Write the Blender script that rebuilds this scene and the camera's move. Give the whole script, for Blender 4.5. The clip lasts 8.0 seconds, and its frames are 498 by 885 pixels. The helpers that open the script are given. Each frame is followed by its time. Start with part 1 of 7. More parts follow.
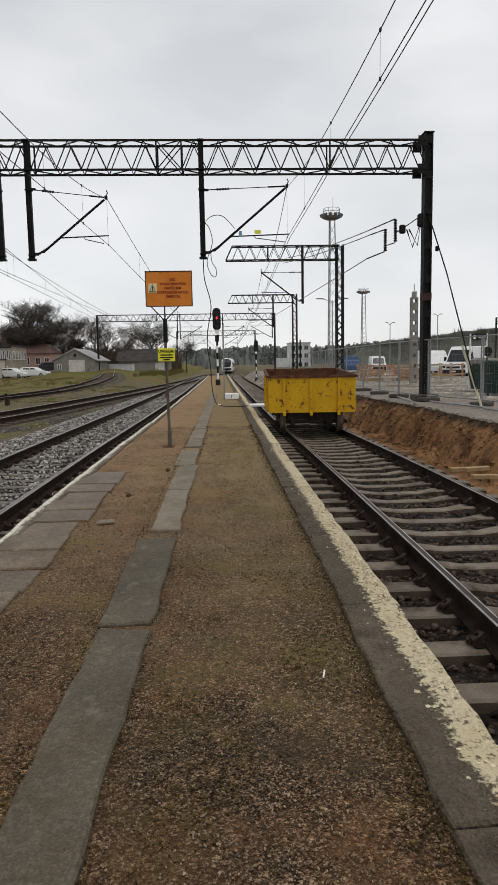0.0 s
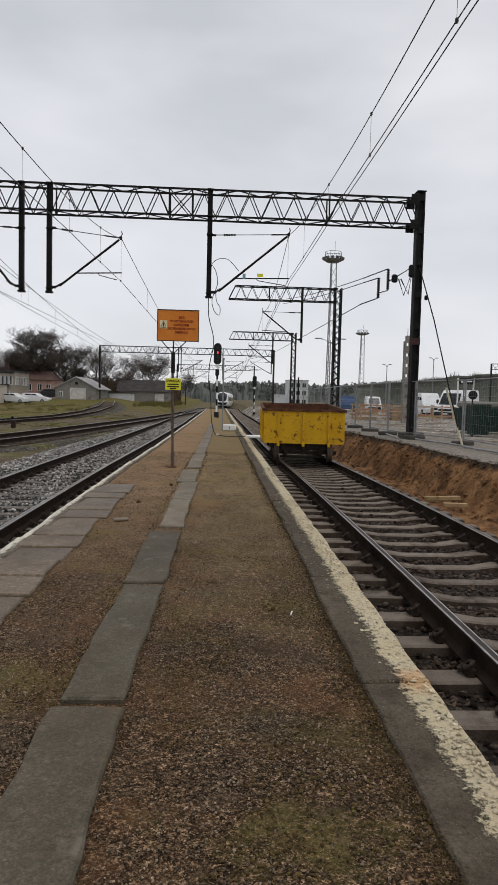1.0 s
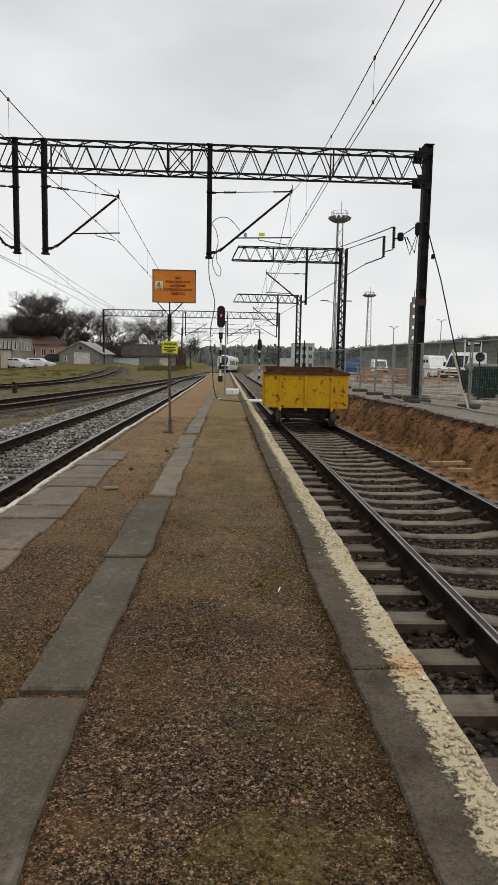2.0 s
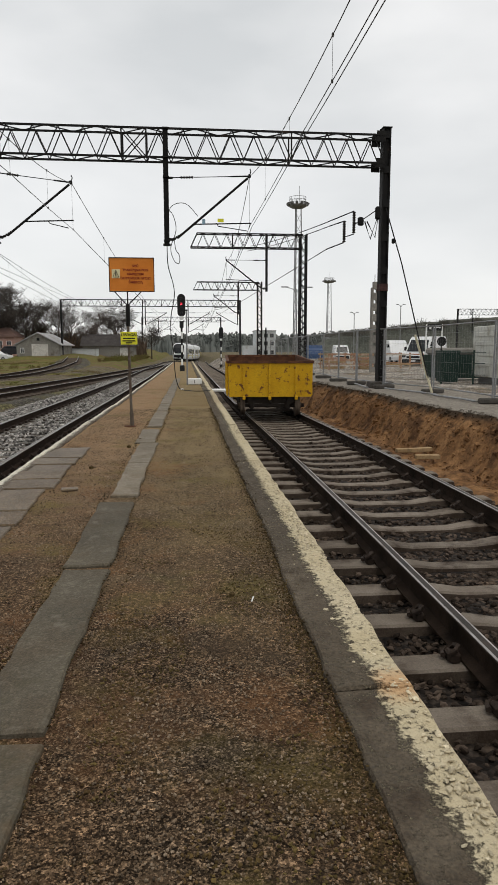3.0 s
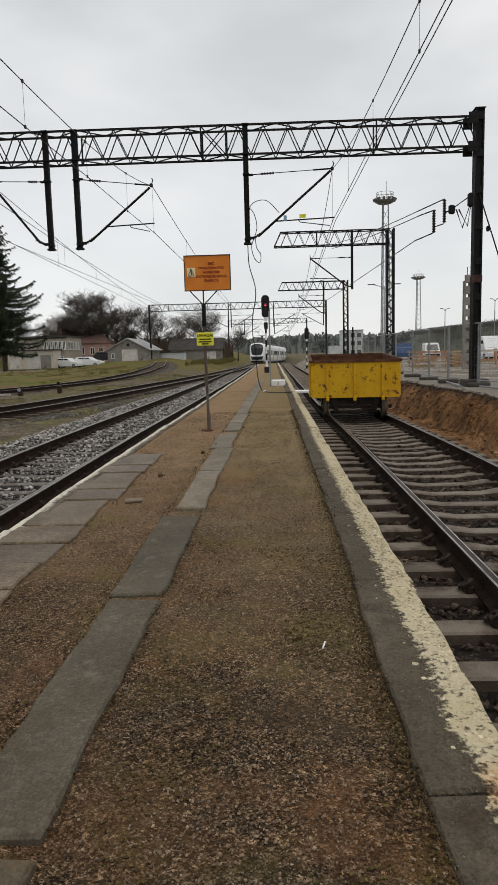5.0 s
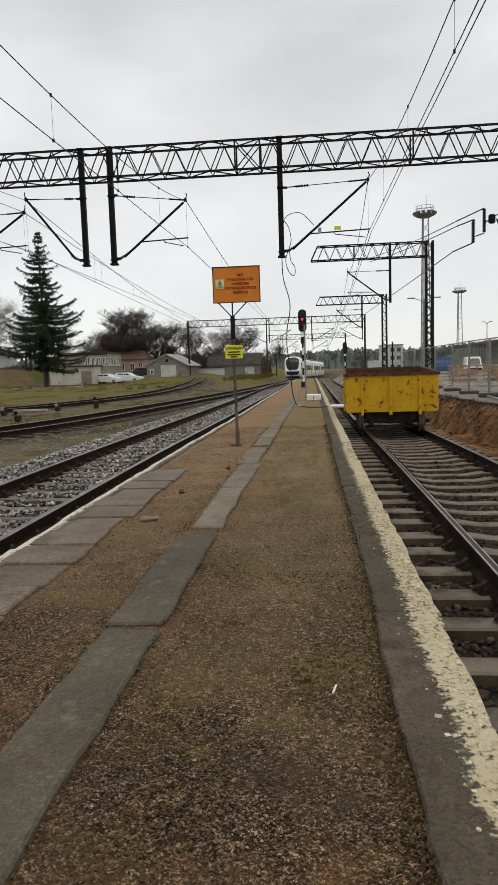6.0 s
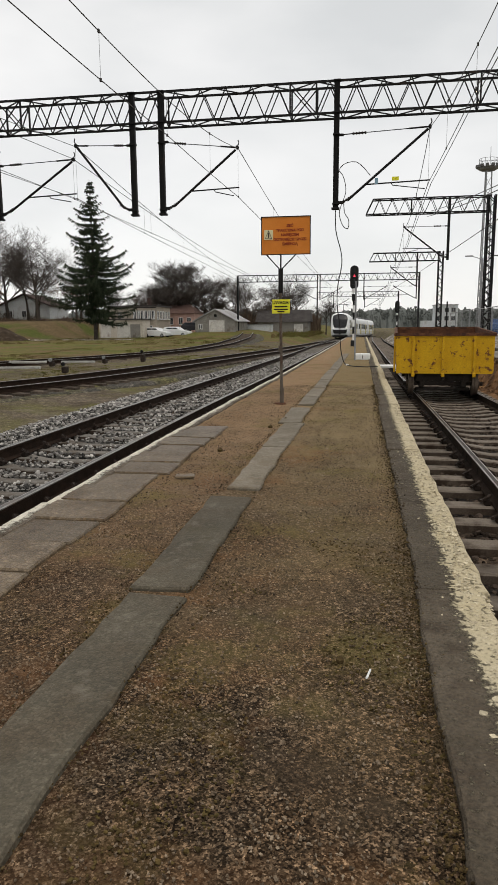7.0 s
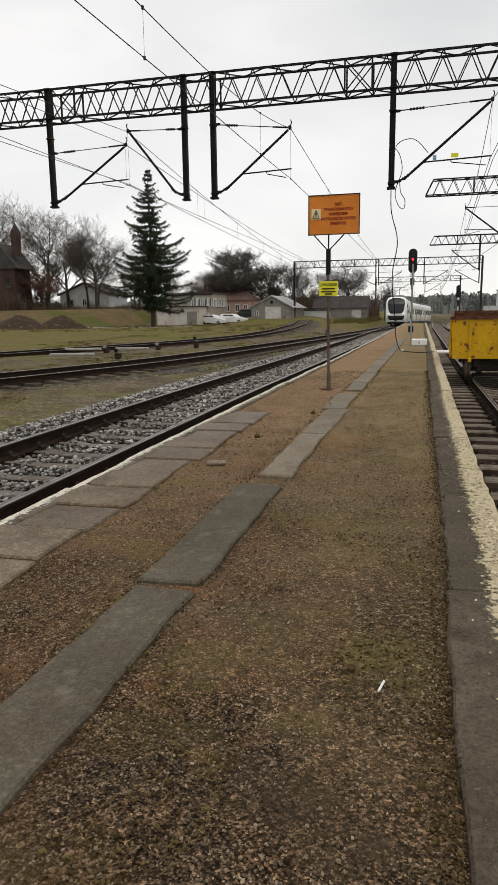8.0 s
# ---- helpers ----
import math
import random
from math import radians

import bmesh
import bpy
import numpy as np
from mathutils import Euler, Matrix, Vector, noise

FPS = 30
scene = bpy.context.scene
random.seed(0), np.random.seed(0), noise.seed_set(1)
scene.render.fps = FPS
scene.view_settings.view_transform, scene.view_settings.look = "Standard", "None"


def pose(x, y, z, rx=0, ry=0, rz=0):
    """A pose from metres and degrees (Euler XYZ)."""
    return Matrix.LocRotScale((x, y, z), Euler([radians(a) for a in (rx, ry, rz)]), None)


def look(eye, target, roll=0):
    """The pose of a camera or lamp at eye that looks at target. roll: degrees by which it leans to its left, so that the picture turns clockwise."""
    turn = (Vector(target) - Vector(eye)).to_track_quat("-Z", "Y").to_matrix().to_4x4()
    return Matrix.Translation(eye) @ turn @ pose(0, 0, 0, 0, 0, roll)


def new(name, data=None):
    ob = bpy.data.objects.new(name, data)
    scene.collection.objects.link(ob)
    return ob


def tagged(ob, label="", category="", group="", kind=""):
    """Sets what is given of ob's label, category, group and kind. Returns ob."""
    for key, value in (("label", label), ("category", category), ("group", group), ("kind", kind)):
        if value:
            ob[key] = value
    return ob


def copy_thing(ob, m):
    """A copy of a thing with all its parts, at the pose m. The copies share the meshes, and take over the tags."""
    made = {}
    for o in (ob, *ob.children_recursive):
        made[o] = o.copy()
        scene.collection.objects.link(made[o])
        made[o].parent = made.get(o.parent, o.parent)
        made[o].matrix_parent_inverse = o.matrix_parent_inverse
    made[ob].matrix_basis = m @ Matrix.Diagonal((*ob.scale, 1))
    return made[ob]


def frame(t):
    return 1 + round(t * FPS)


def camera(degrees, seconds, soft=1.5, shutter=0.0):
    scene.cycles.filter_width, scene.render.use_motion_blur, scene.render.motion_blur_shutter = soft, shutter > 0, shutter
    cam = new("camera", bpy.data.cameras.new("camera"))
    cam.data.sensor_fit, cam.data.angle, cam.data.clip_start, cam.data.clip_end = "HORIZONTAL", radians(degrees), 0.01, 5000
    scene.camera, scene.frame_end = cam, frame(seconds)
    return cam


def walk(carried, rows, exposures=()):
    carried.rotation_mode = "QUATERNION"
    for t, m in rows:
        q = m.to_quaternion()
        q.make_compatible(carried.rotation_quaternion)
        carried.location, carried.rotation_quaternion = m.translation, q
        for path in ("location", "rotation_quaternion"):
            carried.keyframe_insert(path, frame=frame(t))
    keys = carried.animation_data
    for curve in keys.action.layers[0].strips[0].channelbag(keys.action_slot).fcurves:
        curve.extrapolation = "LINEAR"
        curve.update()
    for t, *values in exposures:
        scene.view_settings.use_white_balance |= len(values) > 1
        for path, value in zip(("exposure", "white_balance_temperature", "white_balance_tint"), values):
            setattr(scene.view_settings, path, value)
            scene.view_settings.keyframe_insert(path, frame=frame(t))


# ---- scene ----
cam = camera(40.6, 8.0, soft=1.0)
PATH = [
    (0, (0.09, 1.622, 1.517), (0.186, 3.606, 1.28), -1.0),
    (0.1, (0.068, 0.106, 1.452), (0.131, 2.1, 1.302), -0.4),
    (0.2, (0.107, -0.035, 1.447), (0.151, 1.964, 1.395), -0.2),
    (0.3, (0.083, -0.12, 1.492), (0.142, 1.878, 1.44), 0.7),
    (0.4, (0.123, -0.095, 1.45), (0.16, 1.905, 1.444), 1.3),
    (0.5, (0.038, 0.129, 1.422), (0.112, 2.127, 1.382), 2.5),
    (0.7, (0.039, 0.1, 1.494), (0.101, 2.093, 1.337), 2.2),
    (1, (0.031, 0.309, 1.441), (0.14, 2.302, 1.308), 1.4),
    (1.2, (0.02, 0.392, 1.424), (0.116, 2.378, 1.212), 0.9),
    (2.3, (0.225, 0.702, 1.446), (0.316, 2.686, 1.206), 1.1),
    (2.5, (0.195, 0.753, 1.461), (0.416, 2.734, 1.295), 2.3),
    (3, (0.186, 0.939, 1.462), (0.384, 2.91, 1.188), -0.1),
    (3.5, (0.282, 1.145, 1.466), (0.307, 3.128, 1.209), -0.7),
    (4, (0.353, 1.352, 1.44), (0.183, 3.324, 1.149), -2.7),
    (4.5, (0.286, 1.515, 1.419), (0.236, 3.499, 1.174), -1.1),
    (4.7, (0.291, 1.544, 1.431), (0.258, 3.529, 1.186), -1.4),
    (5.8, (0.515, 1.907, 1.365), (0.331, 3.866, 1.005), -2.2),
    (6, (0.496, 1.971, 1.371), (0.321, 3.951, 1.153), -1.8),
    (6.5, (0.438, 2.146, 1.359), (0.323, 4.116, 1.028), 0.0),
    (7, (0.514, 2.248, 1.343), (0.204, 4.194, 1.003), -0.4),
    (7.5, (0.661, 2.412, 1.291), (0.201, 4.306, 0.841), -5.1),
    (8, (0.666, 2.54, 1.28), (0.192, 4.447, 0.905), -0.8),
]
EXPOSURES = [(0.0, -0.04, 6420, 11), (0.3, -0.22, 6300, 13), (0.5, -0.34, 6220, 14), (1.0, -0.14, 6280, 13), (1.2, -0.08, 6350, 12), (2.3, -0.01, 6520, 10), (3.5, 0.01, 6510, 10), (4.7, -0.08, 6450, 10), (6.5, 0.03, 6550, 10), (8.0, 0.1, 6650, 11)]
walk(cam, [(t, look(eye, target, roll)) for t, eye, target, roll in PATH], EXPOSURES)

# ---- world and light: an overcast spring day ----
world = bpy.data.worlds.new("overcast")
scene.world = world
world.use_nodes = True
wn, wl = world.node_tree.nodes, world.node_tree.links
wn.clear()
w_out = wn.new("ShaderNodeOutputWorld")
w_bg = wn.new("ShaderNodeBackground")
w_sky = wn.new("ShaderNodeTexSky")
w_sky.sky_type, w_sky.sun_disc = "NISHITA", False
w_sky.sun_elevation, w_sky.sun_rotation = radians(38), radians(160)
w_skyd = wn.new("ShaderNodeMix")
w_skyd.data_type, w_skyd.blend_type = "RGBA", "MULTIPLY"
w_skyd.inputs[0].default_value = 1.0
w_skyd.inputs[7].default_value = (0.1, 0.1, 0.1, 1)
w_tc = wn.new("ShaderNodeTexCoord")
w_map = wn.new("ShaderNodeMapping")
w_map.inputs["Scale"].default_value = (1.0, 1.0, 2.6)
w_noise = wn.new("ShaderNodeTexNoise")
w_noise.inputs["Scale"].default_value = 2.8
w_noise.inputs["Detail"].default_value = 5
w_noise.inputs["Roughness"].default_value = 0.45
w_ramp = wn.new("ShaderNodeValToRGB")
w_ramp.color_ramp.elements[0].position, w_ramp.color_ramp.elements[0].color = 0.32, (0.63, 0.652, 0.658, 1)
w_ramp.color_ramp.elements[1].position, w_ramp.color_ramp.elements[1].color = 0.66, (0.95, 0.95, 0.942, 1)
w_sep = wn.new("ShaderNodeSeparateXYZ")
w_grad = wn.new("ShaderNodeMapRange")
w_grad.inputs["From Min"].default_value, w_grad.inputs["From Max"].default_value = 0.05, 0.6
w_grad.inputs["To Min"].default_value, w_grad.inputs["To Max"].default_value = 0.6, 0.0
w_hor = wn.new("ShaderNodeMix")
w_hor.data_type = "RGBA"
w_hor.inputs[7].default_value = (0.965, 0.962, 0.95, 1)
w_mix = wn.new("ShaderNodeMix")
w_mix.data_type = "RGBA"
w_mix.inputs[0].default_value = 0.9
wl.new(w_tc.outputs["Generated"], w_map.inputs["Vector"])
wl.new(w_map.outputs["Vector"], w_noise.inputs["Vector"])
wl.new(w_noise.outputs["Fac"], w_ramp.inputs["Fac"])
wl.new(w_tc.outputs["Generated"], w_sep.inputs["Vector"])
wl.new(w_sep.outputs["Z"], w_grad.inputs["Value"])
wl.new(w_grad.outputs["Result"], w_hor.inputs[0])
wl.new(w_ramp.outputs["Color"], w_hor.inputs[6])
wl.new(w_sky.outputs["Color"], w_skyd.inputs[6])
wl.new(w_skyd.outputs[2], w_mix.inputs[6])
wl.new(w_hor.outputs[2], w_mix.inputs[7])
wl.new(w_mix.outputs[2], w_bg.inputs["Color"])
w_bg.inputs["Strength"].default_value = 1.0
wl.new(w_bg.outputs["Background"], w_out.inputs["Surface"])

sun = new("sun", bpy.data.lights.new("sun", "SUN"))
sun.data.energy, sun.data.angle, sun.data.color = 0.95, radians(30), (1.0, 0.92, 0.8)
sun.matrix_world = look((0, 0, 30), (-5, 7, 0))


# ---- materials ----
def mat(name, c1, c2, scale=6.0, rough=0.85, metal=0.0, bump=0.3, bscale=40.0, stain=None, sscale=1.5, srange=(0.52, 0.68),
        vary=0.0, spec=0.16, where="Object", grain=0.25):
    """A surface of two colours in soft patches, fine grain, relief and, if given, stains of a third colour."""
    m = bpy.data.materials.new(name)
    m.use_nodes = True
    n, l = m.node_tree.nodes, m.node_tree.links
    b = n["Principled BSDF"]
    b.inputs["Metallic"].default_value = metal
    b.inputs["Specular IOR Level"].default_value = spec
    if where == "World":
        vec = n.new("ShaderNodeNewGeometry").outputs["Position"]
    else:
        vec = n.new("ShaderNodeTexCoord").outputs["Object"]
    if vary:
        info = n.new("ShaderNodeObjectInfo")
        off = n.new("ShaderNodeVectorMath")
        off.operation = "ADD"
        mul = n.new("ShaderNodeMath")
        mul.operation = "MULTIPLY"
        mul.inputs[1].default_value = 37.0
        l.new(info.outputs["Random"], mul.inputs[0])
        l.new(vec, off.inputs[0])
        l.new(mul.outputs[0], off.inputs[1])
        vec = off.outputs[0]

    def tex(s, detail=4.0, ro=0.6):
        t = n.new("ShaderNodeTexNoise")
        t.inputs["Scale"].default_value, t.inputs["Detail"].default_value, t.inputs["Roughness"].default_value = s, detail, ro
        l.new(vec, t.inputs["Vector"])
        return t.outputs["Fac"]

    def rng(v, a, c, lo=0.0, hi=1.0):
        r = n.new("ShaderNodeMapRange")
        r.inputs["From Min"].default_value, r.inputs["From Max"].default_value = a, c
        r.inputs["To Min"].default_value, r.inputs["To Max"].default_value = lo, hi
        l.new(v, r.inputs["Value"])
        return r.outputs["Result"]

    def mix(f, a, c, kind="MIX"):
        x = n.new("ShaderNodeMix")
        x.data_type, x.blend_type = "RGBA", kind
        for v, s in ((f, x.inputs[0]), (a, x.inputs[6]), (c, x.inputs[7])):
            if isinstance(v, float):
                s.default_value = v
            elif isinstance(v, tuple):
                s.default_value = (*v, 1)
            else:
                l.new(v, s)
        return x.outputs[2]

    col = mix(rng(tex(scale), 0.35, 0.65), c1, c2)
    fine = tex(bscale, 3.0, 0.7)
    if stain:
        col = mix(rng(tex(sscale, 6.0, 0.65), *srange), col, stain)
    if grain:
        lum = n.new("ShaderNodeCombineColor")
        g = rng(fine, 0.3, 0.7, 1.0 - grain, 1.0 + grain)
        for k in range(3):
            l.new(g, lum.inputs[k])
        col = mix(1.0, col, lum.outputs[0], "MULTIPLY")
    if vary:
        hs = n.new("ShaderNodeHueSaturation")
        l.new(rng(info.outputs["Random"], 0.0, 1.0, 1.0 - vary, 1.0 + vary), hs.inputs["Value"])
        l.new(col, hs.inputs["Color"])
        col = hs.outputs[0]
    l.new(col, b.inputs["Base Color"])
    l.new(rng(fine, 0.3, 0.7, max(rough - 0.1, 0.03), min(rough + 0.1, 1.0)), b.inputs["Roughness"])
    if bump:
        bp = n.new("ShaderNodeBump")
        bp.inputs["Strength"].default_value, bp.inputs["Distance"].default_value = bump, 0.02
        l.new(fine, bp.inputs["Height"])
        l.new(bp.outputs["Normal"], b.inputs["Normal"])
    return m


def gravelled(m, scale, amount, relief=0.6, dist=0.012, coarse=0.7):
    """Adds small distinct grains, each of its own value, and their relief."""
    n, l = m.node_tree.nodes, m.node_tree.links
    b = n["Principled BSDF"]
    src = b.inputs["Base Color"].links[0].from_socket
    pos = n.new("ShaderNodeNewGeometry").outputs["Position"]
    col = src
    for sc, am in ((scale, amount), (scale * 0.42, amount * coarse)):
        v = n.new("ShaderNodeTexVoronoi")
        v.inputs["Scale"].default_value = sc
        l.new(pos, v.inputs["Vector"])
        sep = n.new("ShaderNodeSeparateColor")
        l.new(v.outputs["Color"], sep.inputs[0])
        pw = n.new("ShaderNodeMath")
        pw.operation = "POWER"
        pw.inputs[1].default_value = 2.2
        l.new(sep.outputs[0], pw.inputs[0])
        r = n.new("ShaderNodeMapRange")
        r.inputs["To Min"].default_value, r.inputs["To Max"].default_value = 1 - am, 1 + am * 2.4
        l.new(pw.outputs[0], r.inputs["Value"])
        comb = n.new("ShaderNodeCombineColor")
        for k in range(3):
            l.new(r.outputs["Result"], comb.inputs[k])
        x = n.new("ShaderNodeMix")
        x.data_type, x.blend_type = "RGBA", "MULTIPLY"
        x.inputs[0].default_value = 1.0
        l.new(col, x.inputs[6])
        l.new(comb.outputs[0], x.inputs[7])
        col = x.outputs[2]
        if sc == scale:
            first = v
    l.new(col, b.inputs["Base Color"])
    inv = n.new("ShaderNodeMath")
    inv.operation = "SUBTRACT"
    inv.inputs[0].default_value = 1.0
    l.new(first.outputs["Distance"], inv.inputs[1])
    bp = n.new("ShaderNodeBump")
    bp.inputs["Strength"].default_value, bp.inputs["Distance"].default_value = relief, dist
    l.new(inv.outputs[0], bp.inputs["Height"])
    l.new(bp.outputs["Normal"], b.inputs["Normal"])
    return m


def island(m, amount=0.4):
    """Varies a material's value from one loose piece of the mesh to the next."""
    n, l = m.node_tree.nodes, m.node_tree.links
    b = n["Principled BSDF"]
    geo = n.new("ShaderNodeNewGeometry")
    r = n.new("ShaderNodeMapRange")
    r.inputs["To Min"].default_value, r.inputs["To Max"].default_value = 1 - amount, 1 + amount
    hs = n.new("ShaderNodeHueSaturation")
    src = b.inputs["Base Color"].links[0].from_socket
    l.new(geo.outputs["Random Per Island"], r.inputs["Value"])
    l.new(r.outputs["Result"], hs.inputs["Value"])
    l.new(src, hs.inputs["Color"])
    l.new(hs.outputs[0], b.inputs["Base Color"])
    return m


def glass(name, tint=(0.03, 0.035, 0.04)):
    m = bpy.data.materials.new(name)
    m.use_nodes = True
    b = m.node_tree.nodes["Principled BSDF"]
    b.inputs["Base Color"].default_value = (*tint, 1)
    b.inputs["Roughness"].default_value = 0.06
    b.inputs["Specular IOR Level"].default_value = 0.6
    return m


def glow(name, c, strength):
    m = bpy.data.materials.new(name)
    m.use_nodes = True
    b = m.node_tree.nodes["Principled BSDF"]
    b.inputs["Base Color"].default_value = (*c, 1)
    b.inputs["Emission Color"].default_value = (*c, 1)
    b.inputs["Emission Strength"].default_value = strength
    return m


def pit_soil():
    """Cut ground in layers: sand below, dark topsoil, gravel on top."""
    m = mat("layered_cut_soil", (0.155, 0.08, 0.035), (0.25, 0.138, 0.064), 1.6, 1.0, 0, 0.9, 10, (0.07, 0.036, 0.018), 1.8, (0.46, 0.62), where="World", grain=0.4, spec=0.1)
    n, l = m.node_tree.nodes, m.node_tree.links
    b = n["Principled BSDF"]
    col = b.inputs["Base Color"].links[0].from_socket
    pos = n.new("ShaderNodeNewGeometry").outputs["Position"]
    sep = n.new("ShaderNodeSeparateXYZ")
    l.new(pos, sep.inputs[0])
    grains = n.new("ShaderNodeTexVoronoi")
    grains.inputs["Scale"].default_value = 12.0
    l.new(pos, grains.inputs["Vector"])
    for scale, amount, lo, hi, c1, c2 in ((2.2, 0.5, -0.02, 0.16, (0.026, 0.017, 0.011), (0.055, 0.038, 0.024)), (3.5, 0.06, 0.085, 0.1, (0.15, 0.132, 0.11), (0.26, 0.235, 0.2))):
        nz = n.new("ShaderNodeTexNoise")
        nz.inputs["Scale"].default_value, nz.inputs["Detail"].default_value = scale, 6
        l.new(pos, nz.inputs["Vector"])
        add = n.new("ShaderNodeMath")
        add.operation = "MULTIPLY_ADD"
        add.inputs[1].default_value = amount
        l.new(nz.outputs["Fac"], add.inputs[0])
        l.new(sep.outputs["Z"], add.inputs[2])
        r = n.new("ShaderNodeMapRange")
        r.inputs["From Min"].default_value, r.inputs["From Max"].default_value = lo + amount * 0.5 - 0.1 * (amount > 0.1), hi + amount * 0.5 - 0.1 * (amount > 0.1)
        l.new(add.outputs[0], r.inputs["Value"])
        tone = n.new("ShaderNodeMix")
        tone.data_type = "RGBA"
        tone.inputs[6].default_value, tone.inputs[7].default_value = (*c1, 1), (*c2, 1)
        gs = n.new("ShaderNodeSeparateColor")
        l.new(grains.outputs["Color"], gs.inputs[0])
        l.new(gs.outputs[0], tone.inputs[0])
        x = n.new("ShaderNodeMix")
        x.data_type = "RGBA"
        l.new(r.outputs["Result"], x.inputs[0])
        l.new(col, x.inputs[6])
        l.new(tone.outputs[2], x.inputs[7])
        col = x.outputs[2]
    l.new(col, b.inputs["Base Color"])
    return m


M_PLAT = gravelled(mat("platform_gravel", (0.112, 0.069, 0.039), (0.098, 0.067, 0.041), 1.1, 0.9, 0, 0.9, 30, (0.083, 0.061, 0.041), 0.9, (0.45, 0.6), where="World", grain=0.4, spec=0.06), 150.0, 0.75, 1.0, 0.009, 0.55)
def mossy(m, y0, y1):
    """A thin dry cover of moss and sand that closes over the gravel along the platform."""
    n, l = m.node_tree.nodes, m.node_tree.links
    b = n["Principled BSDF"]
    src = b.inputs["Base Color"].links[0].from_socket
    pos = n.new("ShaderNodeNewGeometry").outputs["Position"]
    sep = n.new("ShaderNodeSeparateXYZ")
    l.new(pos, sep.inputs[0])
    nz = n.new("ShaderNodeTexNoise")
    nz.inputs["Scale"].default_value, nz.inputs["Detail"].default_value = 1.3, 7
    l.new(pos, nz.inputs["Vector"])
    add = n.new("ShaderNodeMath")
    add.operation = "MULTIPLY_ADD"
    add.inputs[1].default_value = 9.0
    l.new(nz.outputs["Fac"], add.inputs[0])
    l.new(sep.outputs["Y"], add.inputs[2])
    r = n.new("ShaderNodeMapRange")
    r.inputs["From Min"].default_value, r.inputs["From Max"].default_value = y0 + 4.5, y1 + 4.5
    r.inputs["To Max"].default_value = 0.75
    l.new(add.outputs[0], r.inputs["Value"])
    hue = n.new("ShaderNodeMapRange")
    hue.inputs["From Min"].default_value, hue.inputs["From Max"].default_value = -0.7, 0.1
    l.new(sep.outputs["X"], hue.inputs["Value"])
    tone = n.new("ShaderNodeMix")
    tone.data_type = "RGBA"
    tone.inputs[6].default_value, tone.inputs[7].default_value = (0.35, 0.232, 0.135, 1), (0.29, 0.218, 0.115, 1)
    l.new(hue.outputs["Result"], tone.inputs[0])
    x = n.new("ShaderNodeMix")
    x.data_type = "RGBA"
    l.new(r.outputs["Result"], x.inputs[0])
    l.new(src, x.inputs[6])
    l.new(tone.outputs[2], x.inputs[7])
    l.new(x.outputs[2], b.inputs["Base Color"])
    return m


def patched(m, patches):
    """Ragged patches of other colours on a ground: rows of colour, scale, threshold, offset, strength."""
    n, l = m.node_tree.nodes, m.node_tree.links
    b = n["Principled BSDF"]
    col = b.inputs["Base Color"].links[0].from_socket
    pos = n.new("ShaderNodeNewGeometry").outputs["Position"]
    for c, scale, at, off, strength in patches:
        add = n.new("ShaderNodeVectorMath")
        add.operation = "ADD"
        add.inputs[1].default_value = (off, off * 0.7, 0)
        l.new(pos, add.inputs[0])
        nz = n.new("ShaderNodeTexNoise")
        nz.inputs["Scale"].default_value, nz.inputs["Detail"].default_value, nz.inputs["Roughness"].default_value = scale, 9, 0.68
        l.new(add.outputs[0], nz.inputs["Vector"])
        r = n.new("ShaderNodeMapRange")
        r.inputs["From Min"].default_value, r.inputs["From Max"].default_value = at, at + 0.1
        r.inputs["To Max"].default_value = strength
        l.new(nz.outputs["Fac"], r.inputs["Value"])
        x = n.new("ShaderNodeMix")
        x.data_type = "RGBA"
        l.new(r.outputs["Result"], x.inputs[0])
        l.new(col, x.inputs[6])
        x.inputs[7].default_value = (*c, 1)
        col = x.outputs[2]
    l.new(col, b.inputs["Base Color"])
    return m


patched(M_PLAT, [((0.14, 0.071, 0.035), 0.55, 0.53, 3.0, 0.4), ((0.125, 0.094, 0.034), 0.8, 0.53, 11.0, 0.5), ((0.062, 0.045, 0.03), 1.3, 0.56, 23.0, 0.6)])
mossy(M_PLAT, 4.0, 12.0)
patched(M_PLAT, [((0.2, 0.098, 0.043), 0.7, 0.55, 41.0, 0.5), ((0.165, 0.135, 0.046), 0.9, 0.54, 57.0, 0.55), ((0.12, 0.083, 0.052), 2.6, 0.57, 71.0, 0.45)])
M_PEB = island(mat("pebbles", (0.09, 0.062, 0.04), (0.24, 0.185, 0.13), 3, 0.9, 0, 0.2, 200, spec=0.08), 0.75)
M_LITTER = island(mat("dry_moss_bits", (0.088, 0.066, 0.022), (0.075, 0.044, 0.018), 3, 0.95, 0, 0.1, 200), 0.5)
M_CRUMB = island(mat("dark_crumbled_soil", (0.034, 0.023, 0.013), (0.085, 0.06, 0.026), 3, 0.95, 0, 0.1, 200, spec=0.05), 0.6)
M_MORTAR = island(mat("painted_mortar_lumps", (0.42, 0.36, 0.25), (0.56, 0.49, 0.35), 4, 0.9, 0, 0.2, 90), 0.25)
M_SLAB = gravelled(mat("concrete_slab", (0.072, 0.062, 0.045), (0.102, 0.088, 0.064), 2.2, 0.72, 0, 0.4, 110, (0.075, 0.058, 0.039), 3.2, (0.46, 0.72), vary=0.14, grain=0.25, spec=0.12), 110.0, 0.13, 0.4, 0.005, 0.5)
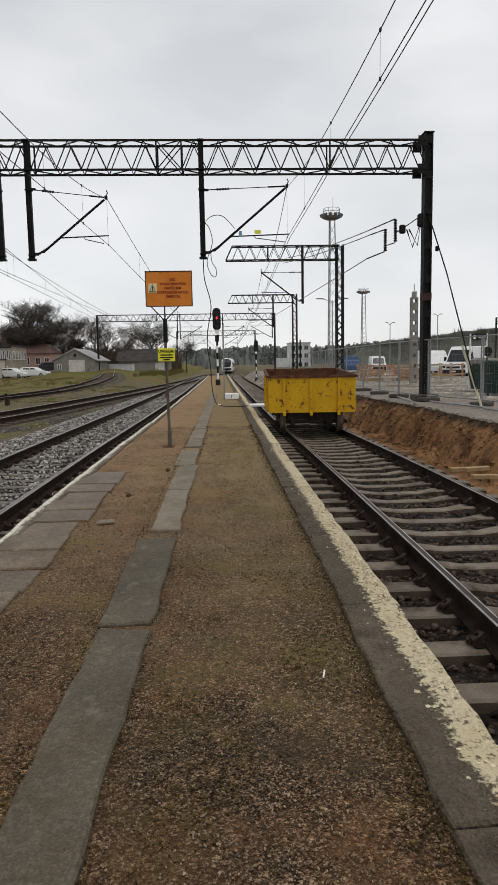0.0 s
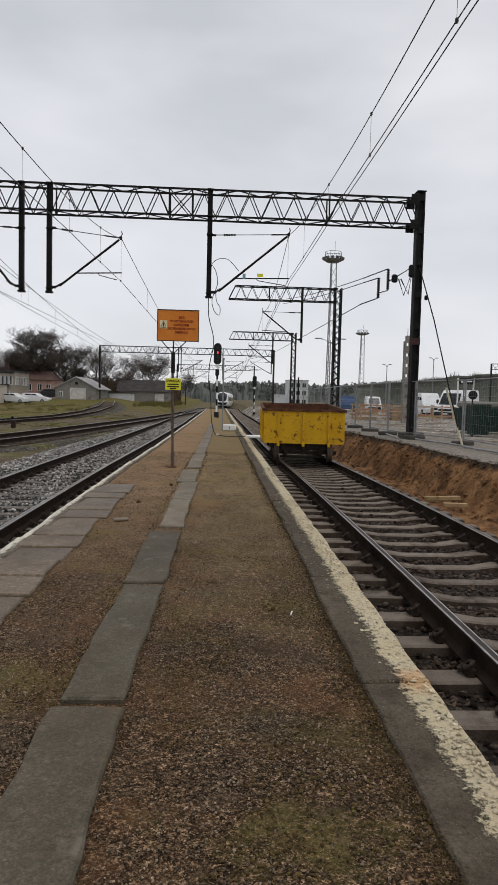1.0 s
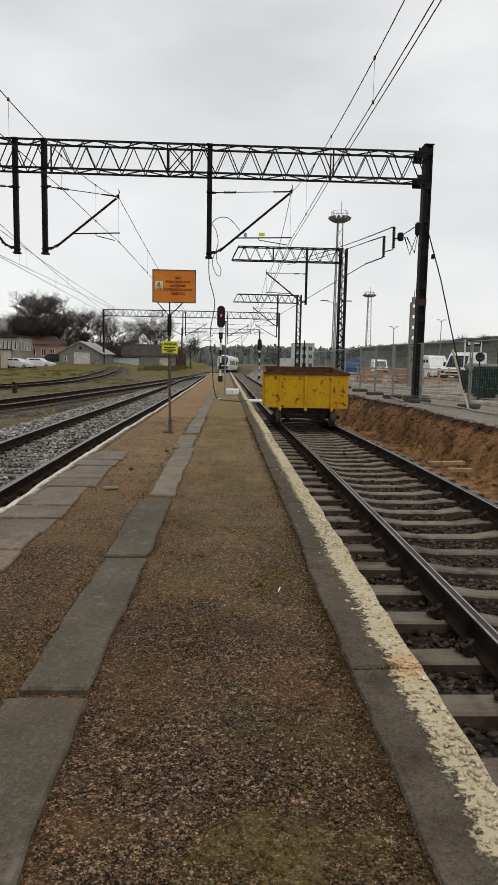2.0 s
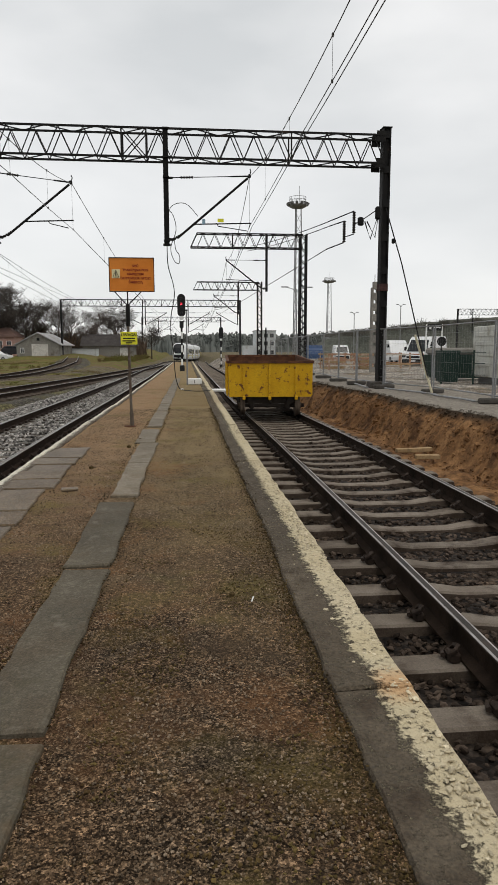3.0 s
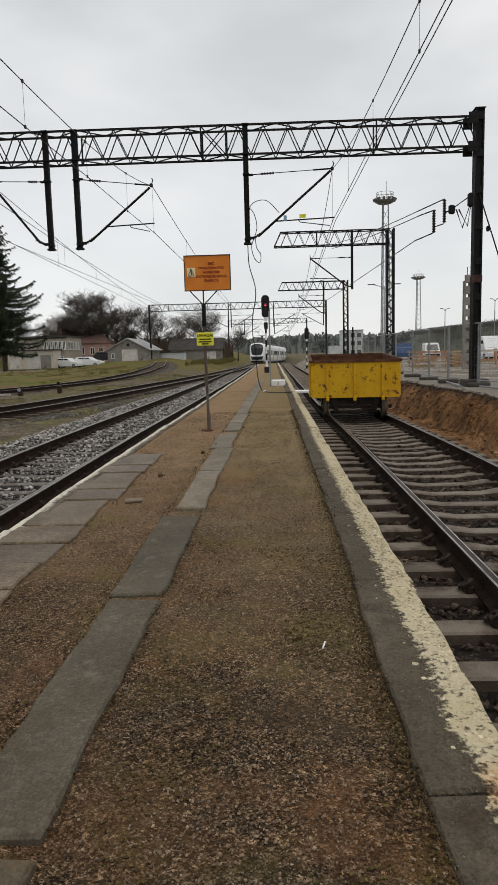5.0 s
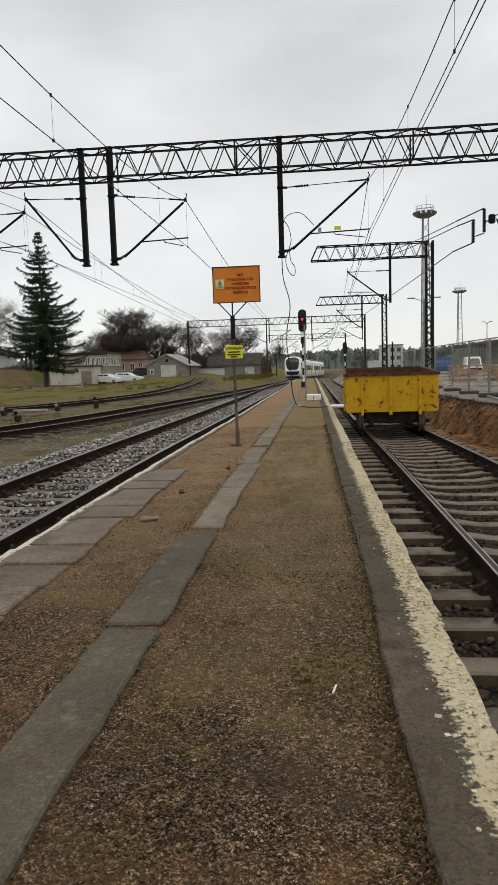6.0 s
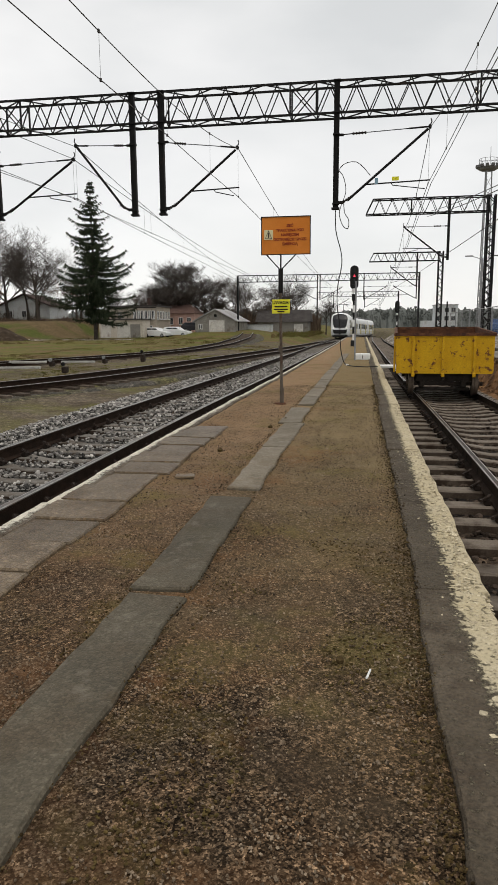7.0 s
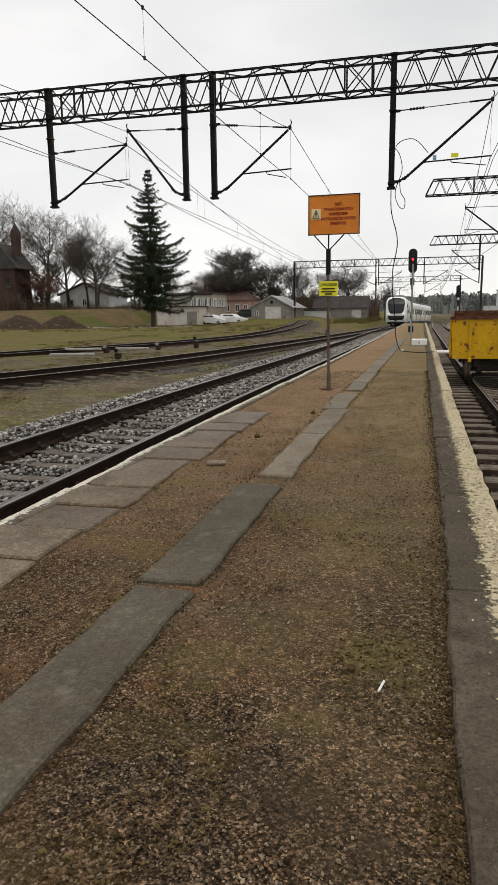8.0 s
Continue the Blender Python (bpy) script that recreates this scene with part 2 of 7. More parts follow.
patched(M_SLAB, [((0.21, 0.184, 0.145), 5.0, 0.56, 5.0, 0.45), ((0.066, 0.056, 0.033), 3.0, 0.56, 9.0, 0.5), ((0.12, 0.078, 0.042), 1.4, 0.56, 15.0, 0.5)])
M_SLAB_PALE = gravelled(mat("pale_concrete_slab", (0.155, 0.133, 0.1), (0.2, 0.173, 0.134), 2.2, 0.72, 0, 0.4, 110, (0.115, 0.092, 0.064), 3.2, (0.46, 0.72), vary=0.14, grain=0.25, spec=0.12), 110.0, 0.13, 0.4, 0.005, 0.5)
patched(M_SLAB_PALE, [((0.27, 0.24, 0.195), 5.0, 0.56, 5.0, 0.45), ((0.13, 0.09, 0.05), 1.4, 0.56, 15.0, 0.5)])
M_PAVE = gravelled(mat("dirty_paving", (0.108, 0.079, 0.048), (0.145, 0.109, 0.071), 2.5, 0.45, 0, 0.4, 120, (0.07, 0.043, 0.019), 3.0, (0.46, 0.66), vary=0.16, grain=0.25, spec=0.22), 90.0, 0.18, 0.5, 0.006, 0.8)
M_SLEEPER = mat("concrete_sleeper", (0.13, 0.118, 0.103), (0.19, 0.174, 0.155), 4, 0.85, 0, 0.3, 90, (0.09, 0.068, 0.05), 3.0, (0.5, 0.7), vary=0.15, grain=0.2)
M_SLEEPER_R = mat("brown_dusted_sleeper", (0.15, 0.123, 0.098), (0.205, 0.174, 0.142), 4, 0.85, 0, 0.3, 90, (0.05, 0.035, 0.025), 3.0, (0.48, 0.68), vary=0.18, grain=0.25)
# Sleeper sides: dusty concrete, darkened so that their shade is in the colour.
M_SLEEPER_SIDE = mat("shaded_dusty_concrete", (0.055, 0.04, 0.03), (0.095, 0.074, 0.058), 5, 0.95, 0, 0.3, 90, (0.035, 0.024, 0.017), 3.0, (0.48, 0.62), vary=0.15, grain=0.25, spec=0.06)
M_WOODSL = mat("tarred_sleeper", (0.07, 0.055, 0.042), (0.12, 0.095, 0.075), 5, 0.9, 0, 0.4, 60, vary=0.3)
M_RAIL = mat("rusty_rail", (0.016, 0.01, 0.007), (0.03, 0.018, 0.012), 9, 0.85, 0.0, 0.3, 60, where="World", grain=0.2, spec=0.1)
M_RAILTOP = mat("polished_railhead", (0.1, 0.092, 0.085), (0.15, 0.14, 0.13), 6, 0.4, 0.7, 0.05, 90, (0.16, 0.1, 0.07), 2.0, (0.5, 0.75), where="World", grain=0.1)
M_RAIL_R = mat("dusty_rail_web", (0.018, 0.012, 0.009), (0.036, 0.025, 0.018), 6, 0.9, 0.0, 0.3, 60, (0.01, 0.007, 0.005), 3.0, (0.48, 0.62), where="World", grain=0.25, spec=0.06)
M_RAILTOP_R = mat("dull_railhead", (0.016, 0.012, 0.009), (0.03, 0.022, 0.016), 5, 0.5, 0.0, 0.1, 80, (0.045, 0.025, 0.016), 2.5, (0.5, 0.7), where="World", grain=0.15)
M_RAILEDGE = mat("worn_bright_rail_edge", (0.3, 0.28, 0.26), (0.42, 0.4, 0.38), 6, 0.35, 0.8, 0.05, 90, (0.12, 0.08, 0.06), 2.0, (0.5, 0.7), where="World", grain=0.1)
M_IRON = mat("dark_fastening", (0.022, 0.016, 0.013), (0.04, 0.028, 0.021), 9, 0.75, 0.1, 0.2, 90)
# Bed far darker than its loose stones: the gaps' shade is painted in.
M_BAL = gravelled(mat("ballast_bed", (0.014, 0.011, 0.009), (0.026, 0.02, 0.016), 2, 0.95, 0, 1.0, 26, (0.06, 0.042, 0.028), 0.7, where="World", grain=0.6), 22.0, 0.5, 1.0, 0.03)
M_STONE_R = island(mat("ballast_stone_dark", (0.036, 0.027, 0.021), (0.08, 0.06, 0.047), 3, 0.9, 0, 0.2, 70, spec=0.06), 0.75)
# Near black under pale stones, with the shade between them put into the bed's colour.
M_BAL_L = gravelled(mat("gap_shaded_ballast_bed", (0.014, 0.013, 0.012), (0.026, 0.024, 0.021), 2, 0.95, 0, 1.0, 22, (0.08, 0.06, 0.042), 0.7, where="World", grain=0.6), 20.0, 0.55, 1.0, 0.03)
M_BAL_SIDE = gravelled(mat("side_track_ballast", (0.05, 0.044, 0.037), (0.085, 0.076, 0.064), 2, 0.95, 0, 1.0, 22, (0.1, 0.09, 0.04), 0.35, (0.46, 0.6), where="World", grain=0.6), 20.0, 0.4, 1.0, 0.03)
M_STONE_L = island(mat("ballast_stone_grey", (0.13, 0.121, 0.111), (0.36, 0.342, 0.318), 3, 0.85, 0, 0.2, 70, spec=0.12), 0.85)
M_GRASS = mat("spring_grass", (0.1, 0.108, 0.026), (0.145, 0.12, 0.045), 0.5, 1.0, 0, 0.9, 9, (0.14, 0.098, 0.05), 0.16, (0.46, 0.58), where="World", grain=0.5, spec=0.05)
M_DIRT = gravelled(mat("trackside_dirt", (0.1, 0.078, 0.055), (0.15, 0.12, 0.086), 0.8, 0.95, 0, 0.9, 14, (0.125, 0.11, 0.045), 0.28, (0.47, 0.6), where="World", grain=0.3, spec=0.1), 26.0, 0.22, 1.0, 0.03)
patched(M_DIRT, [((0.13, 0.125, 0.035), 0.35, 0.52, 7.0, 0.7), ((0.05, 0.035, 0.024), 0.8, 0.55, 19.0, 0.7), ((0.22, 0.19, 0.155), 0.6, 0.57, 31.0, 0.5)])
patched(M_GRASS, [((0.075, 0.1, 0.016), 0.22, 0.52, 5.0, 0.7), ((0.15, 0.105, 0.055), 0.4, 0.55, 17.0, 0.6), ((0.05, 0.045, 0.022), 1.1, 0.58, 29.0, 0.5)])
M_SAND = mat("cut_sand", (0.15, 0.09, 0.05), (0.2, 0.125, 0.07), 1.2, 0.95, 0, 0.8, 9, (0.12, 0.068, 0.034), 0.9, (0.5, 0.68), where="World", grain=0.35)
M_TOPSOIL = mat("dark_topsoil", (0.03, 0.02, 0.013), (0.055, 0.038, 0.024), 2.0, 0.95, 0, 0.9, 12, (0.12, 0.095, 0.07), 2.4, (0.55, 0.7), where="World", grain=0.4)
M_YARD = gravelled(mat("yard_gravel", (0.17, 0.153, 0.132), (0.32, 0.29, 0.25), 0.5, 0.95, 0, 0.7, 12, (0.13, 0.1, 0.066), 0.35, (0.5, 0.6), where="World", grain=0.35), 11.0, 0.35, 1.0, 0.04)
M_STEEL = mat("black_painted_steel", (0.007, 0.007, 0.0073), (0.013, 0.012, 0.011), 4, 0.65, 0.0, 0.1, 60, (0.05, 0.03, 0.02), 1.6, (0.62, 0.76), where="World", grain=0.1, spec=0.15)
# Far gantries: haze over the distance is mixed into the steel as a paler tone.
M_STEELF = mat("hazed_gantry_steel", (0.02, 0.02, 0.021), (0.035, 0.034, 0.034), 4, 0.7, 0.1, 0.1, 60, where="World", grain=0.1)
M_PIT = pit_soil()
M_WIRE = mat("copper_wire_dark", (0.05, 0.048, 0.046), (0.08, 0.075, 0.07), 4, 0.6, 0.3, 0.0, 30)
M_INSUL = mat("brown_insulator", (0.014, 0.011, 0.01), (0.022, 0.017, 0.014), 9, 0.4, 0, 0.0, 30, spec=0.2)
M_GALV = mat("galvanised_steel", (0.22, 0.225, 0.23), (0.3, 0.305, 0.31), 6, 0.5, 0.4, 0.05, 60, (0.2, 0.19, 0.17), 2.0)
M_YELLOW = mat("chipped_yellow_paint", (0.5, 0.275, 0.008), (0.58, 0.34, 0.012), 1.8, 0.55, 0, 0.12, 30, (0.14, 0.055, 0.02), 5.5, (0.56, 0.61), grain=0.16)
M_RUST = mat("rusted_steel", (0.07, 0.03, 0.018), (0.13, 0.056, 0.028), 4, 0.85, 0.1, 0.4, 40, (0.06, 0.028, 0.02), 2.5)
M_CHASSIS = mat("grimy_chassis", (0.022, 0.018, 0.015), (0.04, 0.032, 0.026), 4, 0.85, 0.1, 0.3, 40)
M_ORANGE = mat("faded_orange_board", (0.6, 0.19, 0.025), (0.68, 0.235, 0.04), 2.5, 0.6, 0, 0.05, 50, grain=0.06)
M_YSIGN = mat("yellow_board", (0.68, 0.66, 0.03), (0.75, 0.72, 0.06), 4, 0.5, 0, 0.03, 50, grain=0.05)
M_REDTXT = mat("dark_red_lettering", (0.22, 0.035, 0.015), (0.26, 0.045, 0.02), 9, 0.6, 0, 0, 50, grain=0)
M_BLACK = mat("black_paint", (0.015, 0.015, 0.015), (0.022, 0.022, 0.022), 9, 0.5, 0, 0, 50, grain=0.1)
M_WHITE = mat("white_paint", (0.72, 0.72, 0.7), (0.8, 0.8, 0.78), 3, 0.5, 0, 0.05, 60, (0.55, 0.53, 0.48), 2.5, (0.6, 0.8), grain=0.06)
M_CREAM = mat("cream_sign_face", (0.7, 0.62, 0.36), (0.76, 0.68, 0.42), 6, 0.6, 0, 0, 60, grain=0.05)
M_POST = mat("weathered_post", (0.085, 0.07, 0.055), (0.15, 0.13, 0.108), 7, 0.7, 0.1, 0.15, 60, (0.07, 0.035, 0.022), 3.0, (0.46, 0.62))
M_RUBBER = mat("rubber", (0.015, 0.015, 0.015), (0.025, 0.025, 0.025), 6, 0.8, 0, 0.1, 60)
M_GLASS = glass("window_glass")
M_TGREY0 = mat("damp_dark_concrete", (0.06, 0.055, 0.048), (0.1, 0.092, 0.082), 3, 0.9, 0, 0.3, 30, (0.035, 0.03, 0.025), 1.5)
M_CONC = mat("old_concrete", (0.3, 0.29, 0.27), (0.4, 0.39, 0.36), 2, 0.9, 0, 0.3, 30, (0.2, 0.19, 0.17), 1.2)
M_BARK = mat("bark", (0.04, 0.032, 0.026), (0.07, 0.058, 0.048), 3, 0.95, 0, 0.4, 12)
M_TWIG = mat("bare_twigs", (0.075, 0.06, 0.052), (0.12, 0.1, 0.086), 0.6, 0.95, 0, 0.0, 9)
M_DTWIG = mat("dark_twigs", (0.055, 0.046, 0.04), (0.09, 0.077, 0.068), 0.6, 0.95, 0, 0.0, 9)
M_SPRUCE = island(mat("spruce_needles", (0.017, 0.025, 0.014), (0.031, 0.038, 0.02), 0.6, 0.9, 0, 0.0, 9, spec=0.1), 0.45)
M_BANK = mat("dry_bank", (0.1, 0.072, 0.036), (0.14, 0.1, 0.055), 0.4, 0.95, 0, 0.9, 5, (0.075, 0.085, 0.022), 0.16, (0.5, 0.6), where="World", grain=0.5, spec=0.05)
M_RTWIG = mat("reddish_twigs", (0.085, 0.05, 0.036), (0.13, 0.078, 0.056), 0.6, 0.95, 0, 0.0, 9)
# The haze of distance is put into this colour as a pale grey-green.
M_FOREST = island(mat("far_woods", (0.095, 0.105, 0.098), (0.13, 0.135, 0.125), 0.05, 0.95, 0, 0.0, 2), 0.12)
M_EMBSCRUB = island(mat("grey_green_scrub", (0.07, 0.068, 0.056), (0.12, 0.112, 0.095), 0.3, 0.95, 0, 0.0, 4), 0.3)
M_HEDGE = island(mat("dark_scrub", (0.075, 0.052, 0.038), (0.12, 0.085, 0.06), 0.3, 0.95, 0, 0.0, 4), 0.35)


# ---- building tools ----
def mesh_of(name, verts, faces, material, slots=None, smooth=False):
    me = bpy.data.meshes.new(name)
    me.from_pydata([tuple(v) for v in verts], [], faces)
    for m in (material if isinstance(material, (list, tuple)) else [material]):
        me.materials.append(m)
    if slots is not None:
        me.polygons.foreach_set("material_index", np.array(slots, dtype=np.int32))
    if smooth:
        me.polygons.foreach_set("use_smooth", np.ones(len(me.polygons), dtype=bool))
    me.update()
    return me


class Bm:
    """A light mesh gatherer: boxes, bars, tubes and prisms joined into one mesh."""

    def __init__(self):
        self.v, self.f, self.s = [], [], []

    def add(self, verts, faces, slot=0):
        o = len(self.v)
        self.v += [tuple(p) for p in verts]
        self.f += [tuple(o + i for i in q) for q in faces]
        self.s += [slot] * len(faces)
        return self

    def box(self, c, s, rz=0.0, slot=0, bevel=0.0):
        x, y, z = s[0] / 2, s[1] / 2, s[2] / 2
        if bevel:
            b = bevel
            ring = [(-x + b, -y), (x - b, -y), (x, -y + b), (x, y - b), (x - b, y), (-x + b, y), (-x, y - b), (-x, -y + b)]
            ins = [(px * (1 - b / x), py * (1 - b / y)) for px, py in ring]
            vs = [(*p, -z + b) for p in ring] + [(*p, z - b) for p in ring] + [(*p, z) for p in ins] + [(*p, -z) for p in ins]
            fs = []
            for i in range(8):
                j = (i + 1) % 8
                fs += [(i, j, 8 + j, 8 + i), (8 + i, 8 + j, 16 + j, 16 + i), (24 + i, 24 + j, j, i)]
            fs += [tuple(range(16, 24)), tuple(range(31, 23, -1))]
        else:
            vs = [(i * x, j * y, k * z) for k in (-1, 1) for i, j in ((-1, -1), (1, -1), (1, 1), (-1, 1))]
            fs = [(0, 3, 2, 1), (4, 5, 6, 7), (0, 1, 5, 4), (1, 2, 6, 5), (2, 3, 7, 6), (3, 0, 4, 7)]
        ca, sa = math.cos(rz), math.sin(rz)
        return self.add([(c[0] + ca * p[0] - sa * p[1], c[1] + sa * p[0] + ca * p[1], c[2] + p[2]) for p in vs], fs, slot)

    def bar(self, a, b, w, h=None, slot=0):
        """A rectangular bar from a to b."""
        a, b = Vector(a), Vector(b)
        h = h or w
        d = (b - a).normalized()
        up = Vector((0, 0, 1)) if abs(d.z) < 0.95 else Vector((0, 1, 0))
        s = d.cross(up).normalized() * (w / 2)
        u = s.cross(d).normalized() * (h / 2)
        vs = [p + i * s + j * u for p in (a, b) for i, j in ((-1, -1), (1, -1), (1, 1), (-1, 1))]
        return self.add(vs, [(0, 1, 2, 3), (7, 6, 5, 4), (0, 4, 5, 1), (1, 5, 6, 2), (2, 6, 7, 3), (3, 7, 4, 0)], slot)

    def tube(self, pts, r, n=6, slot=0):
        """A round tube along points; r one radius or one for each point."""
        pts = [Vector(p) for p in pts]
        rs = r if isinstance(r, (list, tuple)) else [r] * len(pts)
        vs, fs = [], []
        for i, p in enumerate(pts):
            d = (pts[min(i + 1, len(pts) - 1)] - pts[max(i - 1, 0)])
            d = d.normalized() if d.length > 1e-9 else Vector((0, 0, 1))
            up = Vector((0, 0, 1)) if abs(d.z) < 0.9 else Vector((1, 0, 0))
            s = d.cross(up).normalized()
            u = s.cross(d)
            vs += [p + rs[i] * (math.cos(2 * math.pi * k / n) * s + math.sin(2 * math.pi * k / n) * u) for k in range(n)]
            if i:
                o = (i - 1) * n
                fs += [(o + k, o + (k + 1) % n, o + n + (k + 1) % n, o + n + k) for k in range(n)]
        fs += [tuple(range(n - 1, -1, -1)), tuple(range(len(vs) - n, len(vs)))]
        return self.add(vs, fs, slot)

    def prism(self, profile, axis, a, b, slot=0):
        """A closed profile (pairs) drawn out from a to b along 'x' or 'y'; pairs are (other, z)."""
        n = len(profile)
        vs = [((t, p, q) if axis == "x" else (p, t, q)) for t in (a, b) for p, q in profile]
        fs = [tuple(range(n)), tuple(range(2 * n - 1, n - 1, -1))] + [(i, n + i, n + (i + 1) % n, (i + 1) % n) for i in range(n)]
        return self.add(vs, fs, slot)


def part(name, bm, material, parent=None, label="", smooth=False, loc=None):
    ob = new(name, mesh_of(name, bm.v, bm.f, material, bm.s, smooth))
    if parent:
        ob.parent = parent
    if loc:
        ob.location = loc
    if label:
        ob["label"] = label
    return ob


def thing(name, loc, label, category, group="", kind="", rz=0.0):
    ob = new(name)
    ob.matrix_world = pose(*loc, 0, 0, math.degrees(rz))
    return tagged(ob, label, category, group, kind)


def curve_at(table):
    """A smooth line x(y) through the pairs of a table."""
    ys = np.array([p[0] for p in table], float)
    vs = np.array([p[1] for p in table], float)
    grid = np.arange(ys[0] - 12, ys[-1] + 12, 0.5)
    v = np.interp(grid, ys, vs)
    v = np.where(grid < ys[0], vs[0] + (grid - ys[0]) * (vs[1] - vs[0]) / (ys[1] - ys[0]), v)
    v = np.where(grid > ys[-1], vs[-1] + (grid - ys[-1]) * (vs[-1] - vs[-2]) / (ys[-1] - ys[-2]), v)
    k = np.hanning(17)
    v2 = np.convolve(v, k / k.sum(), "same")
    v2[:8], v2[-8:] = v[:8], v[-8:]
    return lambda y: float(np.interp(y, grid, v2))


def stones(name, spots, sizes, material, seed, label, category, flat=0.7, angular=False):
    """Many small angular stones in one mesh."""
    rs = np.random.RandomState(seed)
    t = (1 + 5 ** 0.5) / 2
    base = np.array([(-1, t, 0), (1, t, 0), (-1, -t, 0), (1, -t, 0), (0, -1, t), (0, 1, t), (0, -1, -t), (0, 1, -t), (t, 0, -1), (t, 0, 1), (-t, 0, -1), (-t, 0, 1)]) / 1.9
    tri = np.array([(0, 11, 5), (0, 5, 1), (0, 1, 7), (0, 7, 10), (0, 10, 11), (1, 5, 9), (5, 11, 4), (11, 10, 2), (10, 7, 6), (7, 1, 8),
                    (3, 9, 4), (3, 4, 2), (3, 2, 6), (3, 6, 8), (3, 8, 9), (4, 9, 5), (2, 4, 11), (6, 2, 10), (8, 6, 7), (9, 8, 1)])
    if angular == "rock":
        base = base * 0.9
    elif angular:
        base = np.array([(i, j, k) for k in (-1, 1) for i, j in ((-1, -1), (1, -1), (1, 1), (-1, 1))]) * 0.72
        tri = np.array([(0, 2, 1), (0, 3, 2), (4, 5, 6), (4, 6, 7), (0, 1, 5), (0, 5, 4), (1, 2, 6), (1, 6, 5), (2, 3, 7), (2, 7, 6), (3, 0, 4), (3, 4, 7)])
    nv, nt = len(base), len(tri)
    n = len(spots)
    v = base[None] * (1 + rs.uniform(-0.4, 0.4, (n, nv, 3 if angular else 1))) * rs.uniform(0.6, 1.3, (n, 1, 3))
    a, b = rs.uniform(0, 6.28, n), rs.uniform(-0.7, 0.7, n)
    ca, sa, cb, sb = np.cos(a), np.sin(a), np.cos(b), np.sin(b)
    v[:, :, 2] *= flat
    x, z = v[:, :, 0] * cb[:, None] - v[:, :, 2] * sb[:, None], v[:, :, 0] * sb[:, None] + v[:, :, 2] * cb[:, None]
    x, y = x * ca[:, None] - v[:, :, 1] * sa[:, None], x * sa[:, None] + v[:, :, 1] * ca[:, None]
    v = np.stack([x, y, z], 2) * np.asarray(sizes)[:, None, None] * 0.5 + np.asarray(spots)[:, None, :]
    me = bpy.data.meshes.new(name)
    me.vertices.add(n * nv)
    me.vertices.foreach_set("co", v.reshape(-1))
    f = (tri[None] + (np.arange(n) * nv)[:, None, None]).reshape(-1)
    me.loops.add(len(f))
    me.loops.foreach_set("vertex_index", f)
    me.polygons.add(n * nt)
    me.polygons.foreach_set("loop_start", np.arange(0, n * nt * 3, 3))
    me.polygons.foreach_set("use_smooth", np.zeros(n * nt, dtype=bool))
    me.materials.append(material)
    me.update(calc_edges=True)
    me.validate()
    return tagged(new(name, me), label, category, kind="stuff")


# ---- plan: lines of the place ----
X_LEFT = curve_at([(-8, -2.05), (7, -1.86), (12.5, -1.79), (16, -1.71), (20, -1.6), (33, -1.38), (53, -1.05), (80, -0.75)])
X_RIGHT = curve_at([(-8, 1.1), (4, 1.17), (8, 1.2), (20, 1.28), (38, 1.4), (70, 1.6), (85, 1.7)])
TRACK_A = curve_at([(-40, -3.7), (8, -3.22), (16, -3.12), (24, -2.95), (44, -2.62), (80, -2.5), (98, -2.2), (114, -2.05), (134, -1.5), (145, -0.85), (155, 0.4), (167, 2.0), (185, 3.6), (205, 4.6), (240, 5.6), (285, 7.0)])
TRACK_B = curve_at([(-40, 2.3), (0, 2.56), (9, 2.63), (18, 2.75), (36, 2.88), (93, 3.3), (150, 4.6), (200, 7.9), (240, 9.4)])
TRACK_C = curve_at([(4, -14.8), (11, -12.0), (17, -9.9), (23, -8.2), (28, -7.45), (34, -6.75), (48, -5.3), (65, -4.05), (85, -2.95), (92, -2.65)])
TRACK_D = curve_at([(12, -22.0), (22, -18.6), (30, -16.0), (36, -13.8), (42, -12.2), (50, -11.3), (62, -11.2), (80, -12.4), (110, -16.5), (150, -24.0)])
Z_RAIL = curve_at([(-40, -0.17), (15, -0.17), (25, -0.21), (45, -0.28), (90, -0.5), (115, -0.62), (150, -1.0), (170, -1.25), (240, -1.5)])
Z_B = curve_at([(-40, -0.14), (8, -0.15), (12, -0.19), (16, -0.26), (20, -0.34), (26, -0.4), (45, -0.46), (90, -0.6), (115, -0.68), (150, -1.0), (170, -1.25), (240, -1.5)])
Z_D = curve_at([(12, -0.2), (50, -0.2), (62, -0.1), (80, 0.15), (110, 0.6), (150, 1.2)])
PIT_EDGE = curve_at([(-20, 6.4), (12, 6.5), (14, 6.55), (15.6, 6.1), (17, 5.95), (19.5, 6.15), (22, 6.2), (25, 5.8), (28, 5.8), (31, 5.7), (34, 5.2), (37, 4.6)])
Y_YARD = 0.12


def smooth01(v, a, b):
    t = min(max((v - a) / (b - a), 0.0), 1.0)
    return t * t * (3 - 2 * t)


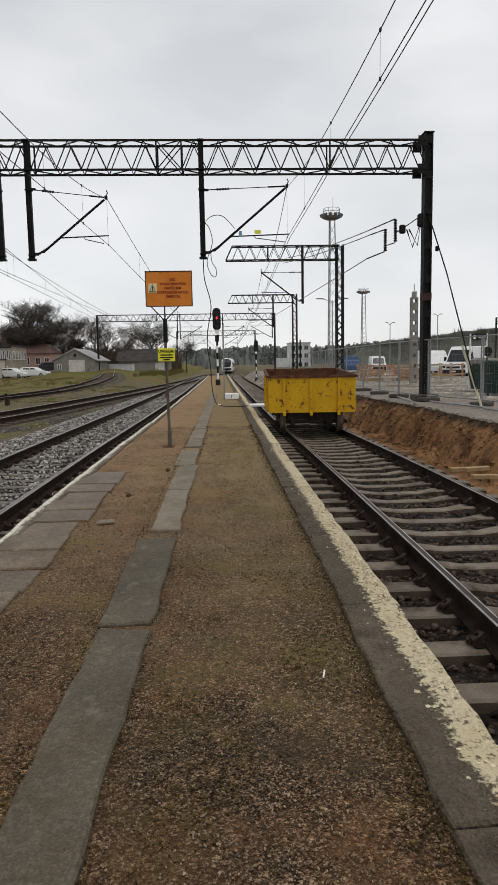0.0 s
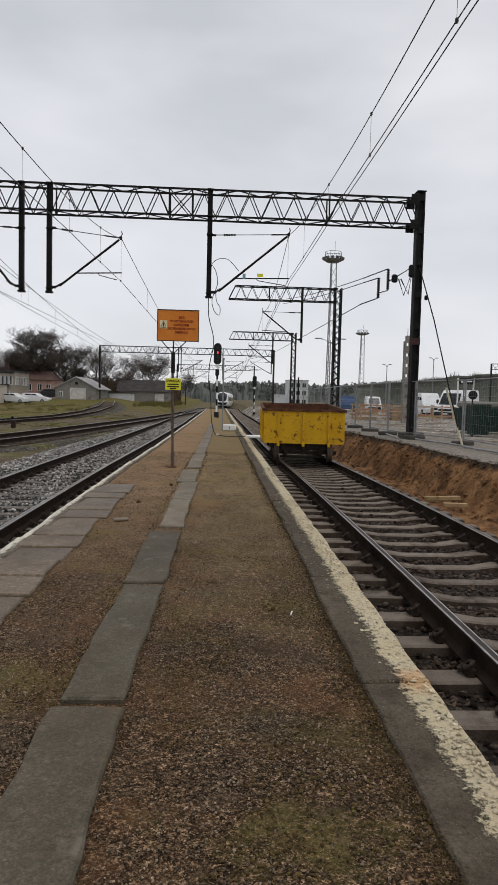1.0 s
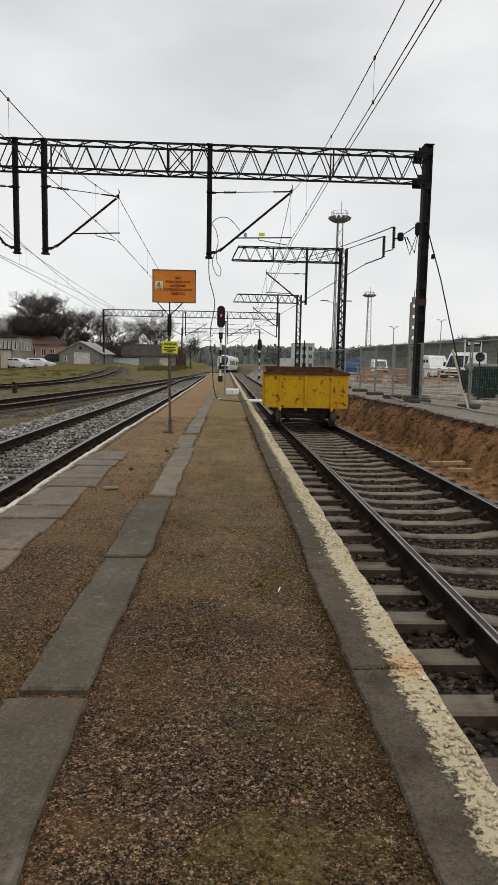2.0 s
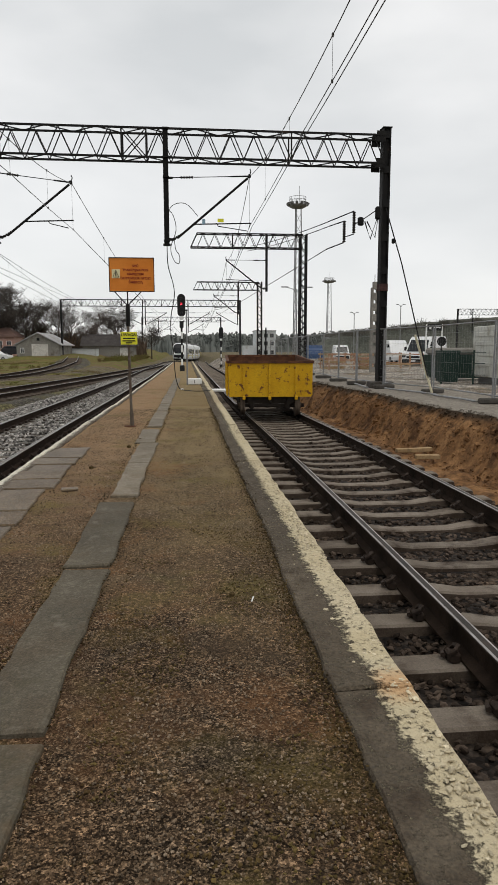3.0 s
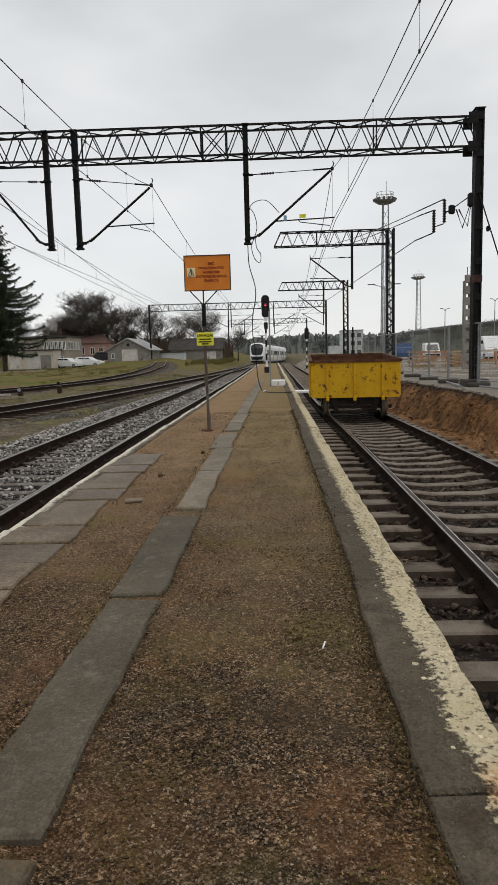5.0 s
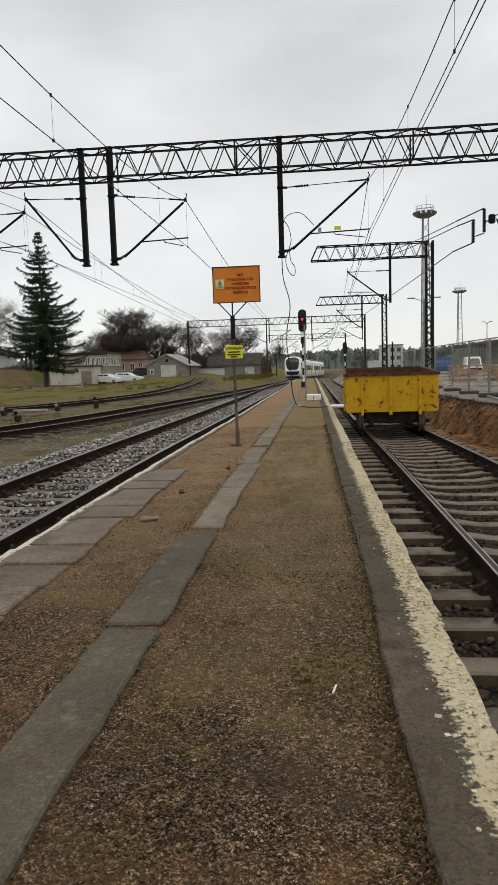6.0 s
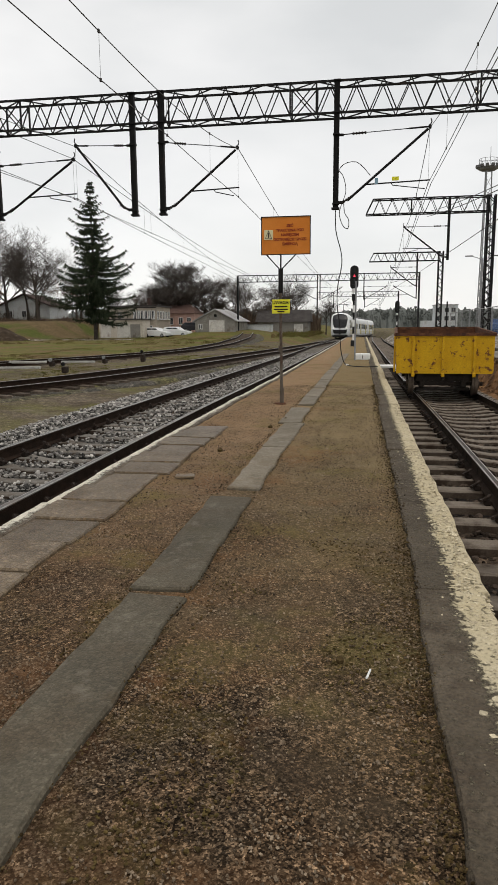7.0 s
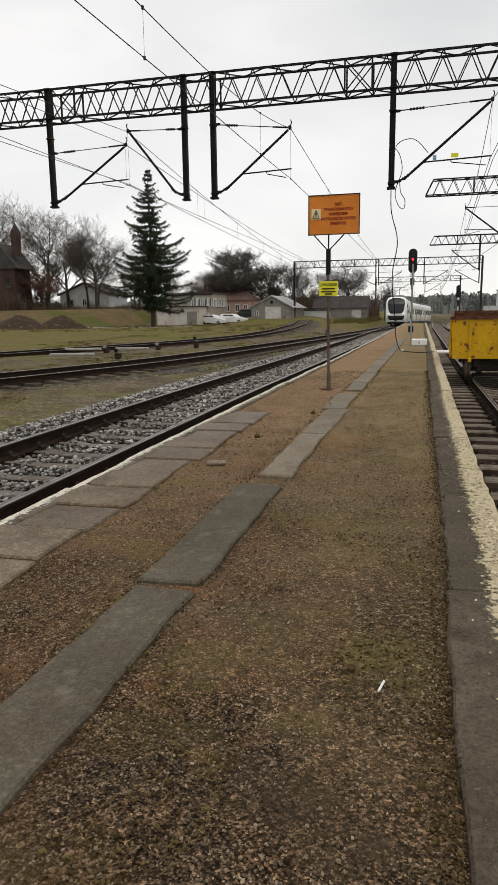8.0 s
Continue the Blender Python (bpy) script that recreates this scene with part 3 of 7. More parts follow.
# ---- ground: one sheet to the horizon ----
def ground_height(x, y):
    zr = Z_RAIL(min(max(y, -40), 240)) - 0.42
    n1 = noise.noise((x * 0.3, y * 0.3, 0.0))
    if x > 3.9:
        edge = PIT_EDGE(min(max(y, -20), 37)) + 0.16 * noise.noise((y * 0.7, 3.0, 0.0)) + 0.05 * noise.noise((y * 2.1, 9.0, 0.0))
        yard = Y_YARD + 0.04 * n1 - 0.25 * smooth01(y, 70, 200)
        if y > 37.5:
            return zr + (yard - zr) * smooth01(x, 4.2, 6.5)
        bottom = -0.95 + 0.12 * n1 + 0.7 * smooth01(y, 29, 37)
        if x >= edge + 0.16:
            return yard
        rough = 0.16 * noise.noise((x * 1.6, y * 1.7, 5.0)) + 0.11 * noise.noise((x * 4, y * 3.4, 2.0))
        top = yard - 0.22
        slope = smooth01(x, edge - 0.72 + 0.2 * noise.noise((y * 0.9, 1.0, 0.0)), edge - 0.06)
        wall = bottom + (top - bottom) * slope + rough
        wall += (yard - wall) * smooth01(x, edge - 0.1, edge + 0.16)
        side = zr - 0.2 + (bottom - zr + 0.2) * smooth01(x, 3.9, 4.4)
        return max(wall, side) if x > edge - 1.2 else side + rough * 0.6
    if x > -5.2:
        return zr
    far = smooth01(-x, 5.2, 8.0)
    left = -0.42 + 0.06 * n1 + 0.25 * smooth01(-x, 10, 20) * smooth01(y, 10, 60)
    left += 0.9 * smooth01(y, 92, 106) * smooth01(-x, 10, 15) * smooth01(x, -27, -23)
    left += 2.5 * smooth01(y, 84, 100) * smooth01(-x, 41, 46)
    left += 0.5 * smooth01(y, 60, 110) * smooth01(-x, 6, 9) * smooth01(x, -12, -8)
    left += 1.0 * smooth01(y, 100, 150) * smooth01(-x, 12, 18)
    return zr + (left - zr) * far


def build_ground():
    xs = sorted(set([-900, -600, -400, -280, -200, -150, -120, -100, -85, -75, -68] + list(np.arange(-62, -4, 1.6)) + list(np.arange(-4, 3.9, 1.3)) +
                    list(np.arange(3.9, 7.1, 0.11)) + list(np.arange(7.2, 30, 1.9)) + [33, 38, 45, 55, 70, 90, 120, 160, 220, 320, 460, 650, 900]))
    ys = sorted(set([-300, -150, -80, -50, -30, -20] + list(np.arange(-14, 6, 1.2)) + list(np.arange(6, 38, 0.24)) + list(np.arange(38, 125, 2.2)) +
                    [128, 135, 145, 158, 172, 190, 215, 250, 300, 380, 500, 700, 1000, 1500]))
    verts = [(x, y, ground_height(x, y)) for y in ys for x in xs]
    nx = len(xs)
    faces, slots = [], []
    for j in range(len(ys) - 1):
        for i in range(nx - 1):
            faces.append((j * nx + i, j * nx + i + 1, (j + 1) * nx + i + 1, (j + 1) * nx + i))
            x, y = (xs[i] + xs[i + 1]) / 2, (ys[j] + ys[j + 1]) / 2
            z = sum(verts[k][2] for k in faces[-1]) / 4
            if x > 3.9:
                if y < 38:
                    s = 2 if x < 9 else 3
                else:
                    s = 3 if x < 45 and y < 110 else 1
            elif x > -5.2:
                s = 1
            else:
                wig = 2.5 * noise.noise((x * 0.12, y * 0.12, 4.0))
                s = 1 if x > -6.5 else 0
                if y < 75 and x > TRACK_D(min(max(y, 12), 150)) - 2.0 + wig * 0.3 and wig < 0.9:
                    s = 1
                if -75 < x < -27 and 80.5 < y < 85.5:
                    s = 3
                if s == 0 and y > 86 + 3 * noise.noise((x * 0.06, 7.0, 0.0)) and x < -30:
                    s = 4
            slots.append(s)
    return tagged(new("ground", mesh_of("ground", verts, faces, [M_GRASS, M_DIRT, M_PIT, M_YARD, M_BANK], slots, True)),
                  "uneven ground of grass, trackside dirt, gravel yard and cut sand", "ground", kind="structure")


build_ground()


# ---- platform ----
def build_platform():
    xs = np.linspace(0, 1, 44)
    ys = np.concatenate([np.arange(-6, 16, 0.09), np.arange(16, 40, 0.3), np.arange(40, 84, 1.0)])
    verts = []
    for y in ys:
        a, b = X_LEFT(y) + 0.1, X_RIGHT(y) - 0.1
        for u in xs:
            x = a + (b - a) * u
            z = -0.014 + 0.012 * noise.noise((x * 1.3, y * 0.8, 0.0)) + 0.008 * noise.noise((x * 6, y * 6, 3.0)) + 0.005 * noise.noise((x * 17, y * 17, 5.0))
            verts.append((x, y, z))
    n = len(xs)
    faces = [(j * n + i, j * n + i + 1, (j + 1) * n + i + 1, (j + 1) * n + i) for j in range(len(ys) - 1) for i in range(n - 1)]
    top = thing("platform", (0, 0, 0), "low island platform of trodden gravel with moss and worn concrete slabs", "platform", kind="structure")
    tagged(new("gravel_surface", mesh_of("gravel_surface", verts, faces, M_PLAT, None, True))).parent = top
    core = Bm()
    yy = np.arange(-6, 84.1, 2.0)
    for a, b in zip(yy[:-1], yy[1:]):
        vs = [(X_LEFT(a) + 0.05, a, -0.75), (X_RIGHT(a) - 0.05, a, -0.75), (X_RIGHT(b) - 0.05, b, -0.75), (X_LEFT(b) + 0.05, b, -0.75)]
        vs += [(p[0], p[1], -0.05) for p in vs]
        core.add(vs, [(0, 1, 5, 4), (1, 2, 6, 5), (2, 3, 7, 6), (3, 0, 4, 7), (4, 5, 6, 7)])
    part("core", core, M_CONC, top, "rough concrete platform wall")
    return top


platform = build_platform()


def slab_mesh(name, w, d, h, seed, chip=0.02, material=None, bend=0.0):
    """A slab with a worn, slightly wavering rim and softened top edge, its origin at the middle of its top."""
    rs = np.random.RandomState(seed)
    ring = []
    n1, n2 = max(2, int(w / 0.14)), max(3, int(d / 0.16))
    for i in range(n1):
        ring.append((-w / 2 + w * i / n1, -d / 2))
    for i in range(n2):
        ring.append((w / 2, -d / 2 + d * i / n2))
    for i in range(n1):
        ring.append((w / 2 - w * i / n1, d / 2))
    for i in range(n2):
        ring.append((-w / 2, d / 2 - d * i / n2))
    ring = [(x + rs.uniform(-chip, chip) * 0.6, y + rs.uniform(-chip, chip) * 0.6) for x, y in ring]
    m = len(ring)
    vs = [(x, y, -h) for x, y in ring] + [(x, y, -0.012) for x, y in ring] + [(x * (1 - 0.018 / w), y * (1 - 0.018 / d), 0.0) for x, y in ring]
    fs = [(k * m + i, k * m + (i + 1) % m, (k + 1) * m + (i + 1) % m, (k + 1) * m + i) for k in (0, 1) for i in range(m)]
    fs.append(tuple(range(2 * m, 3 * m)))
    return mesh_of(name, vs, fs, material)


def lay(name, me, parent, x, y, z, rx=0, ry=0, rz=0):
    ob = new(name, me)
    ob.parent = parent
    ob.matrix_local = pose(x, y, z, rx, ry, rz)
    return ob


def build_path_slabs():
    joints = [(-2.75, -0.75), (-0.68, 1.28), (1.36, 3.33), (3.42, 5.37), (5.45, 7.34), (7.66, 9.57), (9.62, 11.56), (11.62, 13.3), (13.82, 15.1), (15.18, 17.1)]
    joints += [(17.2 + 2.05 * k, 19.18 + 2.05 * k) for k in range(9)]
    for k, (a, b) in enumerate(joints):
        y = (a + b) / 2
        x = -0.49 + 0.0165 * (y - 4.4) + (0.03 if k in (5, 6) else 0.0) + (-0.03 if k == 7 else 0.0)
        w = 0.285 + 0.01 * ((k * 7) % 5 - 2) + (0.03 if 1 < k < 5 else 0)
        lay("path_slab", slab_mesh("path_slab", w, b - a, 0.08, 50 + k, 0.02, M_SLAB if k < 5 else M_SLAB_PALE), platform, x, y, 0.012 + 0.003 * (k % 3), 0.25 * ((k * 5) % 3 - 1), 0.4 * ((k * 3) % 3 - 1), -0.95 + 0.5 * ((k * 4) % 3 - 1))


def build_paving():
    for k in range(19):
        y = 1.75 + 0.51 * k
        if y > 11.1:
            break
        x = -1.505 + 0.012 * (y - 7) + 0.012 * ((k * 3) % 4 - 1.5)
        lay("paving_slab", slab_mesh("paving_slab", 0.54 + 0.03 * ((k * 5) % 3 - 1), 0.482, 0.06, 90 + k, 0.012, M_PAVE), platform, x, y, 0.006 + 0.006 * (k % 3), 0.5 * ((k * 7) % 3 - 1), 0.4 * ((k * 2) % 3 - 1), 1.2 * ((k * 5) % 3 - 1))


def kerb_material(name, stone, stone2, paint, at, side):
    """Concrete with a worn strip of paint along one edge."""
    m = mat(name, stone, stone2, 3.0, 0.9, 0, 0.6, 70, (0.055, 0.04, 0.027), 5.0, (0.48, 0.68), vary=0.12, grain=0.38, spec=0.22)
    n, l = m.node_tree.nodes, m.node_tree.links
    b = n["Principled BSDF"]
    src = b.inputs["Base Color"].links[0].from_socket
    geo = n.new("ShaderNodeTexCoord").outputs["Object"]
    sep = n.new("ShaderNodeSeparateXYZ")
    l.new(geo, sep.inputs[0])
    pos = n.new("ShaderNodeNewGeometry").outputs["Position"]
    nz = n.new("ShaderNodeTexNoise")
    nz.inputs["Scale"].default_value, nz.inputs["Detail"].default_value = 3.2, 8
    nz.inputs["Roughness"].default_value = 0.6
    l.new(pos, nz.inputs["Vector"])
    wob = n.new("ShaderNodeMath")
    wob.operation = "MULTIPLY_ADD"
    wob.inputs[1].default_value = 0.13 * side
    l.new(nz.outputs["Fac"], wob.inputs[0])
    l.new(sep.outputs["X"], wob.inputs[2])
    r = n.new("ShaderNodeMapRange")
    r.inputs["From Min"].default_value, r.inputs["From Max"].default_value = at - 0.03 * side, at + 0.05 * side
    l.new(wob.outputs[0], r.inputs["Value"])
    wear = n.new("ShaderNodeTexNoise")
    wear.inputs["Scale"].default_value, wear.inputs["Detail"].default_value = 34.0, 6
    wear.inputs["Roughness"].default_value = 0.75
    l.new(pos, wear.inputs["Vector"])
    wr = n.new("ShaderNodeMapRange")
    wr.inputs["From Min"].default_value, wr.inputs["From Max"].default_value = 2.3, 2.75
    worn = n.new("ShaderNodeMath")
    worn.operation = "MULTIPLY_ADD"
    worn.inputs[1].default_value = 4.0
    l.new(wear.outputs["Fac"], worn.inputs[0])
    l.new(r.outputs["Result"], worn.inputs[2])
    l.new(worn.outputs[0], wr.inputs["Value"])
    mu = n.new("ShaderNodeMath")
    mu.operation = "MULTIPLY"
    mu.inputs[1].default_value = 0.96
    l.new(wr.outputs["Result"], mu.inputs[0])
    x = n.new("ShaderNodeMix")
    x.data_type = "RGBA"
    tone = n.new("ShaderNodeMix")
    tone.data_type = "RGBA"
    tone.inputs[6].default_value = (*paint, 1)
    tone.inputs[7].default_value = (paint[0] * 0.8, paint[1] * 0.74, paint[2] * 0.58, 1)
    l.new(nz.outputs["Fac"], tone.inputs[0])
    dist = n.new("ShaderNodeVectorMath")
    dist.operation = "DISTANCE"
    dist.inputs[1].default_value = (1.1, 3.62, 0.02)
    l.new(pos, dist.inputs[0])
    spread = n.new("ShaderNodeMath")
    spread.operation = "MULTIPLY_ADD"
    spread.inputs[1].default_value = 0.3
    l.new(wear.outputs["Fac"], spread.inputs[0])
    l.new(dist.outputs["Value"], spread.inputs[2])
    splash = n.new("ShaderNodeMapRange")
    splash.inputs["From Min"].default_value, splash.inputs["From Max"].default_value = 0.33, 0.2
    splash.inputs["To Max"].default_value = 0.7
    l.new(spread.outputs[0], splash.inputs["Value"])
    rusty = n.new("ShaderNodeMix")
    rusty.data_type = "RGBA"
    rusty.inputs[7].default_value = (0.55, 0.3, 0.13, 1)
    l.new(splash.outputs["Result"], rusty.inputs[0])
    l.new(tone.outputs[2], rusty.inputs[6])
    l.new(mu.outputs[0], x.inputs[0])
    l.new(src, x.inputs[6])
    l.new(rusty.outputs[2], x.inputs[7])
    l.new(x.outputs[2], b.inputs["Base Color"])
    lump = n.new("ShaderNodeTexNoise")
    lump.inputs["Scale"].default_value, lump.inputs["Detail"].default_value = 38.0, 6
    l.new(pos, lump.inputs["Vector"])
    thick = n.new("ShaderNodeMath")
    thick.operation = "MULTIPLY_ADD"
    thick.inputs[1].default_value = 1.4
    l.new(mu.outputs[0], thick.inputs[2])
    l.new(lump.outputs["Fac"], thick.inputs[0])
    bp = n.new("ShaderNodeBump")
    bp.inputs["Strength"].default_value, bp.inputs["Distance"].default_value = 1.0, 0.02
    l.new(thick.outputs[0], bp.inputs["Height"])
    l.new(bp.outputs["Normal"], b.inputs["Normal"])
    return m


M_KERB_R = kerb_material("kerb_cream_edge", (0.074, 0.059, 0.041), (0.106, 0.085, 0.061), (0.6, 0.53, 0.39), 0.062, 1)
M_KERB_L = kerb_material("kerb_white_edge", (0.12, 0.095, 0.07), (0.16, 0.13, 0.1), (0.8, 0.78, 0.72), -0.045, -1)


def build_kerbs():
    y = -4.4
    k = 0
    while y < 82:
        d = 2.0 if y < 40 else 4.0
        x = X_RIGHT(y + d / 2) - 0.17
        rz = -math.degrees(math.atan2(X_RIGHT(y + d) - X_RIGHT(y), d))
        lay("kerb_stone", slab_mesh("kerb_stone", 0.345, d - 0.003, 0.3, 200 + k, 0.018 if 3.5 < y < 9 else 0.012, M_KERB_R), platform, x + 0.006 * ((k * 3) % 4 - 1.5), y + d / 2, 0.012 + 0.005 * ((k * 5) % 3), 0, 0.5 * ((k * 7) % 3 - 1), rz)
        y += d
        k += 1
    y = -4.0
    while y < 82:
        d = 1.0 if y < 30 else 4.0
        x = X_LEFT(y + d / 2) + 0.075
        rz = -math.degrees(math.atan2(X_LEFT(y + d) - X_LEFT(y), d))
        lay("edge_stone", slab_mesh("edge_stone", 0.15, d - 0.008, 0.3, 400 + k, 0.014, M_KERB_L), platform, x + 0.006 * ((k * 3) % 4 - 1.5), y + d / 2, 0.008 + 0.004 * ((k * 5) % 3), 0, 0, rz)
        y += d
        k += 1


# ---- railway tracks ----
RAIL_FOOT = [(-0.075, -0.172), (0.075, -0.172), (0.075, -0.162), (0.012, -0.14), (0.009, -0.05), (0.034, -0.036), (0.036, -0.012), (-0.036, -0.012), (-0.034, -0.036), (-0.009, -0.05), (-0.012, -0.14), (-0.075, -0.162)]
RAIL_HEAD = [(-0.036, -0.012), (0.036, -0.012), (0.034, -0.003), (0.02, 0.0), (-0.02, 0.0), (-0.034, -0.003)]


def sweep(profile, line, closed_ends=True):
    n = len(profile)
    vs, fs = [], []
    for i, p in enumerate(line):
        q = line[min(i + 1, len(line) - 1)]
        o = line[max(i - 1, 0)]
        d = Vector((q[0] - o[0], q[1] - o[1], 0)).normalized()
        s = Vector((d.y, -d.x, 0))
        vs += [(p[0] + s.x * a, p[1] + s.y * a, p[2] + z) for a, z in profile]
        if i:
            k = (i - 1) * n
            fs += [(k + j, k + (j + 1) % n, k + n + (j + 1) % n, k + n + j) for j in range(n)]
    fs += [tuple(range(n - 1, -1, -1)), tuple(range(len(vs) - n, len(vs)))]
    return vs, fs


def concrete_sleeper_mesh(material):
    xs = [-1.3, -1.27, -0.95, -0.55, -0.3, 0.3, 0.55, 0.95, 1.27, 1.3]
    zt = [-0.02, 0.0, 0.0, 0.0, -0.035, -0.035, 0.0, 0.0, 0.0, -0.02]
    w1 = [0.085, 0.1, 0.1, 0.1, 0.075, 0.075, 0.1, 0.1, 0.1, 0.085]
    vs, fs, slots = [], [], []
    for i, x in enumerate(xs):
        a = w1[i]
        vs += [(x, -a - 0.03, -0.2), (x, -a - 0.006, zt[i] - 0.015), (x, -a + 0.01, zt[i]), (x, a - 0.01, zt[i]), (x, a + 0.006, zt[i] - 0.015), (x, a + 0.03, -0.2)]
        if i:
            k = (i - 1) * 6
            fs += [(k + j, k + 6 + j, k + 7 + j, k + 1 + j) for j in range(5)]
            # slot 1 gives the sloping sides their painted-in shade
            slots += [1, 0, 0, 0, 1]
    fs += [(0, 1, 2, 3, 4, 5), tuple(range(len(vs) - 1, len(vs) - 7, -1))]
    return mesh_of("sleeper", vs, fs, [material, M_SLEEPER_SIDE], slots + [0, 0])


def wooden_sleeper_mesh():
    bm = Bm().box((0, 0, -0.07), (2.5, 0.24, 0.14), bevel=0.012)
    return mesh_of("sleeper", bm.v, bm.f, M_WOODSL)


def build_track(name, line, height, y0, y1, sleeper, label, step=0.6, stock=None, fast=40.0, bed=M_BAL, half=1.75, right=None, left=0.0, head_mat=M_RAILTOP, web_mat=M_RAIL, head_label="steel rail with a worn bright head"):
    tr = thing(name, (0, 0, 0), label, "railway track", kind="structure")
    ys = np.concatenate([np.arange(y0, y1, 1.0), [y1]])
    cent = [(line(y), y, height(y)) for y in ys]

    def side(off):
        out = []
        for i, p in enumerate(cent):
            q, o = cent[min(i + 1, len(cent) - 1)], cent[max(i - 1, 0)]
            d = Vector((q[0] - o[0], q[1] - o[1])).normalized()
            out.append((p[0] + d.y * off, p[1] - d.x * off, p[2]))
        return out

    for off in (-0.7525, 0.7525):
        foot, head = sweep(RAIL_FOOT, side(off)), sweep(RAIL_HEAD, side(off))
        bm = Bm().add(*foot, 0).add(*head, 1)
        first = len(foot[1])
        for i in range(len(head[1]) - 2):
            if i % 6 in (2, 4):
                bm.s[first + i] = 2
        part("rail", bm, [web_mat, head_mat, M_RAILEDGE], tr, head_label)
    bm = Bm()
    h2 = right or half
    prof = [(-half - 0.8 - left, -0.7), (-half - left, -0.29 - left * 0.22), (-half, -0.28), (-half + 0.3, -0.25), (h2 - 0.25, -0.25), (h2, -0.28), (h2 + (0.6 if right is None else 0.2), -0.65)]
    vs, fs = sweep(prof, cent)
    bm.add(vs, fs)
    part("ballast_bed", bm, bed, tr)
    y, k = y0 + 0.3, 0
    clips = Bm()
    while y < y1 - 0.2:
        x = line(y)
        rz = -math.atan2(line(y + 0.5) - line(y - 0.5), 1.0)
        lay("sleeper", sleeper, tr, x, y, height(y) - 0.176, 0, 0, math.degrees(rz) + 0.5 * ((k * 7) % 5 - 2))
        if y < fast:
            for off in (-0.7525, 0.7525):
                for e in (-0.115, 0.115):
                    clips.box((x + off + e, y, height(y) - 0.148), (0.07, 0.11, 0.06), rz, bevel=0.012)
                    if y < 16:
                        clips.tube([(x + off + e * (1.15 + 0.35 * math.cos(0.9 * q)), y + 0.06 * math.sin(0.9 * q), height(y) - 0.115 + 0.035 * math.cos(0.9 * q + 2.6)) for q in range(7)], 0.017, 5)
        y += step
        k += 1
    if clips.v:
        part("rail_fastenings", clips, M_IRON, tr, "dark spring clips and base plates")["kind"] = "stuff"
    return tr


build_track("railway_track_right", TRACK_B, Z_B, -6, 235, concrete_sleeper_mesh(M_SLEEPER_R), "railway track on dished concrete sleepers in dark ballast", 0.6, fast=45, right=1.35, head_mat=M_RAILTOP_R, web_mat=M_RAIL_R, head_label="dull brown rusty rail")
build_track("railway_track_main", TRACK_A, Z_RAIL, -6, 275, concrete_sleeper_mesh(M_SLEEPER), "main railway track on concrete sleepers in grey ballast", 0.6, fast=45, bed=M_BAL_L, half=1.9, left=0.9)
build_track("railway_track_siding", TRACK_C, Z_RAIL, 4, 90, wooden_sleeper_mesh(), "siding track on dark sleepers joining the main track", 0.65, fast=5, bed=M_BAL_SIDE)
build_track("railway_track_branch", TRACK_D, Z_D, 12, 150, wooden_sleeper_mesh(), "branch track on dark sleepers curving past the sheds", 0.65, fast=5, bed=M_BAL_SIDE)


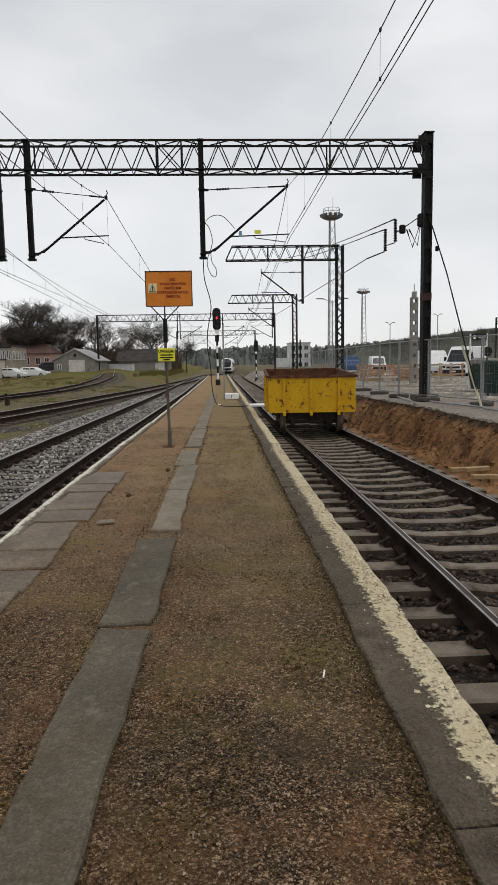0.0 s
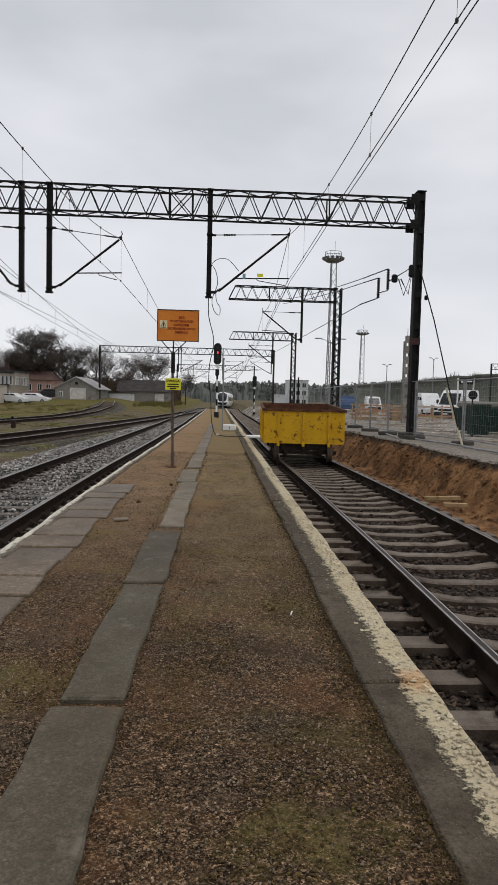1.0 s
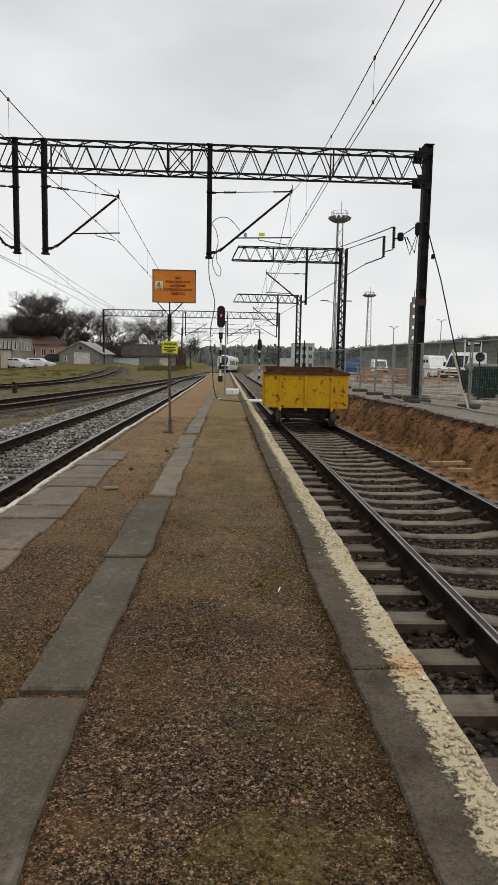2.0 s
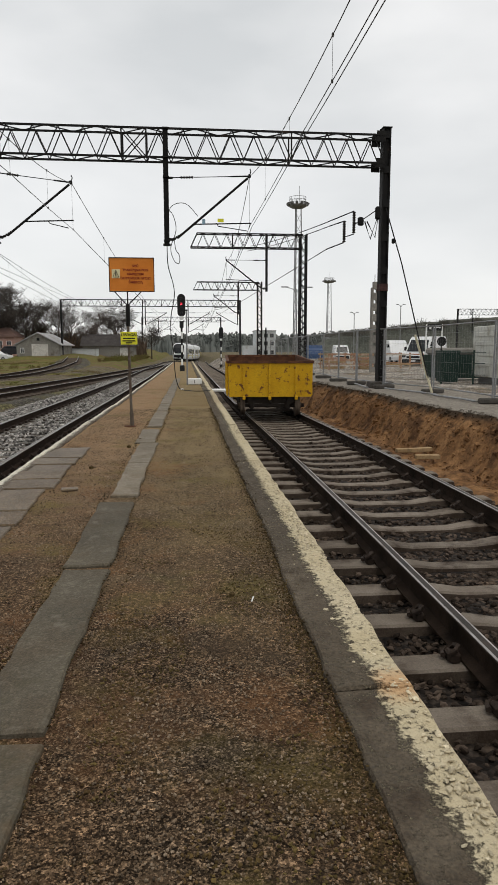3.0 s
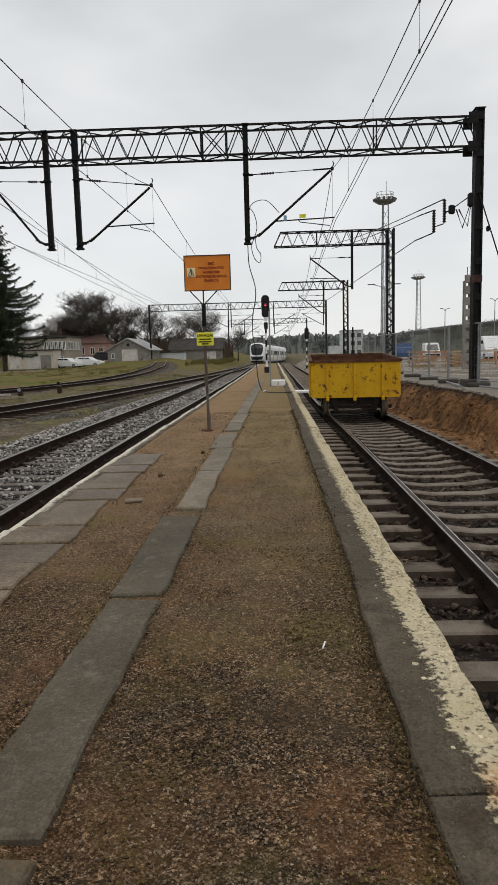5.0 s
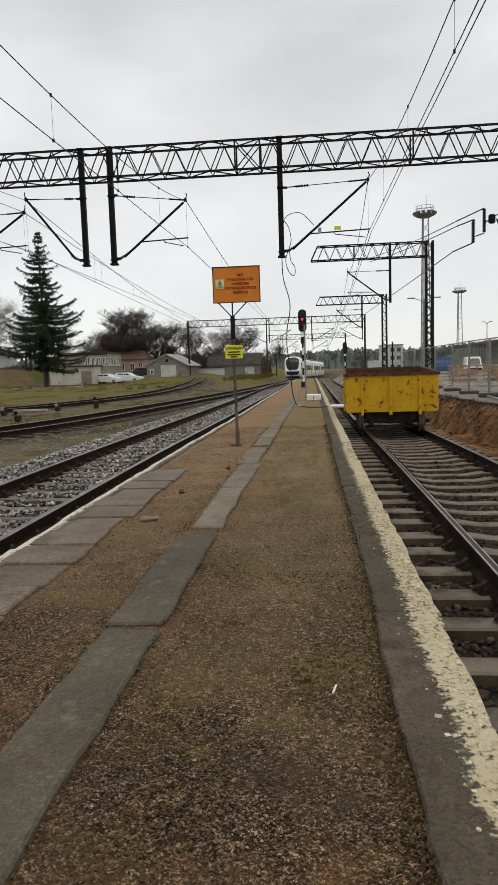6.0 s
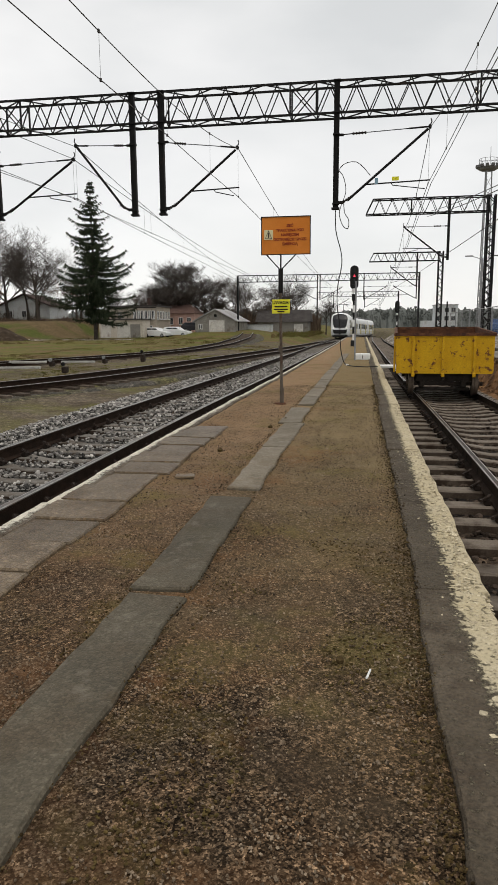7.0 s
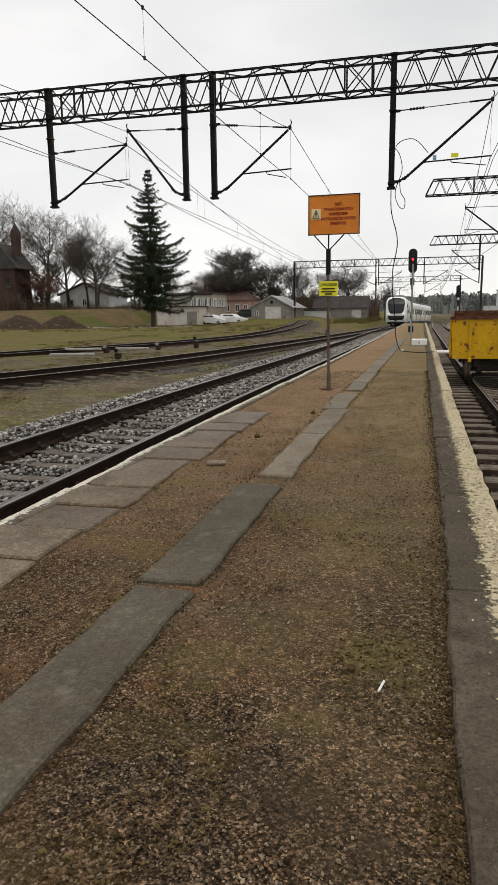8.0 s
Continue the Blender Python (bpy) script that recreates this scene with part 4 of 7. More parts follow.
def scatter_ballast():
    rs = np.random.RandomState(11)
    spots, sizes = [], []
    for _ in range(24000):
        y = 1.0 + 24 * rs.rand() ** 1.6
        x = TRACK_B(y) + rs.uniform(-1.6, 1.32)
        near = abs((y + 5.7 + 0.3) % 0.6 - 0.3) < 0.115 and abs(x - TRACK_B(y)) < 1.3
        if near and rs.rand() < 0.97:
            continue
        spots.append((x, y, Z_B(y) - 0.243 + rs.uniform(-0.02, 0.014)))
        sizes.append(rs.uniform(0.03, 0.066) * (1 + 0.2 * (y > 10)))
    stones("ballast_stones", spots, sizes, M_STONE_R, 12, "dark crushed-stone ballast between the sleepers", "ballast", angular="rock")
    spots, sizes = [], []
    for _ in range(44000):
        y = 4.0 + 44 * rs.rand() ** 1.4
        off = rs.uniform(-3.1, 1.4)
        over = abs((y + 5.7 + 0.3) % 0.6 - 0.3) < 0.105 and abs(off) < 1.3
        if over and (rs.rand() < 0.85 or abs(abs(off) - 0.75) < 0.2):
            continue
        zz = Z_RAIL(y) - (0.172 if over else 0.222) + rs.uniform(-0.02, 0.03) * (not over) - max(0.0, -off - 1.9) * 0.22
        spots.append((TRACK_A(y) + off, y, zz))
        sizes.append(rs.uniform(0.035, 0.072) * (1 + 0.3 * (y > 14)))
    stones("ballast_stones", spots, sizes, M_STONE_L, 13, "pale grey crushed-stone ballast of the main track", "ballast", angular="rock")
    spots, sizes = [], []
    for _ in range(64000):
        y = 0.9 + 17 * rs.rand() ** 1.9
        x = rs.uniform(X_LEFT(y) + 0.2, X_RIGHT(y) - 0.36)
        if noise.noise((x * 1.7, y * 1.1, 8.0)) < -0.15 and rs.rand() < 0.6:
            continue
        if -0.62 + 0.0165 * (y - 4) < x < -0.33 + 0.0165 * (y - 4) and rs.rand() < 0.93:
            continue
        spots.append((x, y, -0.008 + 0.012 * noise.noise((x * 1.3, y * 0.8, 0.0))))
        sizes.append((rs.uniform(0.004, 0.011) if rs.rand() < 0.96 else rs.uniform(0.01, 0.014)) * (1.0 + 0.02 * max(y - 4.5, 0.0)))
    stones("pebbles", spots, sizes, M_PEB, 14, "loose pale pebbles trodden into the platform", "pebbles", angular=True)
    spots, sizes = [], []
    for _ in range(12000):
        y = 0.9 + 5.5 * rs.rand() ** 1.3
        x = rs.uniform(-0.2, 0.92) if rs.rand() < 0.7 else rs.uniform(-1.2, -0.6)
        if noise.noise((x * 1.5, y * 0.9, 2.0)) < 0.0 and x < 0.68:
            continue
        spots.append((x, y, -0.006))
        sizes.append(rs.uniform(0.006, 0.016))
    stones("moss_tufts", spots, sizes, M_LITTER, 15, "dry brown and olive moss crumbs on the platform", "moss", flat=0.5, angular=True)

    spots, sizes = [], []
    for _ in range(7500):
        y = 0.9 + 17 * rs.rand() ** 1.7
        if rs.rand() < 0.72:
            x = X_RIGHT(y) - 0.35 - abs(rs.normal(0, 0.05)) + (0.06 * max(0.0, noise.noise((y * 1.1, 4.0, 0.0))) + 0.07 * smooth01(y, 4.0, 5.5)) * rs.rand()
        else:
            x = -0.49 + 0.0165 * (y - 4.4) + (0.155 if rs.rand() < 0.65 else -0.16) + rs.normal(0, 0.02)
        spots.append((x, y, rs.uniform(-0.004, 0.022 if x > 0.5 else 0.008)))
        sizes.append(rs.uniform(0.004, 0.012) * (1 + 0.04 * y))
    stones("soil_crumbs", spots, sizes, M_CRUMB, 17, "dark crumbled soil and moss along the kerb and slabs", "soil", angular="rock")
    spots, sizes = [], []
    for _ in range(3200):
        y = 2.0 + 12 * rs.rand()
        keep = 0.25 + 0.75 * smooth01(noise.noise((y * 0.9, 8.0, 0.0)) + 0.5 * (4.2 < y < 7.0), 0.0, 0.5)
        if rs.rand() > keep:
            continue
        x = X_RIGHT(y) - 0.02 - abs(rs.normal(0, 0.07)) + 0.045 * max(0.0, noise.noise((y * 2.3, 1.0, 0.0))) * (4.0 < y < 9.0)
        spots.append((x, y, 0.02 - max(0.0, x - X_RIGHT(y) + 0.01) * 0.8))
        sizes.append(rs.uniform(0.006, 0.032))
    stones("mortar_crumbs", spots, sizes, M_MORTAR, 18, "crumbled lumps of pale painted mortar on the kerb", "mortar", flat=0.5, angular="rock")

    spots, sizes = [], []
    for _ in range(4500):
        y = 7 + 29 * rs.rand() ** 1.3
        x = PIT_EDGE(y) - 1.0 + 1.15 * rs.rand() ** 0.7
        spots.append((x, y, ground_height(x, y) + 0.005))
        sizes.append(rs.uniform(0.02, 0.06) if rs.rand() < 0.9 else rs.uniform(0.07, 0.15))
    stones("soil_clods", spots, sizes, M_PIT, 16, "crumbled clods of sand and soil on the cut bank", "soil", angular=True)


scatter_ballast()


# ---- overhead line: gantries ----
GY = 23.99


def truss(bm, x0, x1, y, zb, zt, depth, step, r=0.032, chord=0.062, braced=()):
    """A box girder of angle bars: four chords, zig-zag webs on both faces, and lacing above and below."""
    for yy in (y - depth / 2, y + depth / 2):
        for z in (zb, zt):
            bm.bar((x0, yy, z), (x1, yy, z), chord)
        n = max(1, round((x1 - x0) / step))
        s = (x1 - x0) / n
        for i in range(n):
            a, m, b = x0 + i * s, x0 + (i + 0.5) * s, x0 + (i + 1) * s
            if i in braced:
                for p, q in (((a, zb), (b, zt)), ((a, zt), (b, zb))):
                    bm.bar((p[0], yy, p[1]), (q[0], yy, q[1]), r)
                for x in (a, b):
                    bm.bar((x, yy, zb), (x, yy, zt), r * 1.6)
                continue
            bm.bar((a, yy, zb), (m, yy, zt), r)
            bm.bar((m, yy, zt), (b, yy, zb), r)
    n = max(1, round((x1 - x0) / step))
    s = (x1 - x0) / n
    for i in range(n):
        a, b = x0 + i * s, x0 + (i + 1) * s
        for z in (zb, zt):
            f, g = (y - depth / 2, y + depth / 2) if i % 2 else (y + depth / 2, y - depth / 2)
            bm.bar((a, f, z), (b, g, z), r)
        if i % 6 == 3:
            for yy in (y - depth / 2, y + depth / 2):
                bm.bar((a, yy, zb), (a, yy, zt), r * 1.5)


def insulator(bm, a, b, r=0.05, n=5):
    a, b = Vector(a), Vector(b)
    pts, rs = [], []
    for i in range(n):
        for f, q in ((0.1, 0.55), (0.35, 1.0), (0.65, 1.0), (0.9, 0.55)):
            pts.append(a + (b - a) * ((i + f) / n))
            rs.append(r * q)
    bm.tube(pts, rs, 8)


def lattice_post(bm, x, y, z0, z1, w, r=0.03, step=0.6):
    for i in (-1, 1):
        for j in (-1, 1):
            bm.bar((x + i * w / 2, y + j * w / 2, z0), (x + i * w / 2, y + j * w / 2, z1), r * 2.3)
    n = int((z1 - z0) / step)
    s = (z1 - z0) / n
    for k in range(n):
        a, m, b = z0 + k * s, z0 + (k + 0.5) * s, z0 + (k + 1) * s
        for j in (-1, 1):
            bm.bar((x - w / 2, y + j * w / 2, a), (x + w / 2, y + j * w / 2, m), r)
            bm.bar((x + w / 2, y + j * w / 2, m), (x - w / 2, y + j * w / 2, b), r)
            bm.bar((x + j * w / 2, y - w / 2, a), (x + j * w / 2, y + w / 2, m), r)
            bm.bar((x + j * w / 2, y + w / 2, m), (x + j * w / 2, y - w / 2, b), r)


def cantilever(parent, x, y, zb, side, reach=2.75, tip=7.0, stay=7.0, k=1.0, arm=True):
    """A bracket on a drop post: stay rod, tubular strut with insulators and a registration arm. tip, stay: heights of its outer end and of the rod on the post."""
    c = new("cantilever")
    c.parent = parent
    tipx = x + side * reach
    tube, ins, ins2 = Bm(), Bm(), Bm()

    def rod(f):
        return (x + side * reach * f, y, stay + (tip - stay) * f)

    tube.tube([(x + side * 0.35, y, zb + 0.22), (tipx - side * 0.05, y, tip - 0.06)], 0.042 * k, 8)
    tube.tube([rod(0.33), rod(1.0)], 0.014 * k, 6)
    tube.tube([rod(0.78), rod(0.98)], 0.028 * k, 6)
    tube.box((tipx, y, tip), (0.1 * k, 0.1, 0.13 * k), bevel=0.02)
    tube.tube([(tipx - side * 0.02, y, tip - 0.02), (tipx + side * 0.05, y, tip + 0.14), (tipx + side * 0.02, y, tip + 0.22)], 0.02 * k, 5)
    tube.box((x + side * 0.12, y, zb + 0.17), (0.2, 0.1, 0.08), bevel=0.01)
    tube.box((x + side * 0.12, y, stay), (0.2, 0.1, 0.06), bevel=0.01)
    if arm:
        f = (0.66 - 0.22) / (tip - 0.28 - zb)
        ax = x + side * (0.35 + (reach - 0.4) * f)
        tube.tube([(ax, y, zb + 0.66), (tipx + side * 0.05, y, zb + 0.72)], 0.024 * k, 6)
        tube.tube([(ax + side * 0.75, y - 0.02, zb + 0.67), (ax + side * 0.8, y - 0.05, zb + 0.6), (tipx - side * 0.1, y - 0.1, zb + 0.46)], 0.016 * k, 5)
    insulator(ins, (x + side * 0.15, y, zb + 0.14), (x + side * 0.5, y, zb + 0.34), 0.05 * k)
    insulator(ins2, rod(0.17), rod(0.33), 0.045 * k)
    tube.tube([rod(0.04), rod(0.18)], 0.018 * k, 6)
    part("strut", tube, M_STEEL, c)
    part("insulator", ins, M_INSUL, c, "ribbed dark insulator")
    part("insulator", ins2, M_INSUL, c, "ribbed dark insulator")
    return c


def gantry_near():
    g = thing("catenary_gantry", (0, 0, 0), "black lattice portal gantry over the tracks with drop posts", "gantry", "catenary gantries")
    bm = Bm()
    truss(bm, -17.2, 7.0, GY, 7.56, 8.44, 0.6, 0.78, 0.03, 0.058, (8, 20))
    part("girder", bm, M_STEEL, g)
    post = Bm()
    for dx in (-0.11, 0.11):
        post.box((7.11 + dx, GY, 4.42), (0.045, 0.34, 8.6))
    post.box((7.11, GY, 4.42), (0.18, 0.2, 8.6))
    for z in np.arange(0.8, 8.6, 1.1):
        post.box((7.11, GY - 0.175, z), (0.22, 0.012, 0.22))
    post.box((7.11, GY, 8.73), (0.32, 0.4, 0.03))
    part("post", post, M_STEEL, g, "heavy black steel channel post")
    for z, h in ((7.56, 0.3), (8.4, 0.34)):
        for yy in (GY - 0.31, GY + 0.31):
            part("gusset", Bm().box((6.86, yy, z), (0.3, 0.02, h)), M_STEEL, g)
    band = Bm().box((7.11, GY - 0.005, 3.55), (0.275, 0.38, 0.24))
    part("red_band", band, mat("faded_red_band", (0.045, 0.024, 0.021), (0.07, 0.034, 0.03), 8, 0.8), g, "faded red paint band")
    foot = Bm().box((7.11, GY, 0.18), (0.78, 0.7, 0.34), bevel=0.03)
    part("foundation", foot, M_TGREY0, g, "dark stained concrete foundation block")
    lp = Bm().box((-17.2, GY, 4.1), (0.34, 0.36, 9.2))
    part("post", lp, M_STEEL, g)
    for x in (-0.2, -5.58, -6.5, -11.1):
        dp = Bm()
        dp.box((x, GY - 0.3, 6.63), (0.13, 0.05, 3.66))
        dp.box((x - 0.07, GY - 0.3, 6.63), (0.025, 0.13, 3.66))
        dp.box((x + 0.07, GY - 0.3, 6.63), (0.025, 0.13, 3.66))
        dp.box((x, GY - 0.3, 4.84), (0.24, 0.2, 0.05))
        for z in (4.97, 6.95, 7.56, 8.44):
            dp.box((x, GY - 0.3, z), (0.2, 0.2, 0.04))
        part("drop_post", dp, M_STEEL, g, "hanging black drop post")
    for x, s, reach, tip, stay, arm in ((-0.2, 1, 2.7, 7.04, 6.93, True), (-5.58, 1, 2.38, 6.72, 6.98, True), (-6.5, -1, 1.88, 7.0, 6.93, False), (-11.1, 1, 2.62, 6.6, 6.5, True)):
        cantilever(g, x, GY - 0.3, 4.84, s, reach, tip, stay, 0.9, arm)
    return g


def gantry_half(y, x0, x1, xd, zb, zt, w, k):
    g = thing("catenary_gantry", (0, 0, 0), "black lattice half gantry on a lattice post beside the track", "gantry", "catenary gantries")
    bm = Bm()
    truss(bm, x0 + 0.4, x1, y, zb, zt, 0.55, 0.75, 0.035 * k, 0.075 * k)
    for yy in (y - 0.27, y + 0.27):
        bm.bar((x0, yy, zb), (x0 + 0.5, yy, zb), 0.075 * k)
        bm.bar((x0, yy, zb), (x0 + 0.4, yy, zt), 0.06 * k)
    part("girder", bm, M_STEEL, g)
    p = Bm()
    lattice_post(p, x1 + 0.05, y, -0.4, zt + 0.05, w, 0.055 * k, 0.75)
    part("post", p, M_STEEL, g, "black lattice post")
    d = Bm().box((xd, y - 0.28, (5.05 + zt) / 2), (0.16 * k, 0.16, zt - 5.05))
    part("drop_post", d, M_STEEL, g)
    cantilever(g, xd, y - 0.28, 5.05, -1, 2.5, 6.95, 6.95, 1.2 * k)
    return g


def gantry_far(y, x0, x1, zb, zt, drops, k):
    g = thing("catenary_gantry", (0, 0, 0), "distant black portal gantry spanning the tracks", "gantry", "catenary gantries")
    bm = Bm()
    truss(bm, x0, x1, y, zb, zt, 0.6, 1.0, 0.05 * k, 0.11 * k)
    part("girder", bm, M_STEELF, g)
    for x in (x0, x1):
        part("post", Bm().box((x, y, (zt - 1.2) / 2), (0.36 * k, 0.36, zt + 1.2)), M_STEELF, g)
    for x, s in drops:
        part("drop_post", Bm().box((x, y - 0.3, (5.1 + zt) / 2), (0.2 * k, 0.16, zt - 5.1)), M_STEEL, g)
        cantilever(g, x, y - 0.3, 5.1, s, 3.2, 6.95, 6.95, 1.6 * k)
    return g


gantry_near()
gantry_half(44.0, 0.9, 7.9, 5.6, 7.72, 8.55, 0.38, 0.85)
gantry_half(72.0, 1.6, 8.4, 6.2, 7.55, 8.35, 0.42, 0.95)
gantry_far(105.0, -17.4, 9.3, 7.9, 8.85, [(-5.0, 1), (-5.4, -1), (1.4, 1), (8.9, -1)], 0.72)
gantry_far(150.0, -8.0, 9.0, 7.4, 8.4, [(-4.5, 1), (2.0, 1)], 0.75)
gantry_far(150.0, 62.6, 84.0, 9.1, 10.4, [(66.0, 1)], 0.8)


# ---- overhead wires ----
def sag_line(a, b, sag, n=14):
    a, b = Vector(a), Vector(b)
    return [a + (b - a) * (i / n) + Vector((0, 0, -4 * sag * (i / n) * (1 - i / n))) for i in range(n + 1)]


def wire_run(label, supports, sags, rm=0.009, rc=0.0085, droppers=4.0, twin=0.0):
    """Carrier and contact wire with droppers, stretch by stretch between the nodes (x, y, carrier height, contact height); sags: the carrier's sag in each."""
    w = thing("overhead_wire", (0, 0, 0), label, "overhead wire", "overhead wires")
    car, con, con2, dr = Bm(), Bm(), Bm(), Bm()
    for (p, q), sag in zip(zip(supports[:-1], supports[1:]), sags):
        near = min(p[1], q[1])
        g = 1.0 if near < 20 else 1.0 + near / 90
        l1 = sag_line((p[0], p[1], p[2]), (q[0], q[1], q[2]), sag)
        car.tube(l1, rm * g, 5)
        l2 = sag_line((p[0], p[1], p[3]), (q[0], q[1], q[3]), 0.02)
        con.tube(l2, rc * g, 5)
        if twin:
            con2.tube([v + Vector((twin, 0, 0)) for v in l2], rc * g, 5)
        n = max(1, round((q[1] - p[1]) / (droppers if near < 20 else 8.0)))
        for i in range(0 if near > 0 else 1, n):
            j = 14 * i / n
            k, f = min(int(j), 13), j - min(int(j), 13)
            a, b = l1[k].lerp(l1[k + 1], f), l2[k].lerp(l2[k + 1], f)
            dr.tube([a, b], 0.003 * g, 4)
            dr.box(tuple(a), (0.03, 0.05, 0.05))
            dr.box(tuple(b), (0.03, 0.04, 0.05))
    part("carrier_wire", car, M_WIRE, w)
    part("contact_wire", con, M_WIRE, w)
    if twin:
        part("contact_wire", con2, M_WIRE, w)
    part("dropper_wires", dr, M_WIRE, w)["kind"] = "stuff"
    return w


wire_run("carrier and twin contact wires above the wagon track", [(3.1, -36, 8.4, 6.1), (2.66, 8.0, 6.42, 5.7), (2.58, 16.0, 6.36, 5.6), (2.5, GY - 0.3, 7.02, 5.46), (3.1, 43.7, 6.95, 5.5), (3.7, 71.7, 6.8, 5.5), (4.5, 105, 6.9, 5.5), (5.0, 150, 6.6, 5.2), (9.3, 235, 6.0, 4.6)],
         [0.3, 0.08, 0.12, 0.7, 0.7, 0.8, 1.0, 1.2], twin=0.085)
wire_run("carrier and contact wire above the main track", [(-6.8, -36, 8.4, 6.1), (-3.72, 10.0, 6.0, 5.22), (-3.33, 16.2, 5.83, 5.14), (-3.18, GY - 0.3, 6.7, 5.28), (-2.2, 105, 6.9, 5.5), (-1.2, 150, 6.4, 5.0), (4.7, 235, 6.0, 4.6)],
         [0.3, 0.05, 0.12, 1.2, 1.0, 1.2])
wire_run("carrier and contact wire above the siding", [(-12.5, -30, 7.6, 5.9), (-8.5, GY - 0.3, 6.62, 5.4), (-8.2, 105, 6.9, 5.5)], [0.8, 1.2], droppers=9.0)
wire_run("carrier and contact wire above the branch track", [(-16, -30, 7.6, 5.9), (-8.4, GY - 0.3, 6.98, 5.4), (-12, 105, 6.9, 5.5)], [0.8, 1.2], droppers=9.0)


def tension_anchor():
    a = thing("wire_tensioner", (0, 0, 0), "wire anchor with dark insulators and rods on the gantry post", "wire anchor")
    rods, wire = Bm(), Bm()
    y = GY - 0.1
    rods.tube([(6.9, y, 6.15), (6.3, y, 5.75)], 0.018, 6)
    rods.tube([(6.9, y, 6.0), (6.62, y, 5.15), (6.42, y, 5.72)], 0.024, 6)
    rods.tube([(6.9, y, 6.0), (6.78, y, 5.2), (6.5, y, 5.72)], 0.024, 6)
    rods.box((6.28, y, 5.72), (0.2, 0.14, 0.28), bevel=0.04)
    rods.box((6.86, y, 6.0), (0.16, 0.18, 0.42), bevel=0.04)
    rods.tube([(6.28, y, 5.72), (6.04, y, 5.62)], 0.022, 6)
    rods.tube([(6.05, y, 6.05), (5.3, y + 0.6, 5.8)], 0.018, 6)
    rods.tube([(6.05, y, 5.3), (5.72, y, 5.2)], 0.018, 6)
    rods.tube([(5.7, y, 5.02), (5.2, y + 0.4, 4.85)], 0.02, 6)
    rods.tube([(5.72, y, 5.72), (5.3, y + 0.4, 5.62)], 0.018, 6)
    part("linkage", rods, M_STEEL, a)
    for x, zz in ((6.05, 5.68), (5.72, 5.38)):
        ins = Bm()
        insulator(ins, (x, y, zz - 0.36), (x, y, zz + 0.36), 0.06, 9)
        part("insulator", ins, M_INSUL, a, "long ribbed insulator")
    wire.tube(sag_line((5.3, y + 0.6, 5.8), (4.6, 43.7, 7.8), 0.1), 0.016, 5)
    wire.tube(sag_line((5.3, y + 0.4, 5.62), (4.4, 43.7, 7.5), 0.1), 0.016, 5)
    wire.tube(sag_line((5.2, y + 0.4, 4.85), (3.9, 105, 5.6), 0.1), 0.016, 5)
    part("anchored_wire", wire, M_WIRE, a)
    g = thing("guy_rod", (0, 0, 0), "steel guy rod from the gantry post to the gravel", "guy rod")
    b = Bm().tube([(7.1, GY, 6.4), (7.35, 22.7, 4.2), (7.7, 20.6, 0.12)], 0.022, 6)
    b.box((7.24, 23.3, 5.0), (0.1, 0.1, 0.16), bevel=0.02)
    part("rod", b, M_STEEL, g)
    part("sleeve", Bm().tube([(7.52, 21.7, 1.9), (7.71, 20.55, 0.1)], 0.04, 6), mat("worn_yellow_sleeve", (0.42, 0.38, 0.26), (0.5, 0.46, 0.34), 5, 0.7), g, "pale worn sleeve")


tension_anchor()


# ---- warning signs on the platform ----
def text_mesh(name, body, size, material, parent, loc, align="CENTER"):
    cu = bpy.data.curves.new(name, "FONT")
    cu.body, cu.size, cu.align_x, cu.extrude, cu.offset = body, size, align, 0.001, 0.0022
    cu.materials.append(material)
    ob = new(name, cu)
    ob.parent = parent
    ob.matrix_local = pose(*loc, 90, 0, 0)
    return ob


